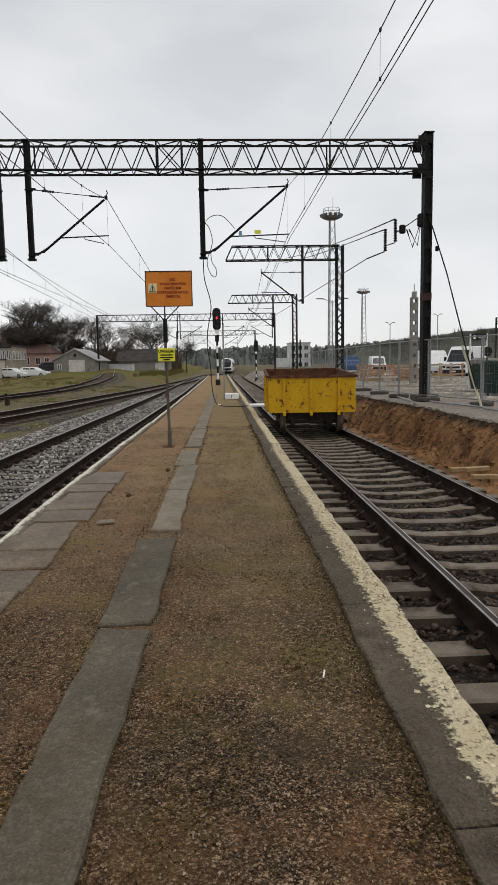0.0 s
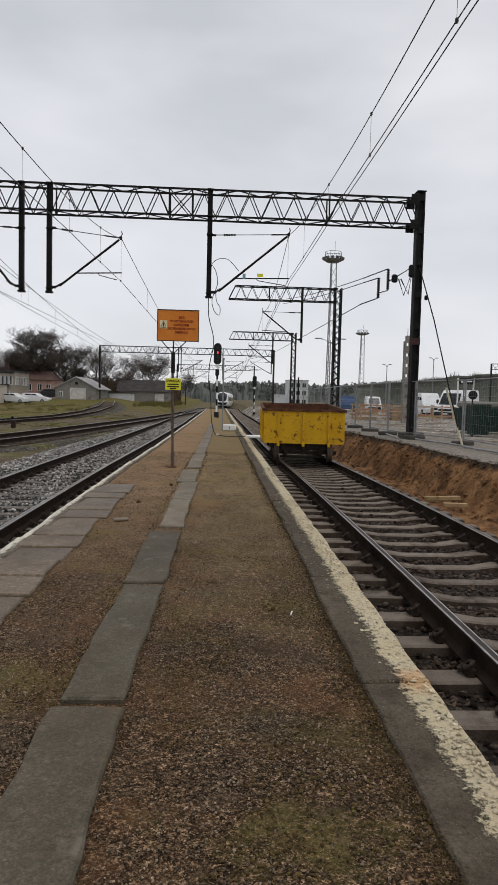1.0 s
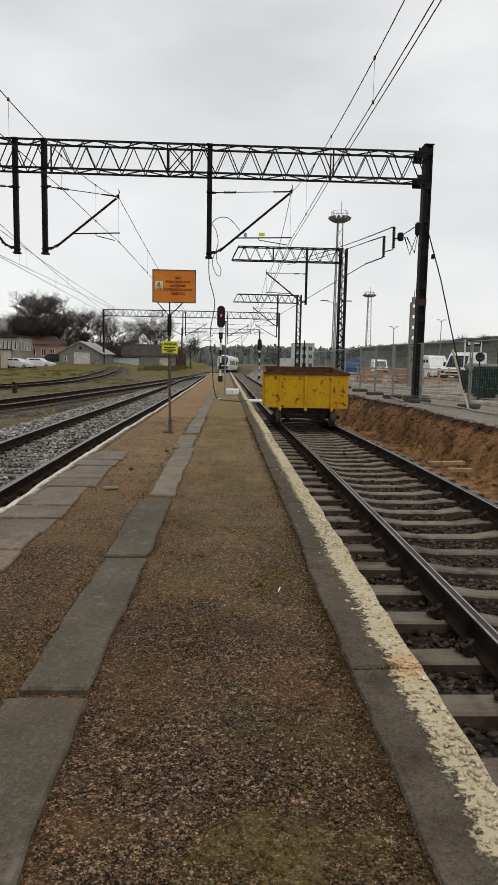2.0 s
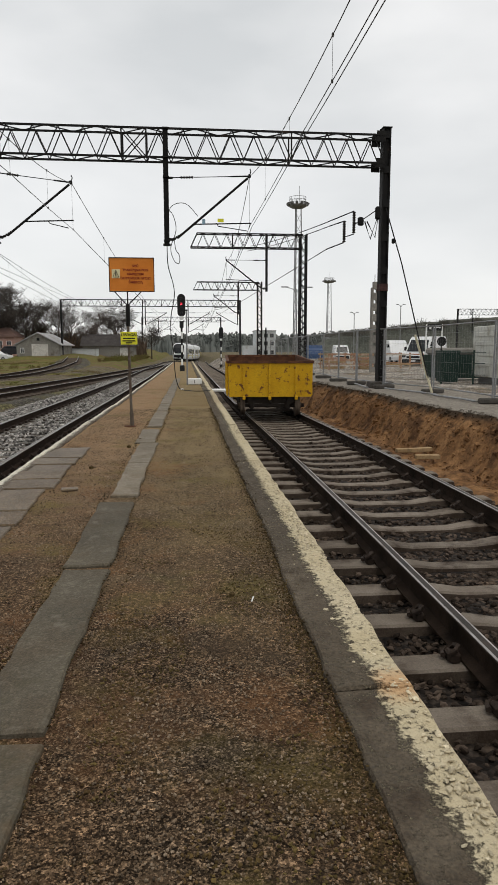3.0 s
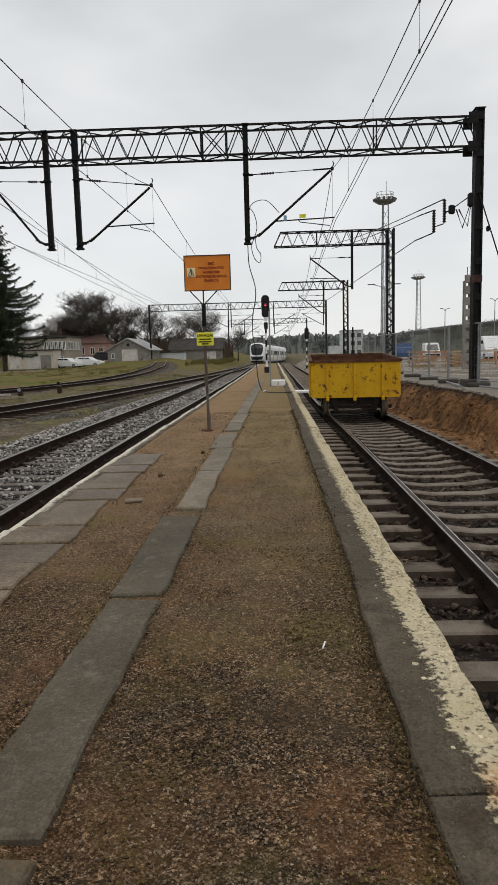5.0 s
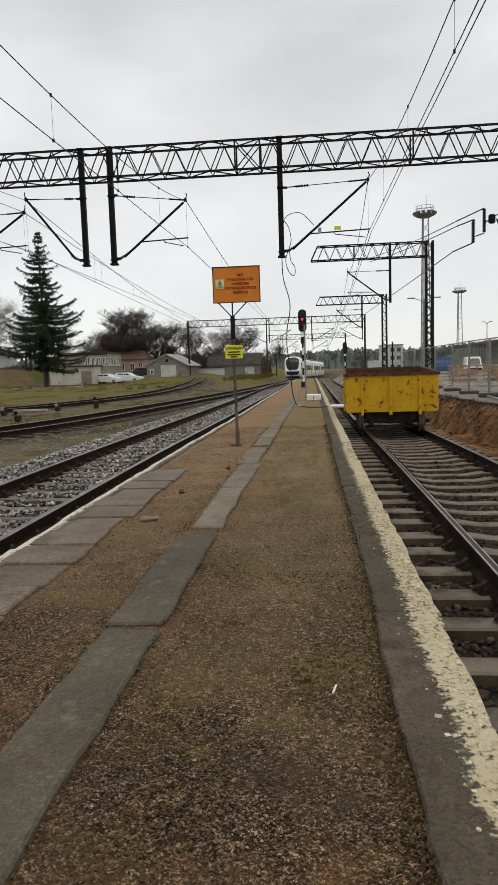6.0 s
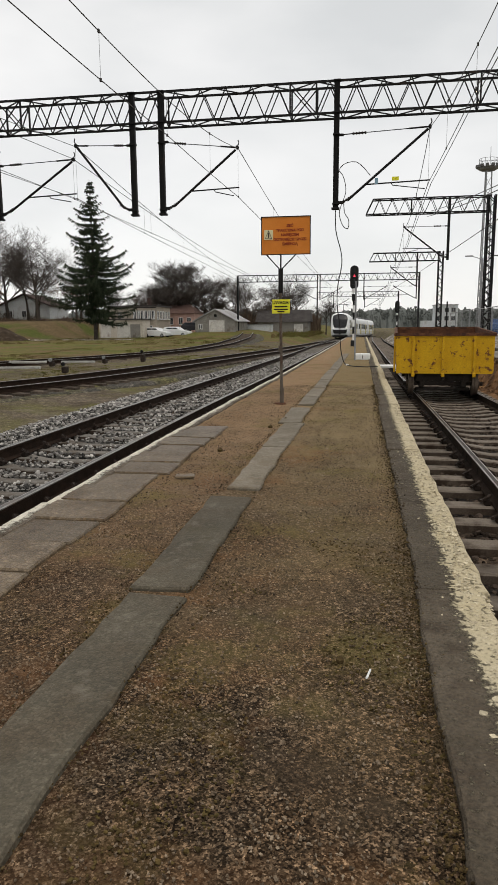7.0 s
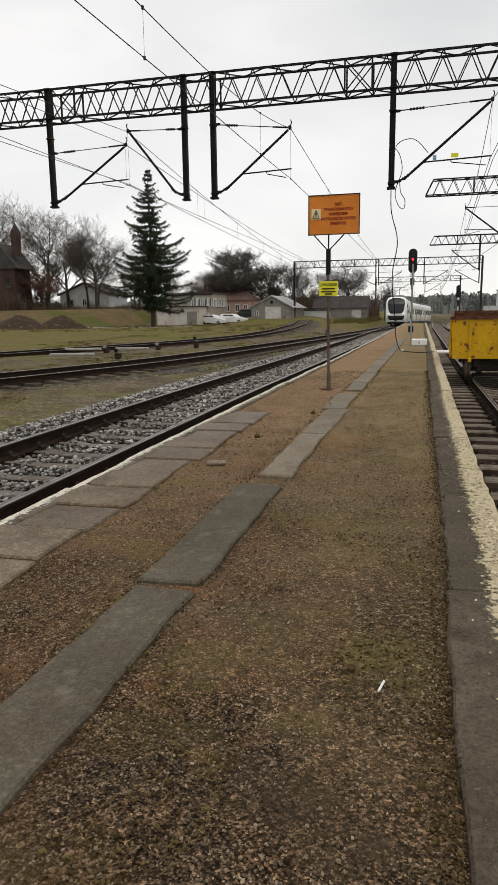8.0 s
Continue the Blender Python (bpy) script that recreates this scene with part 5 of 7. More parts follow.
def warning_sign():
    s = thing("warning_sign", (-0.8, 14.0, 0), "orange danger board and small yellow board on a weathered post", "warning sign")
    p = Bm().tube([(0.035, 0, -0.1), (0.03, 0, 0.28)], 0.036, 8).tube([(0.028, 0, 0.25), (0.0, 0, 2.25)], 0.026, 8)
    p.tube([(0.005, 0, 0.9), (0.005, 0, 1.0)], 0.036, 8)
    part("post", p, M_POST, s, "weathered steel post rusty at its foot")
    part("ground_collar", Bm().tube([(0, 0, -0.03), (0, 0, 0.012)], [0.13, 0.1], 10), M_RUST, s, "rusty ground collar")
    cap = Bm().tube([(0.01, 0, 1.9), (0.01, 0, 2.31)], 0.04, 8)
    part("sleeve", cap, M_STEEL, s)
    st = Bm().tube([(0.01, -0.01, 2.28), (-0.24, -0.01, 2.55)], 0.011, 6).tube([(0.01, -0.01, 2.28), (0.28, -0.01, 2.55)], 0.011, 6)
    st.tube([(0.01, 0.015, 2.28), (0.01, 0.03, 3.1)], 0.014, 6)
    part("strut", st, M_STEEL, s)
    b = Bm().box((0.1, -0.035, 2.845), (0.82, 0.012, 0.61), bevel=0.003)
    board = part("board", b, M_ORANGE, s, "faded orange board")
    fr = Bm()
    for c, z in (((0.1, -0.04, 3.152), (0.84, 0.022, 0.014)), ((0.1, -0.04, 2.538), (0.84, 0.022, 0.014)), ((-0.312, -0.04, 2.845), (0.014, 0.022, 0.61)), ((0.512, -0.04, 2.845), (0.014, 0.022, 0.61))):
        fr.box(c, z)
    part("rim", fr, M_BLACK, board)
    part("pictogram_plate", Bm().box((-0.19, -0.045, 2.86), (0.15, 0.006, 0.16)), M_CREAM, board, "pale plate with a black warning triangle")
    tri = Bm()
    a, bb, c = (-0.245, -0.05, 2.8), (-0.135, -0.05, 2.8), (-0.19, -0.05, 2.925)
    for u, v in ((a, bb), (bb, c), (c, a)):
        tri.bar(u, v, 0.014, 0.006)
    tri.bar((-0.19, -0.05, 2.89), (-0.19, -0.05, 2.815), 0.016, 0.006)
    part("triangle", tri, M_BLACK, board)
    for i, line in enumerate(("SIE\u0106", "TRAKCYJNA POD", "NAPI\u0118CIEM", "DOTKNI\u0118CIE GROZI", "\u015aMIERCI\u0104")):
        text_mesh("lettering", line, 0.06, M_REDTXT, board, (0.17, -0.044, 2.985 - 0.074 * i))
    y = Bm().box((0.02, -0.04, 1.675), (0.31, 0.008, 0.235), bevel=0.003)
    yb = part("small_board", y, M_YSIGN, s, "small bright yellow board")
    text_mesh("lettering", "UWAGA!", 0.072, M_BLACK, yb, (0.02, -0.047, 1.715))
    bars = Bm()
    for z, w in ((1.672, 0.22), (1.625, 0.24), (1.588, 0.12)):
        bars.box((0.02, -0.047, z), (w, 0.003, 0.022))
    part("small_print", bars, M_BLACK, yb)
    return s


warning_sign()


# ---- signals ----
def signal(x, y, z, k, label, lit):
    s = thing("signal", (x, y, z), label, "railway signal", "signals")
    m = Bm()
    for i in range(6):
        a, b = 0.5 + i * 0.5, 1.0 + i * 0.5
        m.tube([(0, 0, a), (0, 0, b)], 0.075, 10, i % 2)
    m.box((0, 0, 0.25), (0.36, 0.3, 0.55), 0, 2, 0.03)
    part("mast", m, [M_WHITE, M_STEEL, M_BLACK], s, "banded white and dark mast")
    neck = Bm().box((0, 0, 3.55), (0.3, 0.2, 0.5), bevel=0.04)
    part("lower_box", neck, M_BLACK, s)
    ringb = Bm().tube([(0, -0.12, 4.02), (0, -0.05, 4.02)], 0.16, 14)
    part("number_disc", ringb, M_WHITE, s)
    prof = [(0.3 * math.cos(t), 4.95 + (0.52 if math.sin(t) > 0 else -0.52) + 0.3 * math.sin(t)) for t in np.linspace(0, 2 * math.pi, 25)[:-1]]
    part("head", Bm().prism(prof, "y", -0.07, 0.0), M_BLACK, s, "long rounded black signal head")
    for i, z in enumerate((5.4, 5.05, 4.7, 4.35)):
        hd = Bm().tube([(0, -0.07, z + 0.13), (0, -0.3, z + 0.14)], [0.03, 0.03], 6)
        n = 9
        for q in range(n):
            t0, t1 = math.pi * q / n, math.pi * (q + 1) / n
            hd.bar((0.13 * math.cos(t0), -0.2, z + 0.13 * math.sin(t0)), (0.13 * math.cos(t1), -0.2, z + 0.13 * math.sin(t1)), 0.24, 0.012)
        part("hood", hd, M_BLACK, s)
        ln = Bm().tube([(0, -0.075, z), (0, -0.09, z)], 0.085, 14)
        part("lens", ln, lit if (lit and i == 1) else M_GLASS, s, "glowing red lens" if lit and i == 1 else "")
    if k != 1.0:
        s.scale = (k, k, k)
    return s


M_RED = glow("red_signal_light", (1.0, 0.06, 0.1), 1.6)
signal(0.28, 48.0, -0.1, 0.92, "tall railway signal with a banded mast showing red", M_RED)
signal(5.0, 82.0, -0.75, 0.84, "railway signal with a banded mast beside the far track", None)


def eased(pts, n=4):
    """The same line with rounded bends."""
    p = [Vector(q) for q in pts]
    p = [p[0]] + p + [p[-1]]
    out = []
    for i in range(1, len(p) - 2):
        for k in range(n):
            t = k / n
            out.append(0.5 * (2 * p[i] + (p[i + 1] - p[i - 1]) * t + (2 * p[i - 1] - 5 * p[i] + 4 * p[i + 1] - p[i + 2]) * t * t + (3 * p[i] - p[i - 1] - 3 * p[i + 1] + p[i + 2]) * t ** 3))
    return out + [p[-1]]


def platform_clutter():
    b = thing("cable_trunk_box", (0.76, 30.0, -0.02), "low white painted concrete cover box at the platform edge", "cover box")
    part("box", Bm().box((0, 0, 0.13), (0.6, 0.7, 0.24), bevel=0.02), M_WHITE, b)
    part("mark", Bm().box((0.0, -0.352, 0.13), (0.03, 0.006, 0.12)), M_BLACK, b)
    p = thing("white_pole", (0.45, 29.4, 0), "thin white metal pole standing on the platform", "pole")
    part("pole", Bm().tube([(0, 0, -0.05), (0, 0, 3.05)], 0.032, 8), M_GALV, p)
    part("cap", Bm().tube([(0, 0, 3.05), (0, 0, 3.1)], 0.045, 8), M_STEEL, p)
    c = thing("crossing_board", (1.72, 27.5, -0.13), "pale concrete board bridging platform and rail", "board")
    part("board", Bm().box((0, 0, 0), (0.75, 0.8, 0.08), bevel=0.015), M_WHITE, c)
    cab = thing("hanging_cable", (-0.2, GY - 0.3, 0), "loose dark cable hanging from the drop post onto the platform", "cable")
    pts = [(0.05, 0, 5.3), (0.12, 0, 6.0), (0.6, 0, 6.15), (1.02, 0, 5.75)]
    part("jumper", Bm().tube(eased(pts), 0.012, 5), M_WIRE, cab)
    lp = [(0.06, 0, 5.95), (0.22, 0, 5.75), (0.3, 0, 5.3), (0.12, 0, 4.75), (0.22, 0, 4.35), (0.38, 0, 4.25), (0.4, 0, 4.5), (0.28, 0, 4.7), (0.24, 0, 5.0)]
    part("loop", Bm().tube(eased(lp), 0.012, 5), M_WIRE, cab)
    hang = [(0.0, 0, 4.85), (0.02, 0.1, 4.2), (0.18, 0.3, 3.6), (0.2, 0.5, 3.2), (0.08, 0.9, 2.6), (0.06, 1.2, 2.0), (0.14, 1.5, 1.4), (0.16, 1.7, 0.9), (0.2, 1.9, 0.45), (0.3, 2.0, 0.1), (0.42, 1.7, 0.03), (0.6, 1.2, 0.025), (0.8, 0.9, 0.025), (1.1, 0.8, 0.025), (1.4, 1.0, 0.03)]
    part("cable", Bm().tube(eased(hang), 0.016, 6), M_BLACK, cab)
    part("clip", Bm().box((0.42, 1.72, 0.04), (0.1, 0.08, 0.05), bevel=0.01), M_WHITE, cab)
    f = thing("cable_tags", (1.0, GY - 0.33, 5.6), "small blue and yellow tags on the registration arm", "tags")
    part("blue_tag", Bm().box((-0.0, 0, -0.02), (0.1, 0.02, 0.17)), mat("blue_tag", (0.2, 0.32, 0.4), (0.25, 0.38, 0.46), 9, 0.5), f)
    part("yellow_tag", Bm().box((0.55, 0, 0.03), (0.2, 0.02, 0.11)), M_YSIGN, f)
    for x, y in ((-0.5, 12.0), (-0.95, 9.4), (-0.62, 11.2), (0.47, 4.83)):
        st = thing("stone", (x, y, 0), "dark loose stone lying on the platform", "stone", "loose stones")
        g, k = Bm(), 0.45 if y < 6 else 0.8
        g.tube([(0, 0, -0.02), (0.004 * k, 0, 0.008 * k), (0.006 * k, 0.006 * k, 0.024 * k), (0, 0, 0.03 * k)], [0.034 * k, 0.042 * k, 0.022 * k, 0.004 * k], 6)
        part("lump", g, M_CRUMB, st)
    t = thing("broken_tile", (-1.0, 8.05, 0.0), "small broken concrete piece lying in the gravel", "broken tile")
    part("piece", Bm().box((0, 0, 0.008), (0.17, 0.13, 0.022), 0.2, bevel=0.006), M_PAVE, t)
    w = thing("cigarette_end", (0.585, 4.72, 0.0), "thin white paper stub on the gravel", "litter")
    part("stub", Bm().tube([(-0.008, -0.035, 0.006), (0.008, 0.03, 0.008)], 0.0045, 6), M_WHITE, w)


platform_clutter()


M_WHEEL = mat("worn_wheel_steel", (0.075, 0.056, 0.042), (0.12, 0.092, 0.07), 5, 0.6, 0.3, 0.15, 60)


# ---- yellow tub wagon on the right-hand track ----
def tub_wagon():
    y0, y1 = 19.1, 23.2
    w = thing("tub_wagon", (2.6, y0, Z_B(21.0)), "yellow steel tub wagon with chipped paint and rusty inside", "rail wagon", rz=radians(-3.2))

    def shell(a, top_f, top_b, bot, taper, inset, slot=0):
        L = y1 - y0
        b0, b1 = inset, L - inset
        return [(-a + taper + inset, b0 + taper * 0.3, bot), (a - taper - inset, b0 + taper * 0.3, bot), (a - taper - inset, b1 - taper * 0.3, bot), (-a + taper + inset, b1 - taper * 0.3, bot),
                (-a + inset, b0, top_f), (a - inset, b0, top_f), (a - inset, b1, top_b), (-a + inset, b1, top_b)]

    out = shell(1.15, 1.47, 1.6, 0.53, 0.03, 0.0)
    inn = shell(1.15, 1.47, 1.6, 0.6, 0.03, 0.03)
    tub = Bm()
    tub.add(out, [(0, 3, 2, 1), (0, 1, 5, 4), (1, 2, 6, 5), (2, 3, 7, 6), (3, 0, 4, 7)], 0)
    tub.add(inn, [(0, 1, 2, 3), (0, 4, 5, 1), (1, 5, 6, 2), (2, 6, 7, 3), (3, 7, 4, 0)], 1)
    part("tub", tub, [M_YELLOW, M_RUST], w, "yellow steel tub, rusty inside")
    rim = Bm()
    t = out[4:]
    for i in range(4):
        a, b = Vector(t[i]), Vector(t[(i + 1) % 4])
        rim.bar(a + Vector((0, 0, -0.0)), b, 0.075, 0.07)
    part("rim", rim, mat("rim_worn_yellow", (0.085, 0.036, 0.02), (0.14, 0.062, 0.03), 5, 0.8, 0, 0.2, 40, (0.06, 0.028, 0.018), 6.0, (0.48, 0.6)), w, "rust-streaked rim")
    for x in (-0.72, -0.02, 0.7):
        rib = Bm().prism([(x - 0.03, 0.48), (x + 0.03, 0.48), (x + 0.03, 1.43), (x - 0.03, 1.43)], "y", -0.045, 0.012)
        rib.box((x, -0.03, 0.5), (0.08, 0.07, 0.1), bevel=0.015)
        part("rib", rib, M_YELLOW, w)
    for sx in (-1, 1):
        for k in range(5):
            yy = 0.35 + k * 0.84
            part("rib", Bm().box((sx * 1.165, yy, 0.98), (0.05, 0.07, 0.88), bevel=0.01), M_YELLOW, w)
    ch = Bm()
    for x in (-0.55, 0.55):
        ch.box((x, (y1 - y0) / 2, 0.43), (0.14, y1 - y0 - 0.3, 0.2))
    ch.box((0, 0.3, 0.43), (1.6, 0.14, 0.2))
    ch.box((0, y1 - y0 - 0.35, 0.43), (1.6, 0.14, 0.2))
    ch.box((0, 0.35, 0.14), (1.3, 0.08, 0.07), bevel=0.02)
    ch.box((0, 2.1, 0.42), (1.7, 3.2, 0.2))
    part("chassis", ch, M_CHASSIS, w, "grimy black chassis")
    for yy in (0.32, y1 - y0 - 0.75):
        ax = part("axle", Bm().tube([(-0.95, yy, 0.27), (0.95, yy, 0.27)], 0.05, 8), M_CHASSIS, w)
        for sx in (-1, 1):
            whl = Bm().tube([(sx * 0.69, yy, 0.27), (sx * 0.715, yy, 0.27)], 0.3, 20).tube([(sx * 0.715, yy, 0.27), (sx * 0.82, yy, 0.27)], [0.272, 0.267], 20)
            whl.tube([(sx * 0.8, yy, 0.27), (sx * 0.87, yy, 0.27)], 0.09, 10)
            part("wheel", whl, M_WHEEL, w, "worn steel rail wheel", True)
            part("axle_box", Bm().box((sx * 0.5, yy, 0.3), (0.14, 0.24, 0.24), bevel=0.03), M_CHASSIS, w)
    part("draw_hook", Bm().tube([(0, 0.3, 0.42), (0, 0.02, 0.42), (0, -0.03, 0.38), (0.0, -0.01, 0.34)], 0.03, 6), M_CHASSIS, w)
    return w


tub_wagon()

# ---- train ----
M_TWHITE = mat("train_white", (0.72, 0.73, 0.73), (0.78, 0.79, 0.79), 0.6, 0.35, 0, 0.0, 30, (0.6, 0.58, 0.54), 0.5, (0.55, 0.8), grain=0.03)
M_TGREY = mat("train_grey_skirt", (0.12, 0.12, 0.12), (0.17, 0.165, 0.16), 1.5, 0.6, 0, 0.05, 30)
M_TSTRIPE = mat("train_yellow_doors", (0.5, 0.42, 0.12), (0.55, 0.47, 0.16), 1.5, 0.45, 0, 0.0, 30, grain=0.05)
M_HEADL = glow("headlight", (1.0, 0.97, 0.9), 0.35)
M_SCREEN = mat("black_windscreen", (0.012, 0.013, 0.015), (0.02, 0.021, 0.024), 2, 0.3, 0, 0, 30, grain=0.05, spec=0.3)
CAR = 18.4


def train_section(w, zf, zr, n=14):
    """Half-rounded body section: width, floor height, roof height."""
    h = w / 2
    pts = [(-h * 0.93, zf), (h * 0.93, zf), (h, zf + 0.45), (h, zr - 0.95), (h * 0.96, zr - 0.55), (h * 0.82, zr - 0.2), (h * 0.5, zr - 0.03), (0, zr),
           (-h * 0.5, zr - 0.03), (-h * 0.82, zr - 0.2), (-h * 0.96, zr - 0.55), (-h, zr - 0.95), (-h, zf + 0.45)]
    return pts


def train_car(front):
    c = thing("train_car", (0, 0, 0), "white electric train car with a dark sloping windscreen" if front else "white electric train car with tinted windows and pale doors", "train car", "train cars")
    stations = [(0.0, 2.4, 0.75, 1.55), (0.1, 2.62, 0.5, 2.0), (0.35, 2.78, 0.42, 2.9), (0.7, 2.84, 0.4, 3.4), (1.1, 2.87, 0.4, 3.75), (1.7, 2.87, 0.4, 3.92), (CAR - 0.5, 2.85, 0.4, 3.9)] if front else [(0.2, 2.85, 0.4, 3.9), (CAR - 0.5, 2.85, 0.4, 3.9)]
    b = Bm()
    vs, fs = [], []
    for i, (y, w, zf, zr) in enumerate(stations):
        s = train_section(w, zf, zr)
        n = len(s)
        vs += [(x, y, z) for x, z in s]
        if i:
            k = (i - 1) * n
            fs += [(k + j, k + (j + 1) % n, k + n + (j + 1) % n, k + n + j) for j in range(n)]
    fs += [tuple(range(n - 1, -1, -1)), tuple(range(len(vs) - n, len(vs)))]
    b.add(vs, fs)
    body = part("body", b, M_TWHITE, c, "glossy white body shell")
    sk = Bm().box((0, CAR / 2, 0.42), (2.5, CAR - 3.5, 0.5))
    part("underframe", sk, M_TGREY, c)
    for yy in ((5.0, 9.5, 14.0) if front else (4.0, 9.0, 13.5)):
        part("roof_equipment", Bm().box((0, yy, 4.02), (1.8, 3.0, 0.28), bevel=0.08), M_TGREY, c)
    for sx in (-1, 1):
        for k in range(7):
            yy = 3.1 + k * 2.2
            if k in (1, 5):
                d = part("door", Bm().box((sx * 1.427, yy, 1.65), (0.03, 1.4, 2.15), bevel=0.01), M_TSTRIPE, c, "pale yellow sliding door")
                part("pane", Bm().box((sx * 1.447, yy, 2.0), (0.012, 1.0, 1.1)), M_GLASS, d)
            else:
                part("window", Bm().box((sx * 1.428, yy, 2.15), (0.02, 1.75, 1.0), bevel=0.008), M_GLASS, c, "tinted window")
        part("stripe", Bm().box((sx * 1.428, CAR / 2 + 0.5, 1.18), (0.012, CAR - 4, 0.1)), M_TSTRIPE, c)
    if front:
        rows = ((1.62, -0.06, 0.8), (2.05, 0.0, 1.02), (2.9, 0.24, 1.16), (3.35, 0.55, 1.1), (3.6, 0.8, 0.85))
        ws = Bm().add([(s * h * f, y + (0.1 if f == 1 else 0.0), z) for z, y, h in rows for s, f in ((-1, 1), (-1, 0.6), (1, 0.6), (1, 1))],
                      [(4 * i + j, 4 * i + j + 1, 4 * i + j + 5, 4 * i + j + 4) for i in range(4) for j in range(3)])
        part("windscreen", ws, M_SCREEN, c, "large dark windscreen")
        gr = Bm().add([(s * w, y, z) for z, w, y in ((1.42, 1.12, 0.02), (1.05, 1.08, -0.05), (0.62, 0.8, 0.02)) for s in (-1, 1)], [(0, 2, 3, 1), (2, 4, 5, 3)])
        gr.box((0, 0.25, 0.4), (2.3, 0.3, 0.3), bevel=0.05)
        part("lower_grille", gr, M_BLACK, c, "black lower grille")
        part("destination_display", Bm().box((0, 0.98, 3.66), (1.2, 0.2, 0.14), bevel=0.03), M_BLACK, c)
        for sx in (-1, 1):
            part("headlight", Bm().box((sx * 1.0, -0.02, 1.58), (0.26, 0.16, 0.13), bevel=0.03), M_HEADL, c, "lit headlight")
            part("mirror", Bm().box((sx * 1.5, 1.5, 2.6), (0.12, 0.14, 0.4), bevel=0.03), M_BLACK, c)
        part("coupler", Bm().box((0, -0.25, 0.75), (0.3, 0.7, 0.28), bevel=0.05), M_BLACK, c)
        pan = Bm().tube([(0, 12.5, 4.1), (0, 11.0, 4.9), (0, 12.3, 5.6)], 0.05, 6).tube([(-0.8, 12.3, 5.6), (0.8, 12.3, 5.6)], 0.04, 6)
        part("pantograph", pan, M_STEEL, c)
    else:
        part("gangway", Bm().box((0, -0.1, 2.1), (1.6, 0.7, 2.6)), M_BLACK, c, "black gangway bellows")
    for yy in (3.2, CAR - 3.4):
        bg = part("bogie", Bm().box((0, yy, 0.45), (2.0, 2.6, 0.4), bevel=0.05), M_TGREY, c)
        for sx in (-1, 1):
            for dy in (-1.1, 1.1):
                part("wheel", Bm().tube([(sx * 0.7, yy + dy, 0.43), (sx * 0.83, yy + dy, 0.43)], 0.43, 16), M_IRON, bg)
    return c


cars = [train_car(True), train_car(False), train_car(False), train_car(False)]


# ---- motion ----
def train_front(t):
    """How far ahead the train's nose stands at t seconds."""
    return 181.0 - 10.3 * t


def motions():
    for k, c in enumerate(cars):
        rows = []
        for t in (0, 1, 2, 3, 4, 5, 6, 7, 8):
            a = train_front(t) + k * CAR
            p = Vector((TRACK_A(a), a, Z_RAIL(a)))
            q = Vector((TRACK_A(a + CAR), a + CAR, Z_RAIL(a + CAR)))
            d = (q - p).normalized()
            rows.append((t, pose(p.x, p.y, p.z, math.degrees(math.asin(d.z)), 0, -math.degrees(math.atan2(d.x, d.y)))))
        walk(c, rows)


# ---- trees ----
def grow(trunk, crown, p, d, length, r, level, top, rs, kids, up):
    """A limb with a wavering axis, and the limbs that leave it."""
    pts, rads = [p], [r]
    seg = 4 if level < 2 else (3 if level < 3 else 2)
    cur, dirn = Vector(p), Vector(d)
    for i in range(seg):
        dirn = (dirn + Vector((rs.uniform(-1, 1), rs.uniform(-1, 1), rs.uniform(-0.6, 1) * up)) * (0.13 + 0.08 * level)).normalized()
        cur = cur + dirn * (length / seg)
        pts.append(cur.copy())
        rads.append(max(r * (1 - 0.75 * (i + 1) / seg), 0.012))
    (trunk if level < 2 else crown).tube(pts, rads, 6 if level < 1 else (5 if level < 2 else 3))
    if level >= top:
        return
    for k in range(kids[level]):
        f = rs.uniform(0.3 if level else 0.32, 1.0)
        i = min(int(f * seg), seg - 1)
        q = pts[i].lerp(pts[i + 1], f * seg - i)
        a = rs.uniform(0, 6.283)
        side = Vector((math.cos(a), math.sin(a), rs.uniform(0.1, 0.8)))
        nd = (dirn * 0.45 + side * 0.75).normalized()
        grow(trunk, crown, q, nd, length * rs.uniform(0.45, 0.68), max(rads[i] * 0.55, 0.02), level + 1, top, rs, kids, up)


def bare_tree(loc, height, seed, kids, label, twig, top=4, spread=1.0):
    t = thing("bare_tree", loc, label, "tree", "bare trees")
    rs = random.Random(seed)
    trunk, crown = Bm(), Bm()
    grow(trunk, crown, Vector((0, 0, -0.3)), Vector((0, 0, 1)), height * 0.62, height * 0.024, 0, top, rs, kids, 0.5)
    zmax = max(v[2] for v in crown.v)
    k = height / zmax
    for b in (trunk, crown):
        b.v = [(x * k * spread, y * k * spread, z * k) for x, y, z in b.v]
    part("trunk", trunk, M_BARK, t)
    part("crown", crown, twig, t, "leafless crown of fine twigs")
    return t


def again(src, loc, rz, k, label=""):
    c = copy_thing(src, pose(*loc, 0, 0, rz))
    c.scale = (k, k, k)
    if label:
        c["label"] = label
    return c


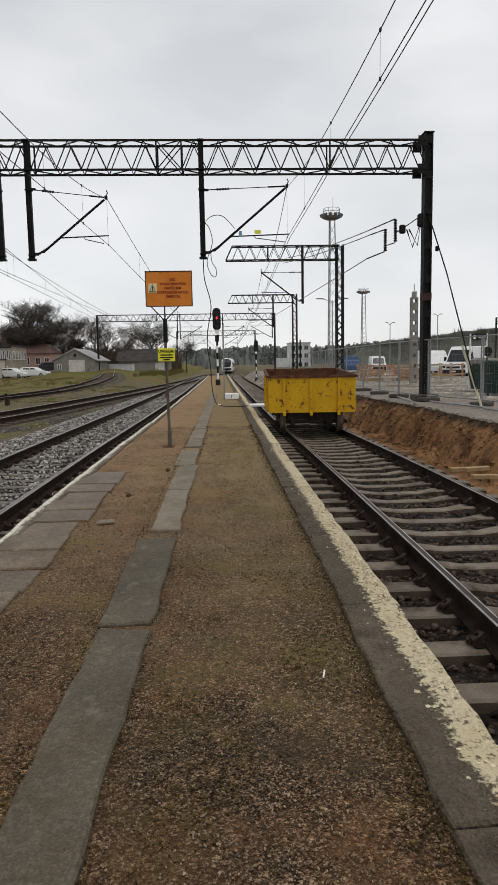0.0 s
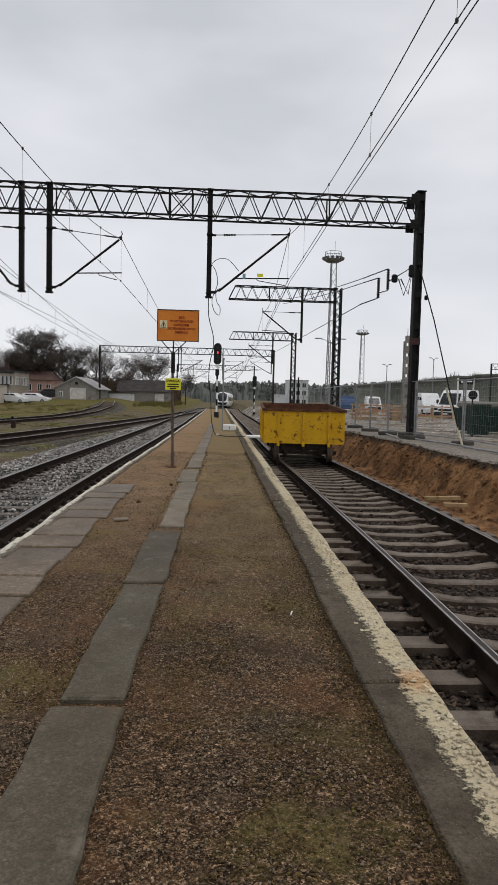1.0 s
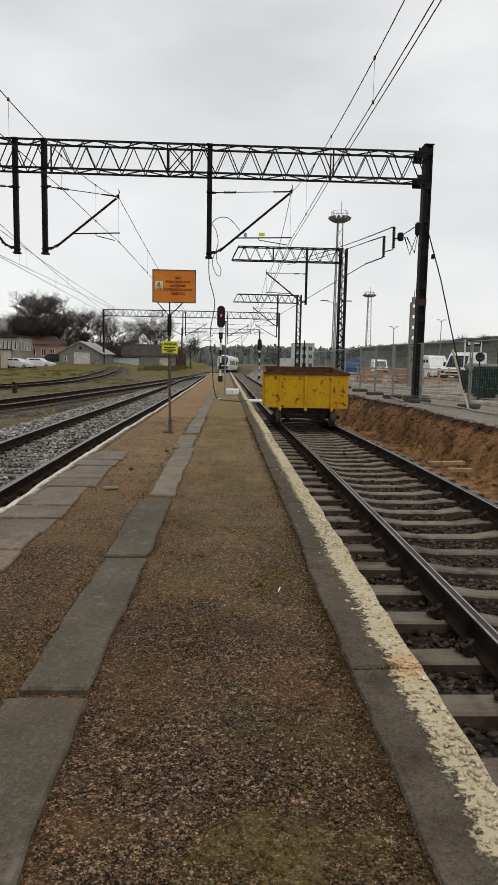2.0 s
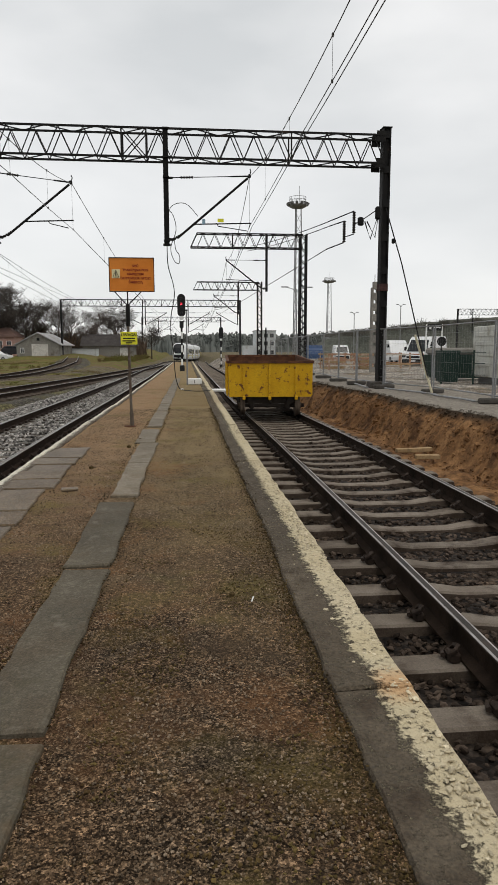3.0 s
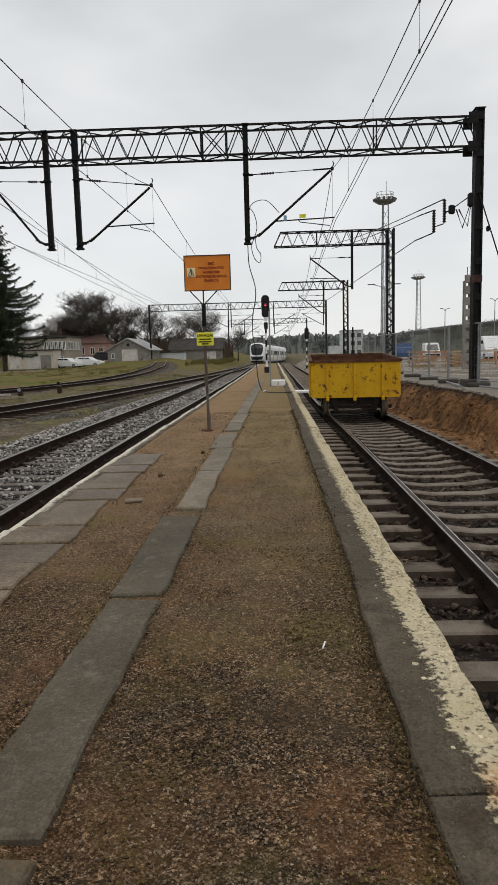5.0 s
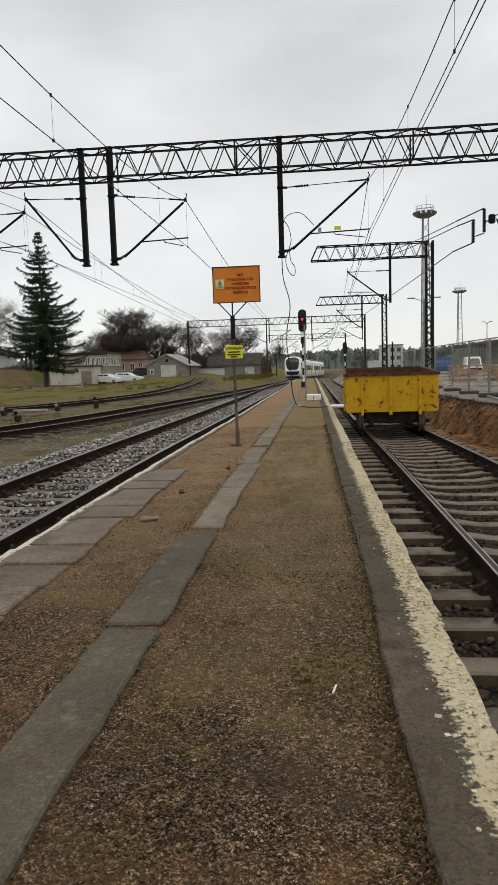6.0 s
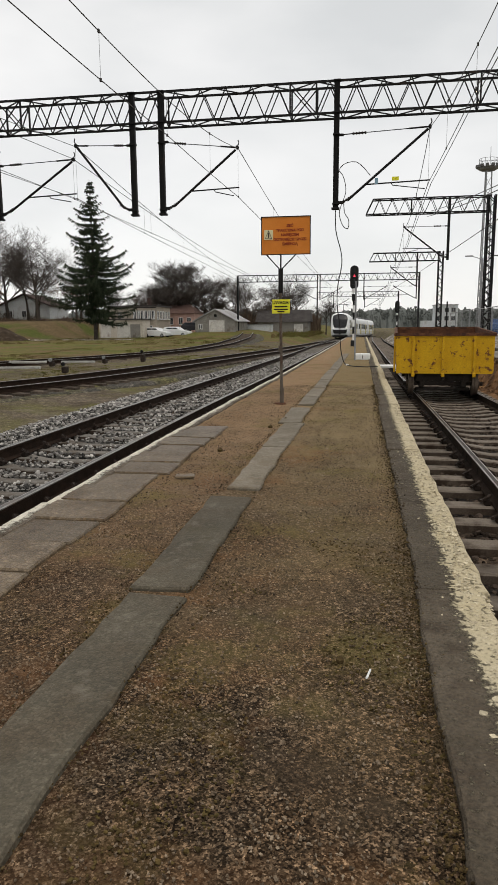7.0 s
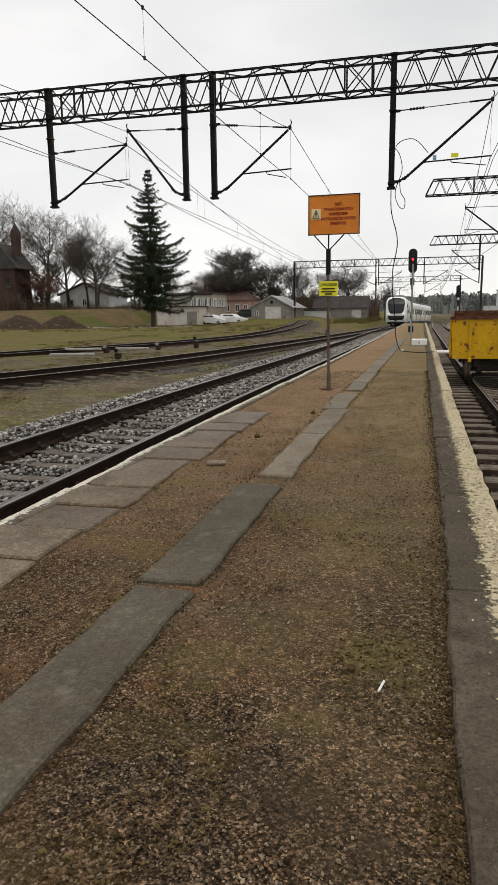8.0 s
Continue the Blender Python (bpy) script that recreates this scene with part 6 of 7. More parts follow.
def spruce(loc, height, radius, seed):
    t = thing("spruce_tree", loc, "tall dark green spruce with drooping ragged branches", "tree")
    rs = random.Random(seed)
    part("trunk", Bm().tube([(0, 0, -0.3), (0.05, 0, height * 0.5), (0, 0, height)], [0.32, 0.18, 0.02], 8), M_BARK, t)
    c = Bm()
    z = 2.8
    while z < height - 0.15:
        f = (z - 2.8) / (height - 2.8)
        env = 0.72 + 0.28 * min(f / 0.24, 1.0) if f < 0.24 else ((1 - f) / 0.76) ** 0.9
        n = 5 + int(5 * (1 - f))
        a0 = rs.random() * 6.28
        for k in range(n):
            a = a0 + 6.283 * k / n + rs.uniform(-0.3, 0.3)
            L = (radius * env + 0.15) * rs.choice((0.4, 0.6, 0.8, 0.95, 1.05, 1.2)) * (0.98 + 0.9 * noise.noise((math.cos(a) * 1.4, math.sin(a) * 1.4, z * 0.45)))
            droop = rs.uniform(0.2, 0.42) * (1.1 - 0.8 * f)
            m = max(3, int(L / 0.24))
            for i in range(m):
                s = (i + 0.7) / m
                px, py = math.cos(a) * L * s, math.sin(a) * L * s
                pz = z - droop * L * s + 0.3 * L * s * s * s
                for q in (-1, 0, 1):
                    ln = ((0.28 + 0.42 * (1 - s)) * rs.uniform(0.6, 1.3) + 0.08) * (0.5 + 0.5 * env)
                    bx = a + q * rs.uniform(0.5, 1.2)
                    ex, ey, ez = px + math.cos(bx) * ln, py + math.sin(bx) * ln, pz - rs.uniform(0.3, 1.5) * ln
                    w = 0.09 + 0.06 * rs.random()
                    c.add([(px, py, pz + 0.06), (px - math.sin(bx) * w, py + math.cos(bx) * w, pz - 0.1), (px + math.sin(bx) * w, py - math.cos(bx) * w, pz - 0.12), (ex, ey, ez)],
                          [(0, 1, 3), (0, 3, 2), (1, 2, 3)])
        z += 0.36 + 0.4 * rs.random()
    part("crown", c, M_SPRUCE, t, "dark needle sprays")
    return t


def brush(name, spots, label, material, seed, blades=46):
    """Leafless scrub: fans of thin crooked stems; spots are x, y, z, height, spread."""
    rs = random.Random(seed)
    b = Bm()
    for x, y, z, h, w in spots:
        for _ in range(blades):
            a, f = rs.uniform(0, 6.283), rs.uniform(0.2, 1.0)
            px, py = x + rs.uniform(-0.4, 0.4) * w, y + rs.uniform(-0.4, 0.4) * w
            r = w * 0.6 * f
            top = (px + math.cos(a) * r, py + math.sin(a) * r, z + h * rs.uniform(0.55, 1.0) * (1.15 - 0.4 * f))
            mid = (px + math.cos(a) * r * 0.35 + rs.uniform(-0.1, 0.1) * w, py + math.sin(a) * r * 0.35, z + h * 0.45)
            t = 0.007 * h + 0.008
            b.add([(px - t, py, z), (px + t, py, z), (mid[0] - t, mid[1], mid[2]), (mid[0] + t, mid[1], mid[2]), top, (px, py + t, z), (mid[0], mid[1] + t, mid[2])],
                  [(0, 1, 3, 2), (2, 3, 4), (1, 5, 6, 3), (3, 6, 4), (5, 0, 2, 6), (6, 2, 4)])
    return tagged(new(name, mesh_of(name, b.v, b.f, material)), label, "scrub", kind="stuff")


def far_wood(name, spots, label, material, seed):
    """Far trees: ragged crowns of small clumps, conifers and leafless ones mixed."""
    rs = np.random.RandomState(seed)
    P, S = [], []
    for x, y, z, h in spots:
        con = rs.rand() < 0.45
        for _ in range(30):
            f = rs.rand()
            r = h * (0.17 * (1 - f) + 0.01 if con else 0.26 * math.sqrt(max(0.02, 1 - (f * 1.7 - 0.75) ** 2)))
            a, q = rs.uniform(0, 6.283), math.sqrt(rs.rand())
            P.append((x + r * q * math.cos(a), y + r * q * math.sin(a), z + h * (0.1 + 0.88 * f)))
            S.append(h * rs.uniform(0.04, 0.095))
    return stones(name, P, S, material, seed + 1, label, "woods", flat=1.2, angular=True)


def build_trees():
    lab = "bare deciduous tree with a fine spreading crown"
    a = bare_tree((-53.2, 112, 2.3), 16.6, 3, (12, 9, 6, 4), lab, M_DTWIG)
    b = bare_tree((-30.5, 119, 0.4), 12.9, 8, (16, 10, 7, 6), "dark bare tree with a dense rounded crown behind the houses", M_DTWIG, 4, 1.25)
    c = bare_tree((-64.0, 122, 2.3), 17.0, 21, (11, 8, 6, 4), lab, M_TWIG, 4, 1.1)
    again(a, (-58.0, 118, 2.3), 100, 0.85)
    again(c, (-71.0, 126, 2.3), 200, 1.35)
    again(c, (-78.0, 118, 2.3), 75, 1.35)
    again(a, (-66.0, 116, 2.3), 30, 0.8)
    again(a, (-61.0, 128, 2.3), 250, 0.75)
    again(a, (-51.0, 125, 2.3), 170, 0.8)
    again(b, (-26.0, 121, 0.4), 120, 0.8)
    again(b, (-34.5, 122, 0.4), 40, 0.72)
    again(a, (-12.0, 128, 0.3), 210, 0.66)
    again(c, (-17.5, 133, 0.3), 20, 0.42)
    again(a, (-20.0, 132, 0.8), 60, 0.62)
    again(c, (-23.5, 136, 0.8), 160, 0.7)
    again(c, (-16.5, 138, 0.8), 10, 0.62)
    again(a, (-14.0, 150, 0.8), 300, 0.6)
    again(c, (-42.0, 140, 1.0), 20, 0.62)
    again(a, (-46.0, 132, 1.0), 80, 0.6)
    again(c, (-38.0, 145, 1.0), 220, 0.6)
    again(a, (-6.5, 160, -0.5), 130, 0.55)
    s = bare_tree((-69.5, 104, 1.8), 8.0, 51, (8, 7, 6, 3), "small reddish-brown bare tree before the brick building", M_RTWIG, 4, 1.3)
    for i in range(24):
        if 14 < i < 23:
            continue
        again(s, (-88 + 1.75 * i + 1.2 * math.sin(i * 2.4), 103 + 3.5 * math.sin(i * 1.7) + (12 if i > 10 else 0), 1.9), 47 * i, 0.6 + 0.5 * abs(math.sin(i * 1.3)), "small reddish-brown bare tree on the dry bank")
    g = bare_tree((-40.0, 128, 0.8), 7.0, 52, (7, 6, 5, 3), "small grey bare tree in the thicket", M_TWIG, 4, 1.3)
    for i in range(16):
        again(g, (-44 + 1.9 * i + 1.2 * math.sin(i * 2.4), 132 + 6 * math.sin(i * 1.7), 0.3), 61 * i, (0.7 if i < 9 else 0.4) + 0.4 * abs(math.sin(i * 1.9)))
    spruce((-32.3, 85, -0.2), 19.4, 4.5, 4)
    rs = random.Random(2)
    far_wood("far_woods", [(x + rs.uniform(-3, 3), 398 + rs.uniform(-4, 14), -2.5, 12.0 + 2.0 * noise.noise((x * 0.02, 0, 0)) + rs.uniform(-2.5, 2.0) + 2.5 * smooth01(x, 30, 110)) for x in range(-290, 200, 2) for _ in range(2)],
             "distant woods along the horizon, painted grey-green for haze", M_FOREST, 31)
    xs = list(range(-300, 230))
    vs, fs = [], []
    for i, x in enumerate(xs):
        h = 12.0 + 2.0 * noise.noise((x * 0.02, 0, 0)) + 0.9 * noise.noise((x * 0.17, 3.0, 0)) + rs.uniform(-0.7, 0.9) + 2.5 * smooth01(x, 30, 110)
        for y, f in ((392, 0.0), (398, 0.45), (406, 0.8), (416, 1.0), (440, 0.0)):
            vs.append((x, y + rs.uniform(-2, 2), -3 + (h + 1) * f + rs.uniform(-0.5, 0.5)))
        if i:
            fs += [((i - 1) * 5 + j, i * 5 + j, i * 5 + j + 1, (i - 1) * 5 + j + 1) for j in range(4)]
    tagged(new("backdrop", mesh_of("backdrop", vs, fs, M_FOREST)), "distant wooded ridge, haze painted in as grey-green", "ridge", kind="structure")
    brush("scrub", [(rs.uniform(-100, -62), rs.uniform(104, 128), 2.0, rs.uniform(2.0, 5.0), rs.uniform(2.0, 4.0)) for _ in range(90)] + [(rs.uniform(-64, -42), rs.uniform(104, 124), 2.0, rs.uniform(0.6, 1.8), rs.uniform(1.0, 2.5)) for _ in range(60)] + [(rs.uniform(-45, -8), rs.uniform(126, 150), 0.4, rs.uniform(3.0, 6.0), rs.uniform(2.5, 4.5)) for _ in range(130)]
          + [(rs.uniform(-80, -64), rs.uniform(98, 106), 1.6, rs.uniform(3.5, 7.5), rs.uniform(2.5, 4.0)) for _ in range(34)], "brown leafless scrub and saplings behind the buildings", M_HEDGE, 41, 50)
    brush("dry_grass", [(rs.uniform(-11, -6.4), rs.uniform(96, 150), -0.25, rs.uniform(0.5, 1.2), rs.uniform(0.8, 1.6)) for _ in range(160)] + [(rs.uniform(-48, -12), rs.uniform(62, 96), -0.25, rs.uniform(0.15, 0.4), rs.uniform(0.5, 1.2)) for _ in range(320)],
          "rough dry grass tufts along the tracks", M_GRASS, 43, 26)
    spots = []
    while len(spots) < 700:
        x, y = rs.uniform(-20, -6.2), rs.uniform(14, 62)
        if min(abs(x - f(y)) for f in (TRACK_B, TRACK_C, TRACK_D)) > 1.5 and noise.noise((x * 0.5, y * 0.12, 2.0)) > 0.0:
            spots.append((x, y, ground_height(x, y) - 0.02, rs.uniform(0.03, 0.12), rs.uniform(0.25, 0.7)))
    brush("track_grass", spots, "low ragged grass and moss between the tracks", M_GRASS, 44, 22)
    brush("embankment_scrub", [(32 + 132 * t + rs.uniform(-3, 3), 183 - 48 * t + rs.uniform(-8, 4), 3.9 + 13 * min(t, 0.3), rs.uniform(0.5, 1.9) * (2.0 if i % 17 == 0 else 1.0), rs.uniform(1.5, 4.0)) for i, t in [(i, 0.06 + 0.4 * i / 260) for i in range(261)]], "grey-green leafless scrub on the embankment", M_EMBSCRUB, 47)


def embankment():
    vs, fs = [], []
    rs = random.Random(6)
    n = 60
    for i in range(n + 1):
        t = i / n
        x, y = 32 + 132 * t, 183 - 48 * t
        h = min(1.0, 0.15 + t * 9) * 5.6 + 13 * min(t, 0.3) + 0.6 * noise.noise((t * 9, 0, 0)) + 0.8 * t
        for j, (o, f) in enumerate(((-9, 0), (-5, 0.55), (-2, 0.95), (0, 1.0), (6, 1.0), (20, 0.0))):
            vs.append((x + o * 0.35 + rs.uniform(-0.4, 0.4), y + o, -0.6 + h * f + rs.uniform(-0.25, 0.25) * (0 < j < 5)))
    for i in range(n):
        for j in range(5):
            k = i * 6 + j
            fs.append((k, k + 6, k + 7, k + 1))
    m = mat("embankment_scrub", (0.075, 0.08, 0.066), (0.105, 0.108, 0.09), 0.25, 0.95, 0, 0.9, 1.5, where="World", grain=0.4)
    tagged(new("embankment", mesh_of("embankment", vs, fs, m, None, True)), "dark overgrown railway embankment beyond the yard", "embankment", kind="structure")


# ---- buildings on the far side of the tracks ----
M_BEIGE = mat("beige_render", (0.33, 0.285, 0.225), (0.4, 0.35, 0.285), 0.5, 0.9, 0, 0.1, 8, (0.25, 0.22, 0.19), 0.7, (0.5, 0.7))
M_GARAGE = mat("whitewashed_render", (0.48, 0.43, 0.36), (0.56, 0.51, 0.44), 0.5, 0.9, 0, 0.1, 8, (0.32, 0.27, 0.22), 0.9, (0.5, 0.7))
M_PINK = mat("pink_render", (0.42, 0.27, 0.22), (0.48, 0.32, 0.27), 0.6, 0.9, 0, 0.1, 8, (0.3, 0.2, 0.17), 0.8)
M_TILE = mat("brown_roof", (0.085, 0.052, 0.043), (0.12, 0.075, 0.062), 1.0, 0.85, 0, 0.3, 12)
M_FELT = mat("roofing_felt", (0.045, 0.04, 0.038), (0.07, 0.063, 0.06), 0.8, 0.9, 0, 0.2, 9)
M_SHEET = mat("grey_sheet_roof", (0.27, 0.27, 0.27), (0.34, 0.34, 0.335), 0.6, 0.6, 0.1, 0.2, 6, (0.2, 0.15, 0.12), 0.8)
M_GREYW = mat("grey_wall", (0.2, 0.19, 0.17), (0.26, 0.245, 0.22), 0.7, 0.9, 0, 0.2, 8, (0.14, 0.12, 0.1), 0.8)
M_BRICK = mat("dark_brick", (0.05, 0.033, 0.029), (0.075, 0.047, 0.04), 0.8, 0.9, 0, 0.2, 9, (0.07, 0.05, 0.045), 0.5)
M_WALLW = mat("pale_wall", (0.5, 0.52, 0.53), (0.58, 0.6, 0.6), 0.5, 0.9, 0, 0.1, 8, (0.4, 0.4, 0.38), 0.7)
M_DOORW = mat("pale_door", (0.5, 0.48, 0.44), (0.58, 0.56, 0.52), 1.0, 0.8, 0, 0.1, 8, (0.32, 0.28, 0.24), 1.4)


def window(parent, x, y, z, w, h, axis="y", frame_mat=None):
    """A window set in a wall: frame, sill and dark pane. axis: the way that it faces, 'y' the camera's side, 'x' the right."""
    o = new("window")
    o.parent = parent
    fr, pn, sl = Bm(), Bm(), Bm()
    d = 0.06

    def put(bm, cx, cz, sw, sh, dep, off):
        if axis == "y":
            bm.box((x + cx, y - off, z + cz), (sw, dep, sh))
        else:
            bm.box((x + off, y + cx, z + cz), (dep, sw, sh))

    for cx, cz, sw, sh in ((0, h / 2, w, d), (0, -h / 2, w, d), (-w / 2, 0, d, h), (w / 2, 0, d, h), (0, 0, d, h)):
        put(fr, cx, cz, sw, sh, 0.08, 0.03)
    put(pn, 0, 0, w, h, 0.03, 0.02)
    put(sl, 0, -h / 2 - 0.06, w + 0.2, 0.06, 0.2, 0.08)
    part("frame", fr, frame_mat or M_WHITE, o)
    part("pane", pn, M_GLASS, o)
    part("sill", sl, M_CONC, o)
    return o


def garage_block():
    g = thing("garage_block", (-33.6, 98.0, -0.3), "low flat-roofed beige garage block with stained walls", "garage")
    part("wall", Bm().box((0, 1.8, 1.35), (6.6, 3.6, 2.7)), M_GARAGE, g)
    part("roof", Bm().box((0, 1.8, 2.78), (7.0, 3.95, 0.18)), M_FELT, g)
    for x in (-2.3, 0.4, 2.2):
        part("garage_door", Bm().box((x, -0.02, 1.05), (1.5 if x != 0.4 else 2.0, 0.08, 2.0)), M_DOORW if x != 2.2 else M_GREYW, g)
    b = thing("office_building", (-33.2, 102.2, -0.3), "two-storey flat-roofed beige building with a row of windows", "building")
    part("wall", Bm().box((0, 4, 2.35), (7.4, 8, 4.7)), M_BEIGE, b)
    part("roof", Bm().box((0, 4, 4.78), (7.9, 8.6, 0.2)), M_FELT, b)
    part("cornice", Bm().box((0, -0.05, 4.55), (7.5, 0.12, 0.16)), M_FELT, b)
    part("chimney", Bm().box((1.2, 5, 5.5), (0.5, 0.5, 1.4)), M_BRICK, b)
    for k in range(6):
        window(b, 0.4 + k * 0.58, 0.0, 3.45, 0.42, 1.2)
        if k < 4:
            window(b, 1.0 + k * 0.62, 0.0, 1.2, 0.42, 1.3)
    for k in range(5):
        window(b, 3.7, 1.0 + k * 1.5, 3.4, 0.9, 1.2, "x")
    window(b, -2.0, 0.0, 3.4, 0.5, 1.0)
    return b


def pink_house():
    h = thing("house", (-29.6, 113.0, 0.2), "pink rendered house with a dull brown roof behind bare trees", "house")
    part("wall", Bm().box((0, 4, 1.7), (6.5, 7, 3.4)), M_PINK, h)
    r = Bm().add([(-3.6, 0.1, 3.35), (3.6, 0.1, 3.35), (3.6, 7.9, 3.35), (-3.6, 7.9, 3.35), (-1.8, 4, 4.9), (1.8, 4, 4.9)], [(0, 1, 5, 4), (1, 2, 5), (2, 3, 4, 5), (3, 0, 4), (3, 2, 1, 0)])
    part("roof", r, M_TILE, h)
    for x in (-2.2, -0.7, 1.0, 2.4):
        window(h, x, 0.5, 2.1, 0.7, 1.1)
    part("porch", Bm().box((2.2, 0.1, 1.0), (1.4, 1.0, 2.0)), M_PINK, h)
    w = thing("house", (-66.0, 132.0, 2.4), "pale blue-white gabled house seen through bare trees", "house")
    part("wall", Bm().prism([(-5.5, 0), (5.5, 0), (5.5, 3.2), (0, 5.4), (-5.5, 3.2)], "y", 0, 9), M_WALLW, w)
    rf = Bm()
    for s in (-1, 1):
        rf.add([(0, -0.4, 5.55), (s * 6.0, -0.4, 3.1), (s * 6.0, 9.4, 3.1), (0, 9.4, 5.55), (0, -0.4, 5.75), (s * 6.0, -0.4, 3.3), (s * 6.0, 9.4, 3.3), (0, 9.4, 5.75)],
               [(0, 1, 2, 3), (7, 6, 5, 4), (0, 4, 5, 1), (1, 5, 6, 2), (2, 6, 7, 3)])
    part("roof", rf, M_BRICK, w)
    for x in (-3.0, 0.0, 2.8):
        window(w, x, 0.0, 1.7, 0.9, 1.3)


def gable_shed():
    s = thing("shed", (-20.4, 102.0, 0.45), "grey gabled shed with a wide pale door", "shed")
    part("wall", Bm().prism([(-3.0, 0), (3.0, 0), (3.0, 1.75), (0, 3.35), (-3.0, 1.75)], "y", 0, 12), M_GREYW, s)
    rf = Bm()
    for q in (-1, 1):
        rf.add([(0, -0.3, 3.4), (q * 3.4, -0.3, 1.6), (q * 3.4, 12.3, 1.6), (0, 12.3, 3.4), (0, -0.3, 3.52), (q * 3.4, -0.3, 1.72), (q * 3.4, 12.3, 1.72), (0, 12.3, 3.52)],
               [(0, 1, 2, 3), (7, 6, 5, 4), (0, 4, 5, 1), (1, 5, 6, 2), (2, 6, 7, 3)])
    part("roof", rf, M_SHEET, s, "grey sheet-metal roof")
    part("door", Bm().box((0.3, -0.03, 0.95), (2.3, 0.08, 1.75)), M_DOORW, s, "pale sliding door")
    part("vent", Bm().box((0.1, -0.03, 2.5), (0.4, 0.08, 0.4)), M_BLACK, s)
    window(s, -2.2, 0.0, 0.9, 0.5, 0.7)
    d = thing("barn", (-12.5, 123.0, 0.3), "low dark barn with a sagging roof among the trees", "barn")
    part("wall", Bm().box((0, 3, 0.9), (9, 6, 2.0)), M_GREYW, d)
    rf = Bm().prism([(-0.4, 1.8), (6.4, 1.8), (3.0, 3.9)], "x", -4.9, 4.9)
    part("roof", rf, M_FELT, d)
    part("door", Bm().box((2.8, -0.03, 0.7), (1.6, 0.08, 1.4)), M_DOORW, d)
    lo = thing("lean_to", (-15.8, 114.0, 0.4), "low pale lean-to beside the sheds", "lean-to")
    part("wall", Bm().box((0, 2, 0.6), (4.4, 4, 1.3)), M_WALLW, lo)
    part("roof", Bm().box((0, 2, 1.32), (4.8, 4.4, 0.14)), M_FELT, lo)


def church():
    c = thing("brick_building", (-73.7, 110.0, 2.5), "tall dark brick building with a steep roof and turret behind trees", "building")
    part("wall", Bm().box((0.5, 2.5, 3.3), (11, 5, 7.8)), M_BRICK, c)
    part("roof", Bm().prism([(-7.0, 7.1), (7.0, 7.1), (3.2, 11.5), (-3.2, 11.5)], "y", -0.4, 5.4), M_FELT, c)
    t = Bm().box((6.0, 1.2, 11.4), (1.2, 1.2, 4.2)).box((6.0, 1.2, 13.2), (0.95, 0.95, 1.2))
    part("turret", t, M_BRICK, c)
    part("turret_cap", Bm().tube([(6.0, 1.2, 13.7), (6.0, 1.2, 14.3), (6.0, 1.2, 14.9)], [0.55, 0.35, 0.05], 8), M_FELT, c)
    for x in (-4.5, -1.5, 1.5, 4.5):
        window(c, x, 0.0, 4.9, 0.9, 1.6, "y", M_BRICK)
        window(c, x, 0.0, 2.0, 0.9, 1.6, "y", M_BRICK)


# ---- vehicles ----
def wheel_at(parent, x, y, r, w):
    q = new("wheel")
    q.parent = parent
    part("tyre", Bm().tube([(x - w / 2, y, r), (x - w / 2 + 0.03, y, r), (x + w / 2 - 0.03, y, r), (x + w / 2, y, r)], [r * 0.9, r, r, r * 0.9], 16), M_RUBBER, q)
    part("rim", Bm().tube([(x - w / 2 - 0.01, y, r), (x + w / 2 + 0.01, y, r)], r * 0.6, 12), M_GALV, q)


def vehicle(name, loc, rz, label, category, paint, L, W, H, side, glassband, wheels, r=0.33):
    """A road vehicle: side is its outline (along, height); the nose points to -y."""
    v = thing(name, loc, label, category, "parked vehicles", rz=rz)
    n = len(side)
    b = Bm()
    vs = []
    for x, ins in ((-W / 2, 0.05), (-W / 2 + 0.08, 0.0), (W / 2 - 0.08, 0.0), (W / 2, 0.05)):
        for y, z in side:
            tw = 1.0 - 0.12 * max(0.0, (z - 0.95) / max(H - 0.95, 0.1))
            vs.append((x * tw, y * (1 - ins / L), z - (ins if z > H - 0.3 else 0)))
    fs = [tuple(range(n)), tuple(range(4 * n - 1, 3 * n - 1, -1))]
    for k in range(3):
        fs += [(k * n + i, (k + 1) * n + i, (k + 1) * n + (i + 1) % n, k * n + (i + 1) % n) for i in range(n)]
    b.add(vs, fs)
    part("body", b, paint, v)
    for sx in (-1, 1):
        for a, c, z0, z1, lean in glassband:
            tw = 1.0 - 0.12 * max(0.0, ((z0 + z1) / 2 - 0.95) / max(H - 0.95, 0.1))
            x = sx * (W / 2 * tw + 0.004)
            part("side_window", Bm().add([(x, a, z0), (x, c, z0), (x * 0.985, c, z1), (x * 0.985, a + lean, z1)], [(0, 1, 2, 3), (3, 2, 1, 0)]), M_GLASS, v)
    for y in wheels:
        for sx in (-1, 1):
            wheel_at(v, sx * (W / 2 - 0.1), y, r, 0.22)
    return v


M_CARW = mat("white_car_paint", (0.66, 0.67, 0.68), (0.72, 0.73, 0.73), 1, 0.3, 0, 0, 20, (0.5, 0.48, 0.44), 1.2, (0.6, 0.8), grain=0.04)
M_CARG = mat("grey_car_paint", (0.16, 0.17, 0.18), (0.2, 0.21, 0.22), 1, 0.35, 0.2, 0, 20, grain=0.05)
M_CARB = mat("blue_truck_paint", (0.03, 0.06, 0.13), (0.045, 0.08, 0.17), 1, 0.4, 0, 0, 20, grain=0.05)
M_CARD = mat("dark_car_paint", (0.035, 0.035, 0.038), (0.05, 0.05, 0.055), 1, 0.3, 0, 0, 20, grain=0.05)
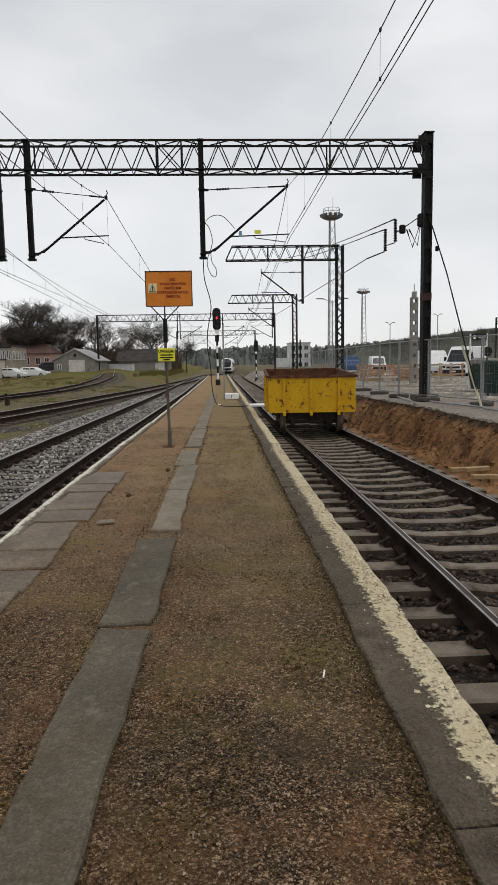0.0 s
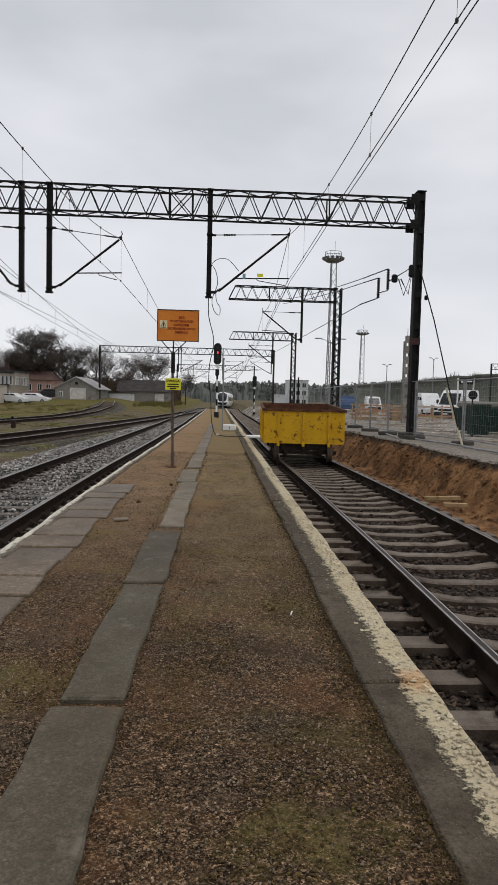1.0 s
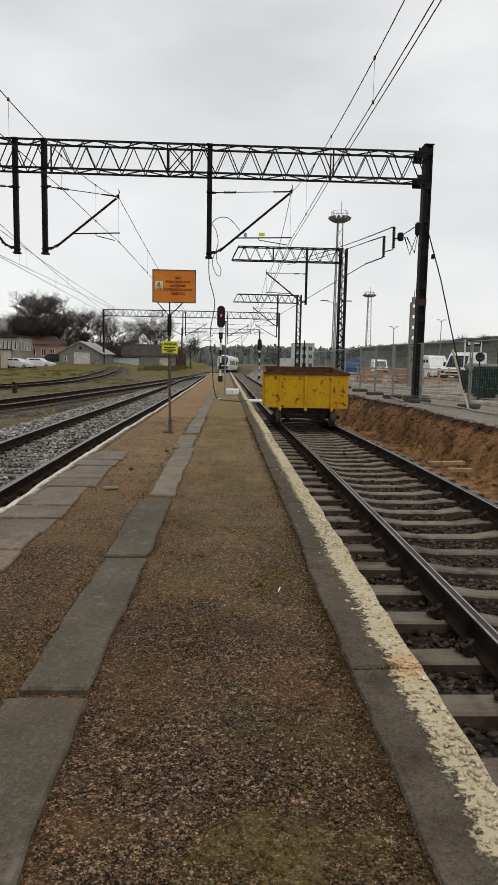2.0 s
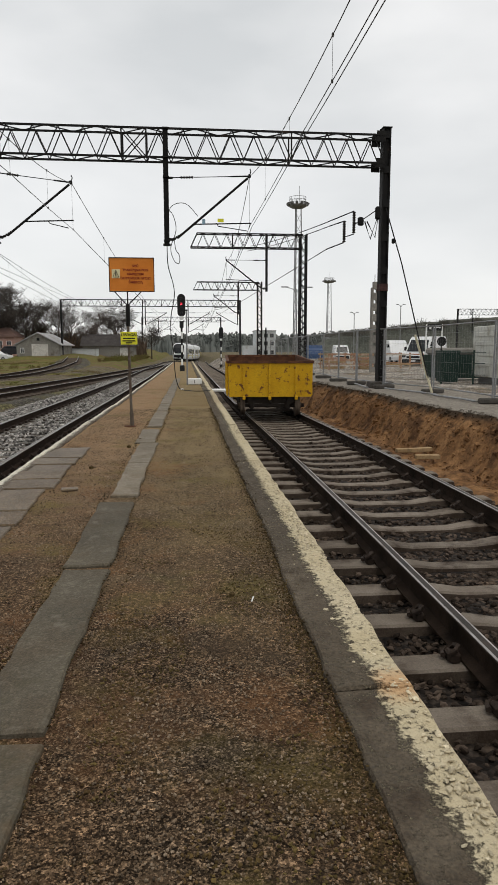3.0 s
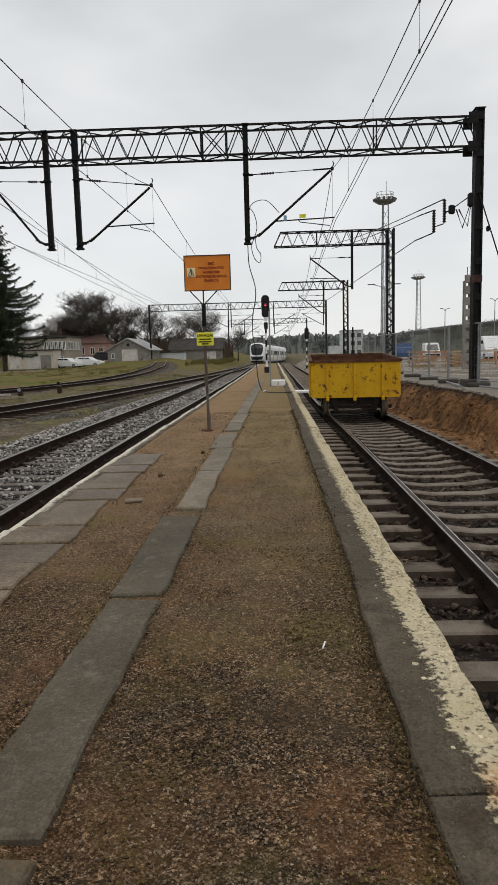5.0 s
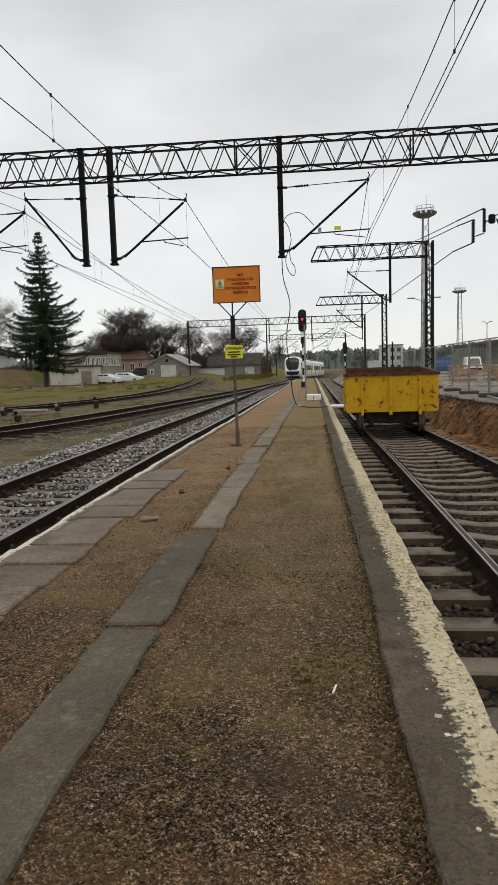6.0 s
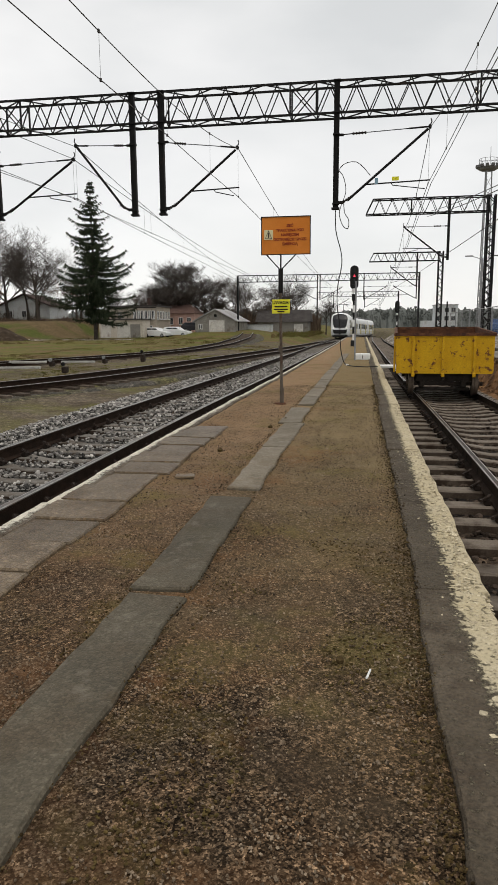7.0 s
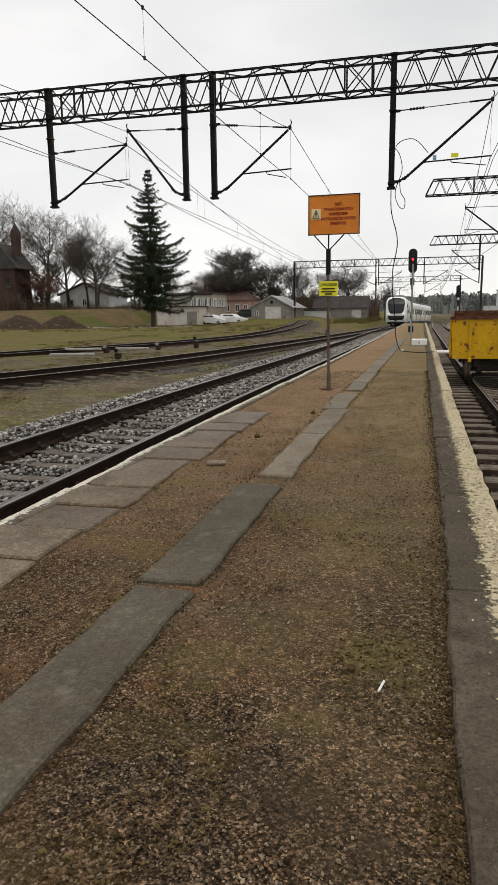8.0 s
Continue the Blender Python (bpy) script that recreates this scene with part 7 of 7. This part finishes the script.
M_ORB = mat("orange_barrier_paint", (0.3, 0.15, 0.085), (0.36, 0.21, 0.13), 3, 0.7, 0, 0.1, 30, (0.45, 0.38, 0.3), 2.0, (0.5, 0.6))
M_BOARDW = mat("pale_painted_board", (0.42, 0.38, 0.33), (0.52, 0.47, 0.41), 3, 0.8, 0, 0.1, 30, (0.3, 0.22, 0.15), 2.0)
M_TIMBER = mat("raw_timber", (0.3, 0.2, 0.1), (0.38, 0.27, 0.15), 6, 0.8, 0, 0.2, 60, (0.2, 0.13, 0.065), 3.0)
VAN = [(-2.75, 0.35), (-2.8, 0.75), (-2.7, 1.05), (-1.95, 1.25), (-1.2, 2.25), (-0.9, 2.5), (2.7, 2.55), (2.8, 2.3), (2.8, 0.35)]
ESTATE = [(-2.1, 0.25), (-2.15, 0.6), (-2.0, 0.78), (-1.0, 0.92), (-0.3, 1.38), (0.2, 1.45), (1.6, 1.42), (2.05, 0.95), (2.1, 0.6), (2.05, 0.25)]


def van_front(v, W=2.0):
    part("windscreen", Bm().add([(-0.86, -1.98, 1.27), (0.86, -1.98, 1.27), (0.76, -1.27, 2.22), (-0.76, -1.27, 2.22)], [(0, 1, 2, 3), (3, 2, 1, 0)]), M_GLASS, v)
    part("bumper", Bm().box((0, -2.8, 0.48), (W * 0.98, 0.14, 0.32), bevel=0.04), M_BLACK, v)
    part("grille", Bm().box((0, -2.79, 0.82), (1.1, 0.06, 0.16)), M_BLACK, v)
    for sx in (-1, 1):
        part("headlight", Bm().box((sx * 0.8, -2.76, 0.88), (0.32, 0.1, 0.22), bevel=0.03), M_GLASS, v)
        part("mirror", Bm().box((sx * 1.12, -1.6, 1.5), (0.2, 0.12, 0.34), bevel=0.03), M_BLACK, v)
    part("number_plate", Bm().box((0, -2.88, 0.5), (0.5, 0.01, 0.11)), M_WHITE, v)


def build_vehicles():
    v = vehicle("van", (20.9, 57.0, 0.0), radians(-40), "white panel van with grey side panel parked on the gravel yard", "van", M_CARW, 5.6, 2.0, 2.55, VAN, [(-1.75, -0.95, 1.3, 2.05, 0.5)], (-1.9, 1.7))
    van_front(v)
    part("side_panel", Bm().box((1.004, 1.0, 1.1), (0.01, 3.2, 0.9)), M_CARG, v)
    v = vehicle("van", (20.1, 63.0, 0.15), radians(4), "small white crew van behind the site barriers", "van", M_CARW, 5.0, 1.9, 2.1, [(p[0] * 0.8, p[1] * 0.85) for p in VAN], [(-1.4, -0.6, 1.15, 1.75, 0.4), (-0.4, 0.7, 1.15, 1.75, 0.0)], (-1.5, 1.4), 0.32)
    v = vehicle("van", (22.9, 96.0, 0.0), radians(-6), "white van facing the platform across the yard", "van", M_CARW, 5.0, 1.95, 2.1, [(p[0] * 0.85, p[1] * 0.8) for p in VAN], [(-1.4, -0.6, 1.1, 1.7, 0.4)], (-1.5, 1.4), 0.32)
    part("windscreen", Bm().add([(-0.8, -1.71, 1.03), (0.8, -1.71, 1.03), (0.72, -1.09, 1.79), (-0.72, -1.09, 1.79)], [(0, 1, 2, 3), (3, 2, 1, 0)]), M_GLASS, v)
    part("bumper", Bm().box((0, -2.38, 0.42), (1.8, 0.12, 0.26), bevel=0.04), M_BLACK, v)
    t = vehicle("truck", (15.9, 80.0, 0.0), radians(-12), "dark blue light truck with a tarpaulin box", "truck", M_CARB, 5.0, 2.0, 2.35, [(-2.5, 0.4), (-2.5, 0.9), (-2.2, 1.4), (-1.2, 1.6), (-1.0, 1.95), (2.5, 1.95), (2.5, 0.6)], [(-2.1, -1.3, 0.95, 1.4, 0.15)], (-1.7, 1.5), 0.36)
    c = vehicle("car", (-28.9, 100.5, ground_height(-28.9, 100.5)), radians(75), "white estate car parked on the grass by the garages", "car", M_CARW, 4.3, 1.75, 1.45, ESTATE, [(-0.75, 0.3, 0.95, 1.32, 0.45), (0.4, 1.55, 0.95, 1.32, 0.0)], (-1.35, 1.3), 0.3)
    vehicle("car", (-26.0, 101.0, ground_height(-26.0, 101.0)), radians(80), "white saloon car parked on the grass", "car", M_CARW, 4.4, 1.75, 1.42, ESTATE, [(-0.75, 0.3, 0.95, 1.3, 0.45), (0.4, 1.3, 0.95, 1.3, 0.0)], (-1.35, 1.3), 0.3)
    d = vehicle("car", (-24.2, 105.5, ground_height(-24.2, 105.5)), radians(85), "dark hatchback car parked near the shed", "car", M_CARD, 4.0, 1.7, 1.45, ESTATE, [(-0.75, 0.3, 0.95, 1.3, 0.45), (0.4, 1.4, 0.95, 1.3, 0.0)], (-1.3, 1.25), 0.3)


# ---- construction yard ----
FEET = [(8.2, 9.0), (8.05, 12.9), (7.87, 16.9), (7.82, 20.85), (7.1, 23.5), (6.85, 26.2), (6.7, 28.55), (6.78, 31.9), (6.72, 35.5), (6.75, 39.0), (6.8, 42.5), (6.9, 46.0), (7.0, 49.5), (7.1, 53.0)]


def site_fence():
    for k, (a, b) in enumerate(zip(FEET[:-1], FEET[1:])):
        f = thing("site_fence", (a[0], a[1], Y_YARD), "galvanised mesh site fence panel standing in concrete feet", "fence", "site fence panels")
        dx, dy = b[0] - a[0], b[1] - a[1]
        L = math.hypot(dx, dy)
        ux, uy = dx / L, dy / L
        e = 0.06
        tb = Bm()
        for s in (e, L - e):
            tb.tube([(ux * s, uy * s, 0.02), (ux * s, uy * s, 2.05)], 0.024, 6)
        for z in (0.2, 2.03):
            tb.tube([(ux * e, uy * e, z), (ux * (L - e), uy * (L - e), z)], 0.022, 6)
        part("frame", tb, M_GALV, f)
        ms = Bm()
        n = int(L / 0.16)
        for i in range(1, n):
            s = L * i / n
            ms.bar((ux * s, uy * s, 0.2), (ux * s, uy * s, 2.02), 0.0022)
        for z in np.arange(0.4, 2.0, 0.28):
            ms.bar((ux * e, uy * e, z), (ux * (L - e), uy * (L - e), z), 0.004)
        part("mesh_infill", ms, M_GALV, f)["kind"] = "stuff"
        part("foot", Bm().box((0, 0, 0.07), (0.72, 0.24, 0.14), math.atan2(dy, dx) + 1.57, bevel=0.03), M_TGREY0, f, "dark grey foot block")


M_CABIN = mat("weathered_cream_steel", (0.5, 0.5, 0.46), (0.58, 0.58, 0.53), 1.2, 0.6, 0, 0.1, 30, (0.3, 0.28, 0.23), 1.5, (0.5, 0.7), grain=0.1)


def yard_things():
    c = thing("site_container", (13.6, 24.6, Y_YARD), "pale grey steel site container on blocks", "container", rz=radians(1))
    part("shell", Bm().box((0, 1.2, 1.24), (3.6, 2.4, 1.95), bevel=0.03), M_CABIN, c)
    for k in range(3):
        part("door_leaf", Bm().box((-1.35 + k * 0.95, -0.03, 1.24), (0.86, 0.06, 1.8), bevel=0.01), M_CABIN, c)
        for z in (0.75, 1.15, 1.55, 1.9):
            part("pressed_panel", Bm().box((-1.35 + k * 0.95, -0.07, z), (0.62, 0.03, 0.16), bevel=0.01), M_CABIN, c)
    for z in (0.75, 1.15, 1.55, 1.9):
        part("pressed_panel", Bm().box((-1.815, 1.2, z), (0.03, 1.95, 0.16), bevel=0.01), M_CABIN, c)
    part("lock_rod", Bm().tube([(-0.86, -0.08, 0.35), (-0.86, -0.08, 2.15)], 0.02, 6), M_GALV, c)
    part("support", Bm().box((0, 1.2, 0.14), (3.2, 2.0, 0.26)), M_TGREY, c)
    part("hose", Bm().tube([(-0.2, -0.12, 1.9), (-0.05, -0.2, 1.4), (-0.15, -0.2, 0.9), (0.1, -0.25, 0.5), (0.0, -0.3, 0.1)], 0.03, 6), M_BLACK, c)
    g = thing("waste_container", (10.75, 27.0, Y_YARD), "dark green waste bin beside the container", "waste bin")
    mg = mat("dark_green_plastic", (0.014, 0.03, 0.024), (0.022, 0.042, 0.034), 3, 0.6, 0, 0.05, 30)
    part("bin", Bm().prism([(-0.3, 0.05), (0.3, 0.05), (0.36, 1.2), (-0.36, 1.2)], "y", -0.35, 0.35), mg, g)
    part("lid", Bm().box((0, 0, 1.24), (0.76, 0.78, 0.09), bevel=0.03), mg, g)
    sg = thing("round_sign", (10.72, 27.6, Y_YARD), "dark back of a round sign on a post", "road sign")
    part("disc", Bm().tube([(0, -0.02, 1.65), (0, 0.02, 1.65)], 0.19, 16), M_BLACK, sg)
    part("post", Bm().tube([(0, 0.03, 0), (0, 0.03, 1.7)], 0.025, 6), M_STEEL, sg)
    gb = thing("skip", (12.3, 29.5, Y_YARD), "dark green low skip with a pale lid", "skip")
    part("body", Bm().prism([(-1.2, 0.1), (1.2, 0.1), (1.4, 1.1), (-1.4, 1.1)], "y", -0.7, 0.7), mg, gb)
    part("cover", Bm().box((0, 0, 1.25), (2.6, 1.4, 0.3), bevel=0.08), M_GREYW, gb)
    gp = thing("green_fence", (10.2, 26.2, Y_YARD), "low dark green wire fence", "fence")
    for k in range(5):
        part("post", Bm().box((k * 1.15, -k * 0.3, 0.65), (0.06, 0.06, 1.3)), mg, gp)
    for z in (0.35, 0.8, 1.22):
        part("rail", Bm().bar((0, 0, z), (4.6, -1.2, z), 0.025), mg, gp)
    sb = thing("platform_sign", (11.5, 30.5, Y_YARD), "small dark sign board on two white posts", "sign")
    for x in (-0.36, 0.36):
        part("post", Bm().tube([(x, 0, 0), (x, 0, 2.45)], 0.035, 6), M_WHITE, sb)
    part("board", Bm().box((0, -0.03, 2.3), (0.66, 0.04, 0.28)), M_BLACK, sb)
    part("mark", Bm().box((-0.2, -0.055, 2.3), (0.1, 0.008, 0.16)).box((0.12, -0.055, 2.3), (0.3, 0.008, 0.06)), M_WHITE, sb)
    p = thing("concrete_mast", (11.62, 40.5, 0.1), "grey concrete mast with square holes", "mast")
    mast = Bm()
    for x in (-0.15, 0.15):
        mast.box((x, 0, 2.4), (0.1, 0.34, 5.1))
    z = -0.1
    while z < 4.9:
        mast.box((0, 0, z + 0.2), (0.2, 0.34, 0.42))
        z += 0.62
    part("shaft", mast, M_GREYW, p)
    part("lightning_rod", Bm().tube([(0, 0, 4.9), (0, 0, 5.7)], 0.02, 5), M_STEEL, p)
    for k, (x, y, rz) in enumerate(((10.6, 44.0, 3), (12.6, 45.2, -4), (14.6, 45.0, 8), (11.2, 49.5, -8), (13.5, 49.6, 5), (16.4, 47.5, 20), (11.4, 46.8, 12), (15.6, 50.5, -6))):
        b = thing("site_barrier", (x, y, Y_YARD), "orange and pale timber site barrier round the works", "barrier", "site barriers", rz=radians(rz))
        for s in (-0.9, 0.9):
            part("post", Bm().box((s, 0, 0.55), (0.09, 0.09, 1.1)), M_ORB, b)
        for z in (0.34, 0.98) if k % 3 else (0.3, 0.64, 1.0):
            part("board", Bm().box((0, -0.06, z), (2.1, 0.03, 0.1), 0.02 * ((k * 3) % 5 - 2)), (M_ORB, M_TIMBER, M_ORB, M_BOARDW)[(k + int(z * 10)) % 4], b)
    for k, (x, y) in enumerate(((10.2, 46.4), (11.0, 47.0), (12.8, 46.8), (13.6, 47.6))):
        t = thing("timber_stack", (x, y, Y_YARD), "short stack of pale orange boards", "timber stack", "timber stacks")
        for i in range(4):
            part("plank", Bm().box((0.03 * (i % 2), 0, 0.1 + i * 0.2), (0.75, 0.9, 0.16)), M_ORB if i % 2 else M_TIMBER, t)
    for k, (x, y, z, rz, L) in enumerate(((4.62, 13.6, -0.5, 4, 0.55), (4.7, 13.25, -0.44, 16, 0.5), (4.72, 12.9, -0.52, -6, 0.45))):
        t = thing("timber_plank", (x, y, z), "pale timber plank lying in the trench", "plank", "timber planks", rz=radians(rz))
        part("plank", Bm().box((0, 0, 0), (L, 0.12, 0.075), bevel=0.008), M_TIMBER, t)
    for k, (x, y, L, rz) in enumerate(((7.2, 21.2, 3.2, 100), (6.6, 24.6, 2.6, 85), (7.4, 18.2, 2.4, 95))):
        t = thing("ground_pipe", (x, y, Y_YARD + 0.05), "pale cable duct lying along the fence", "pipe", "cable ducts", rz=radians(rz))
        part("pipe", Bm().tube([(-L / 2, 0, 0), (-L / 4, 0.05, 0.02), (L / 4, -0.04, 0), (L / 2, 0, 0.01)], 0.03, 6), M_GALV, t)


def floodlight_mast(x, y, z, H, k):
    m = thing("floodlight_mast", (x, y, z), "tall lattice floodlight mast with a round lamp platform", "floodlight mast", "floodlight masts")
    b = Bm()
    for a in range(3):
        t = 2.094 * a
        b.tube([(1.5 * k * math.cos(t), 1.5 * k * math.sin(t), 0), (0.8 * k * math.cos(t), 0.8 * k * math.sin(t), H - 1.1)], 0.14 * k, 6)
    for i in range(14):
        za, zb = H * i / 15, H * (i + 1) / 15
        ra, rb = 1.5 * k - 0.7 * k * i / 15, 1.5 * k - 0.7 * k * (i + 1) / 15
        for a in range(3):
            t, u = 2.094 * a, 2.094 * (a + 1)
            b.bar((ra * math.cos(t), ra * math.sin(t), za), (rb * math.cos(u), rb * math.sin(u), zb), 0.07 * k)
    part("lattice", b, M_GALV, m)
    d = Bm().tube([(0, 0, H - 1.15), (0, 0, H - 0.95), (0, 0, H - 0.7), (0, 0, H - 0.6)], [1.5 * k, 2.0 * k, 2.3 * k, 2.3 * k], 12)
    part("platform", d, M_GALV, m)
    for a in range(12):
        t = 6.283 * (a + 0.5) / 12
        ca, sa = math.cos(t), math.sin(t)
        fl = Bm().add([(r * k * ca - w * k * sa, r * k * sa + w * k * ca, H + z) for r, z in ((2.15, -0.1), (2.8, -0.3), (2.6, -0.7), (2.0, -0.55)) for w in (-0.3, 0.3)],
                      [(0, 1, 3, 2), (2, 3, 5, 4), (4, 5, 7, 6), (6, 7, 1, 0), (0, 2, 4, 6), (1, 7, 5, 3)])
        part("floodlight", fl, M_TGREY, m)
    r = Bm()
    for a in range(12):
        t, u = 6.283 * a / 12, 6.283 * (a + 1) / 12
        for z in (0.3, 0.85):
            r.bar((2.0 * k * math.cos(t), 2.0 * k * math.sin(t), H + z), (2.0 * k * math.cos(u), 2.0 * k * math.sin(u), H + z), 0.07 * k)
        r.bar((2.0 * k * math.cos(t), 2.0 * k * math.sin(t), H - 0.6), (2.0 * k * math.cos(t), 2.0 * k * math.sin(t), H + 0.85), 0.06 * k)
    r.tube([(0.3, 0, H - 0.6), (0.3, 0, H + 3.0)], 0.05 * k, 5)
    part("railing", r, M_TGREY, m)


def lamp_post(x, y, z, H, k, arms):
    l = thing("lamp_post", (x, y, z), "slender grey lamp post with two lamp heads", "lamp post", "lamp posts")
    part("pole", Bm().tube([(0, 0, 0), (0, 0, H)], [0.12 * k, 0.07 * k], 8), M_GALV, l)
    for s in (-1, 1):
        part("arm", Bm().tube([(0, 0, H - 0.3), (s * arms * 0.5, 0, H), (s * arms, 0, H + 0.15)], 0.05 * k, 6), M_GALV, l)
        part("lamp_head", Bm().box((s * (arms + 0.25), 0, H + 0.18), (0.35 + 0.4 * arms, 0.3 * k, 0.14 * k), bevel=0.04), M_TGREY, l)


def far_building():
    b = thing("signal_box_building", (24.8, 200.0, -1.8), "pale flat-roofed block building beyond the yard", "building")
    part("wall", Bm().box((0.4, 4, 4.3), (6.0, 8, 8.6)), M_WALLW, b)
    part("annex", Bm().box((-4.0, 4, 2.2), (4.0, 7, 4.4)), M_WALLW, b)
    part("roof", Bm().box((0.4, 4, 8.7), (6.3, 8.4, 0.25)), M_SHEET, b)
    for x in (-1.6, 0.4, 2.2):
        for z in (2.4, 5.0, 7.3):
            window(b, x, 0.0, z, 1.1, 1.1, "y", M_GREYW)
    part("pipe", Bm().tube([(0.4, -0.2, 0), (0.4, -0.2, 9.6)], 0.22, 6), M_STEEL, b)


def mounds():
    for k, (x, y, z, w, h, m, lab) in enumerate(((-46.5, 77, -0.15, 4.2, 1.7, M_TOPSOIL, "heap of dark soil and rubble on the grass"), (-41.5, 78, -0.15, 3.4, 1.6, M_TOPSOIL, "heap of dark soil on the grass"), (-50.5, 75, -0.15, 4.5, 1.0, M_SAND, "low heap of pale sand"), (-55.5, 78, -0.15, 4.5, 2.0, M_TOPSOIL, "heap of dark soil and rubble on the grass"))):
        vs, fs = [], []
        n, r = 22, 8
        for j in range(r + 1):
            for i in range(n):
                t, f = 6.283 * i / n, j / r
                rr = w * f * (1 + 0.2 * noise.noise((math.cos(t) * 2, math.sin(t) * 2, k * 3.0)))
                hh = h * (1 - f ** 1.2) + 0.3 * noise.noise((rr * math.cos(t) * 1.3 + k, rr * math.sin(t) * 1.3, 2.0)) * (1 - f) - 0.08 * f
                vs.append((rr * math.cos(t), rr * math.sin(t) * 0.8, hh))
        for j in range(r):
            for i in range(n):
                fs.append((j * n + i, j * n + (i + 1) % n, (j + 1) * n + (i + 1) % n, (j + 1) * n + i))
        o = new("soil_heap", mesh_of("soil_heap", vs, fs, m, None, True))
        o.location = (x, y, z)
        tagged(o, lab, "soil heap", "soil heaps")


def trackside():
    for k, (x, y, L, rz) in enumerate(((-12.6, 27.0, 2.6, 82), (-14.2, 31.0, 2.4, 80), (-12.0, 31.5, 2.2, 84))):
        b = thing("concrete_beam", (x, y, -0.28), "pale spare concrete beam lying beside the track", "concrete beam", "spare beams", rz=radians(90 - rz))
        part("beam", Bm().box((0, 0, 0.08), (L * 0.7, 0.2, 0.1), bevel=0.02), M_CONC, b)
    for k, (x, y, h) in enumerate(((-10.4, 26.5, 0.4), (-11.3, 33.0, 0.35), (-9.9, 34.5, 0.6), (-12.8, 30.5, 0.35))):
        s = thing("point_lever", (x, y, -0.35), "small dark point lever box beside the rails", "point lever", "point levers")
        part("box", Bm().box((0, 0, h * 0.3), (0.2, 0.26, h * 0.6), bevel=0.03), M_IRON, s)
        part("disc", Bm().tube([(0, -0.2, h * 0.85), (0, -0.12, h * 0.85)], 0.075, 10), M_GALV if k % 2 else M_STEEL, s)


build_trees()
embankment()
garage_block()
pink_house()
gable_shed()
church()
build_vehicles()
site_fence()
yard_things()
floodlight_mast(23.6, 137.0, -0.2, 30.4, 0.82)
floodlight_mast(60.4, 275.0, -0.2, 29.4, 1.0)
lamp_post(12.9, 75.0, 0.0, 8.0, 0.75, 1.1)
lamp_post(31.5, 122.0, 0.0, 7.9, 0.9, 0.35)
lamp_post(40.1, 122.0, 0.0, 9.3, 0.9, 0.35)
far_building()
mounds()
trackside()

build_path_slabs()
build_paving()
build_kerbs()
motions()
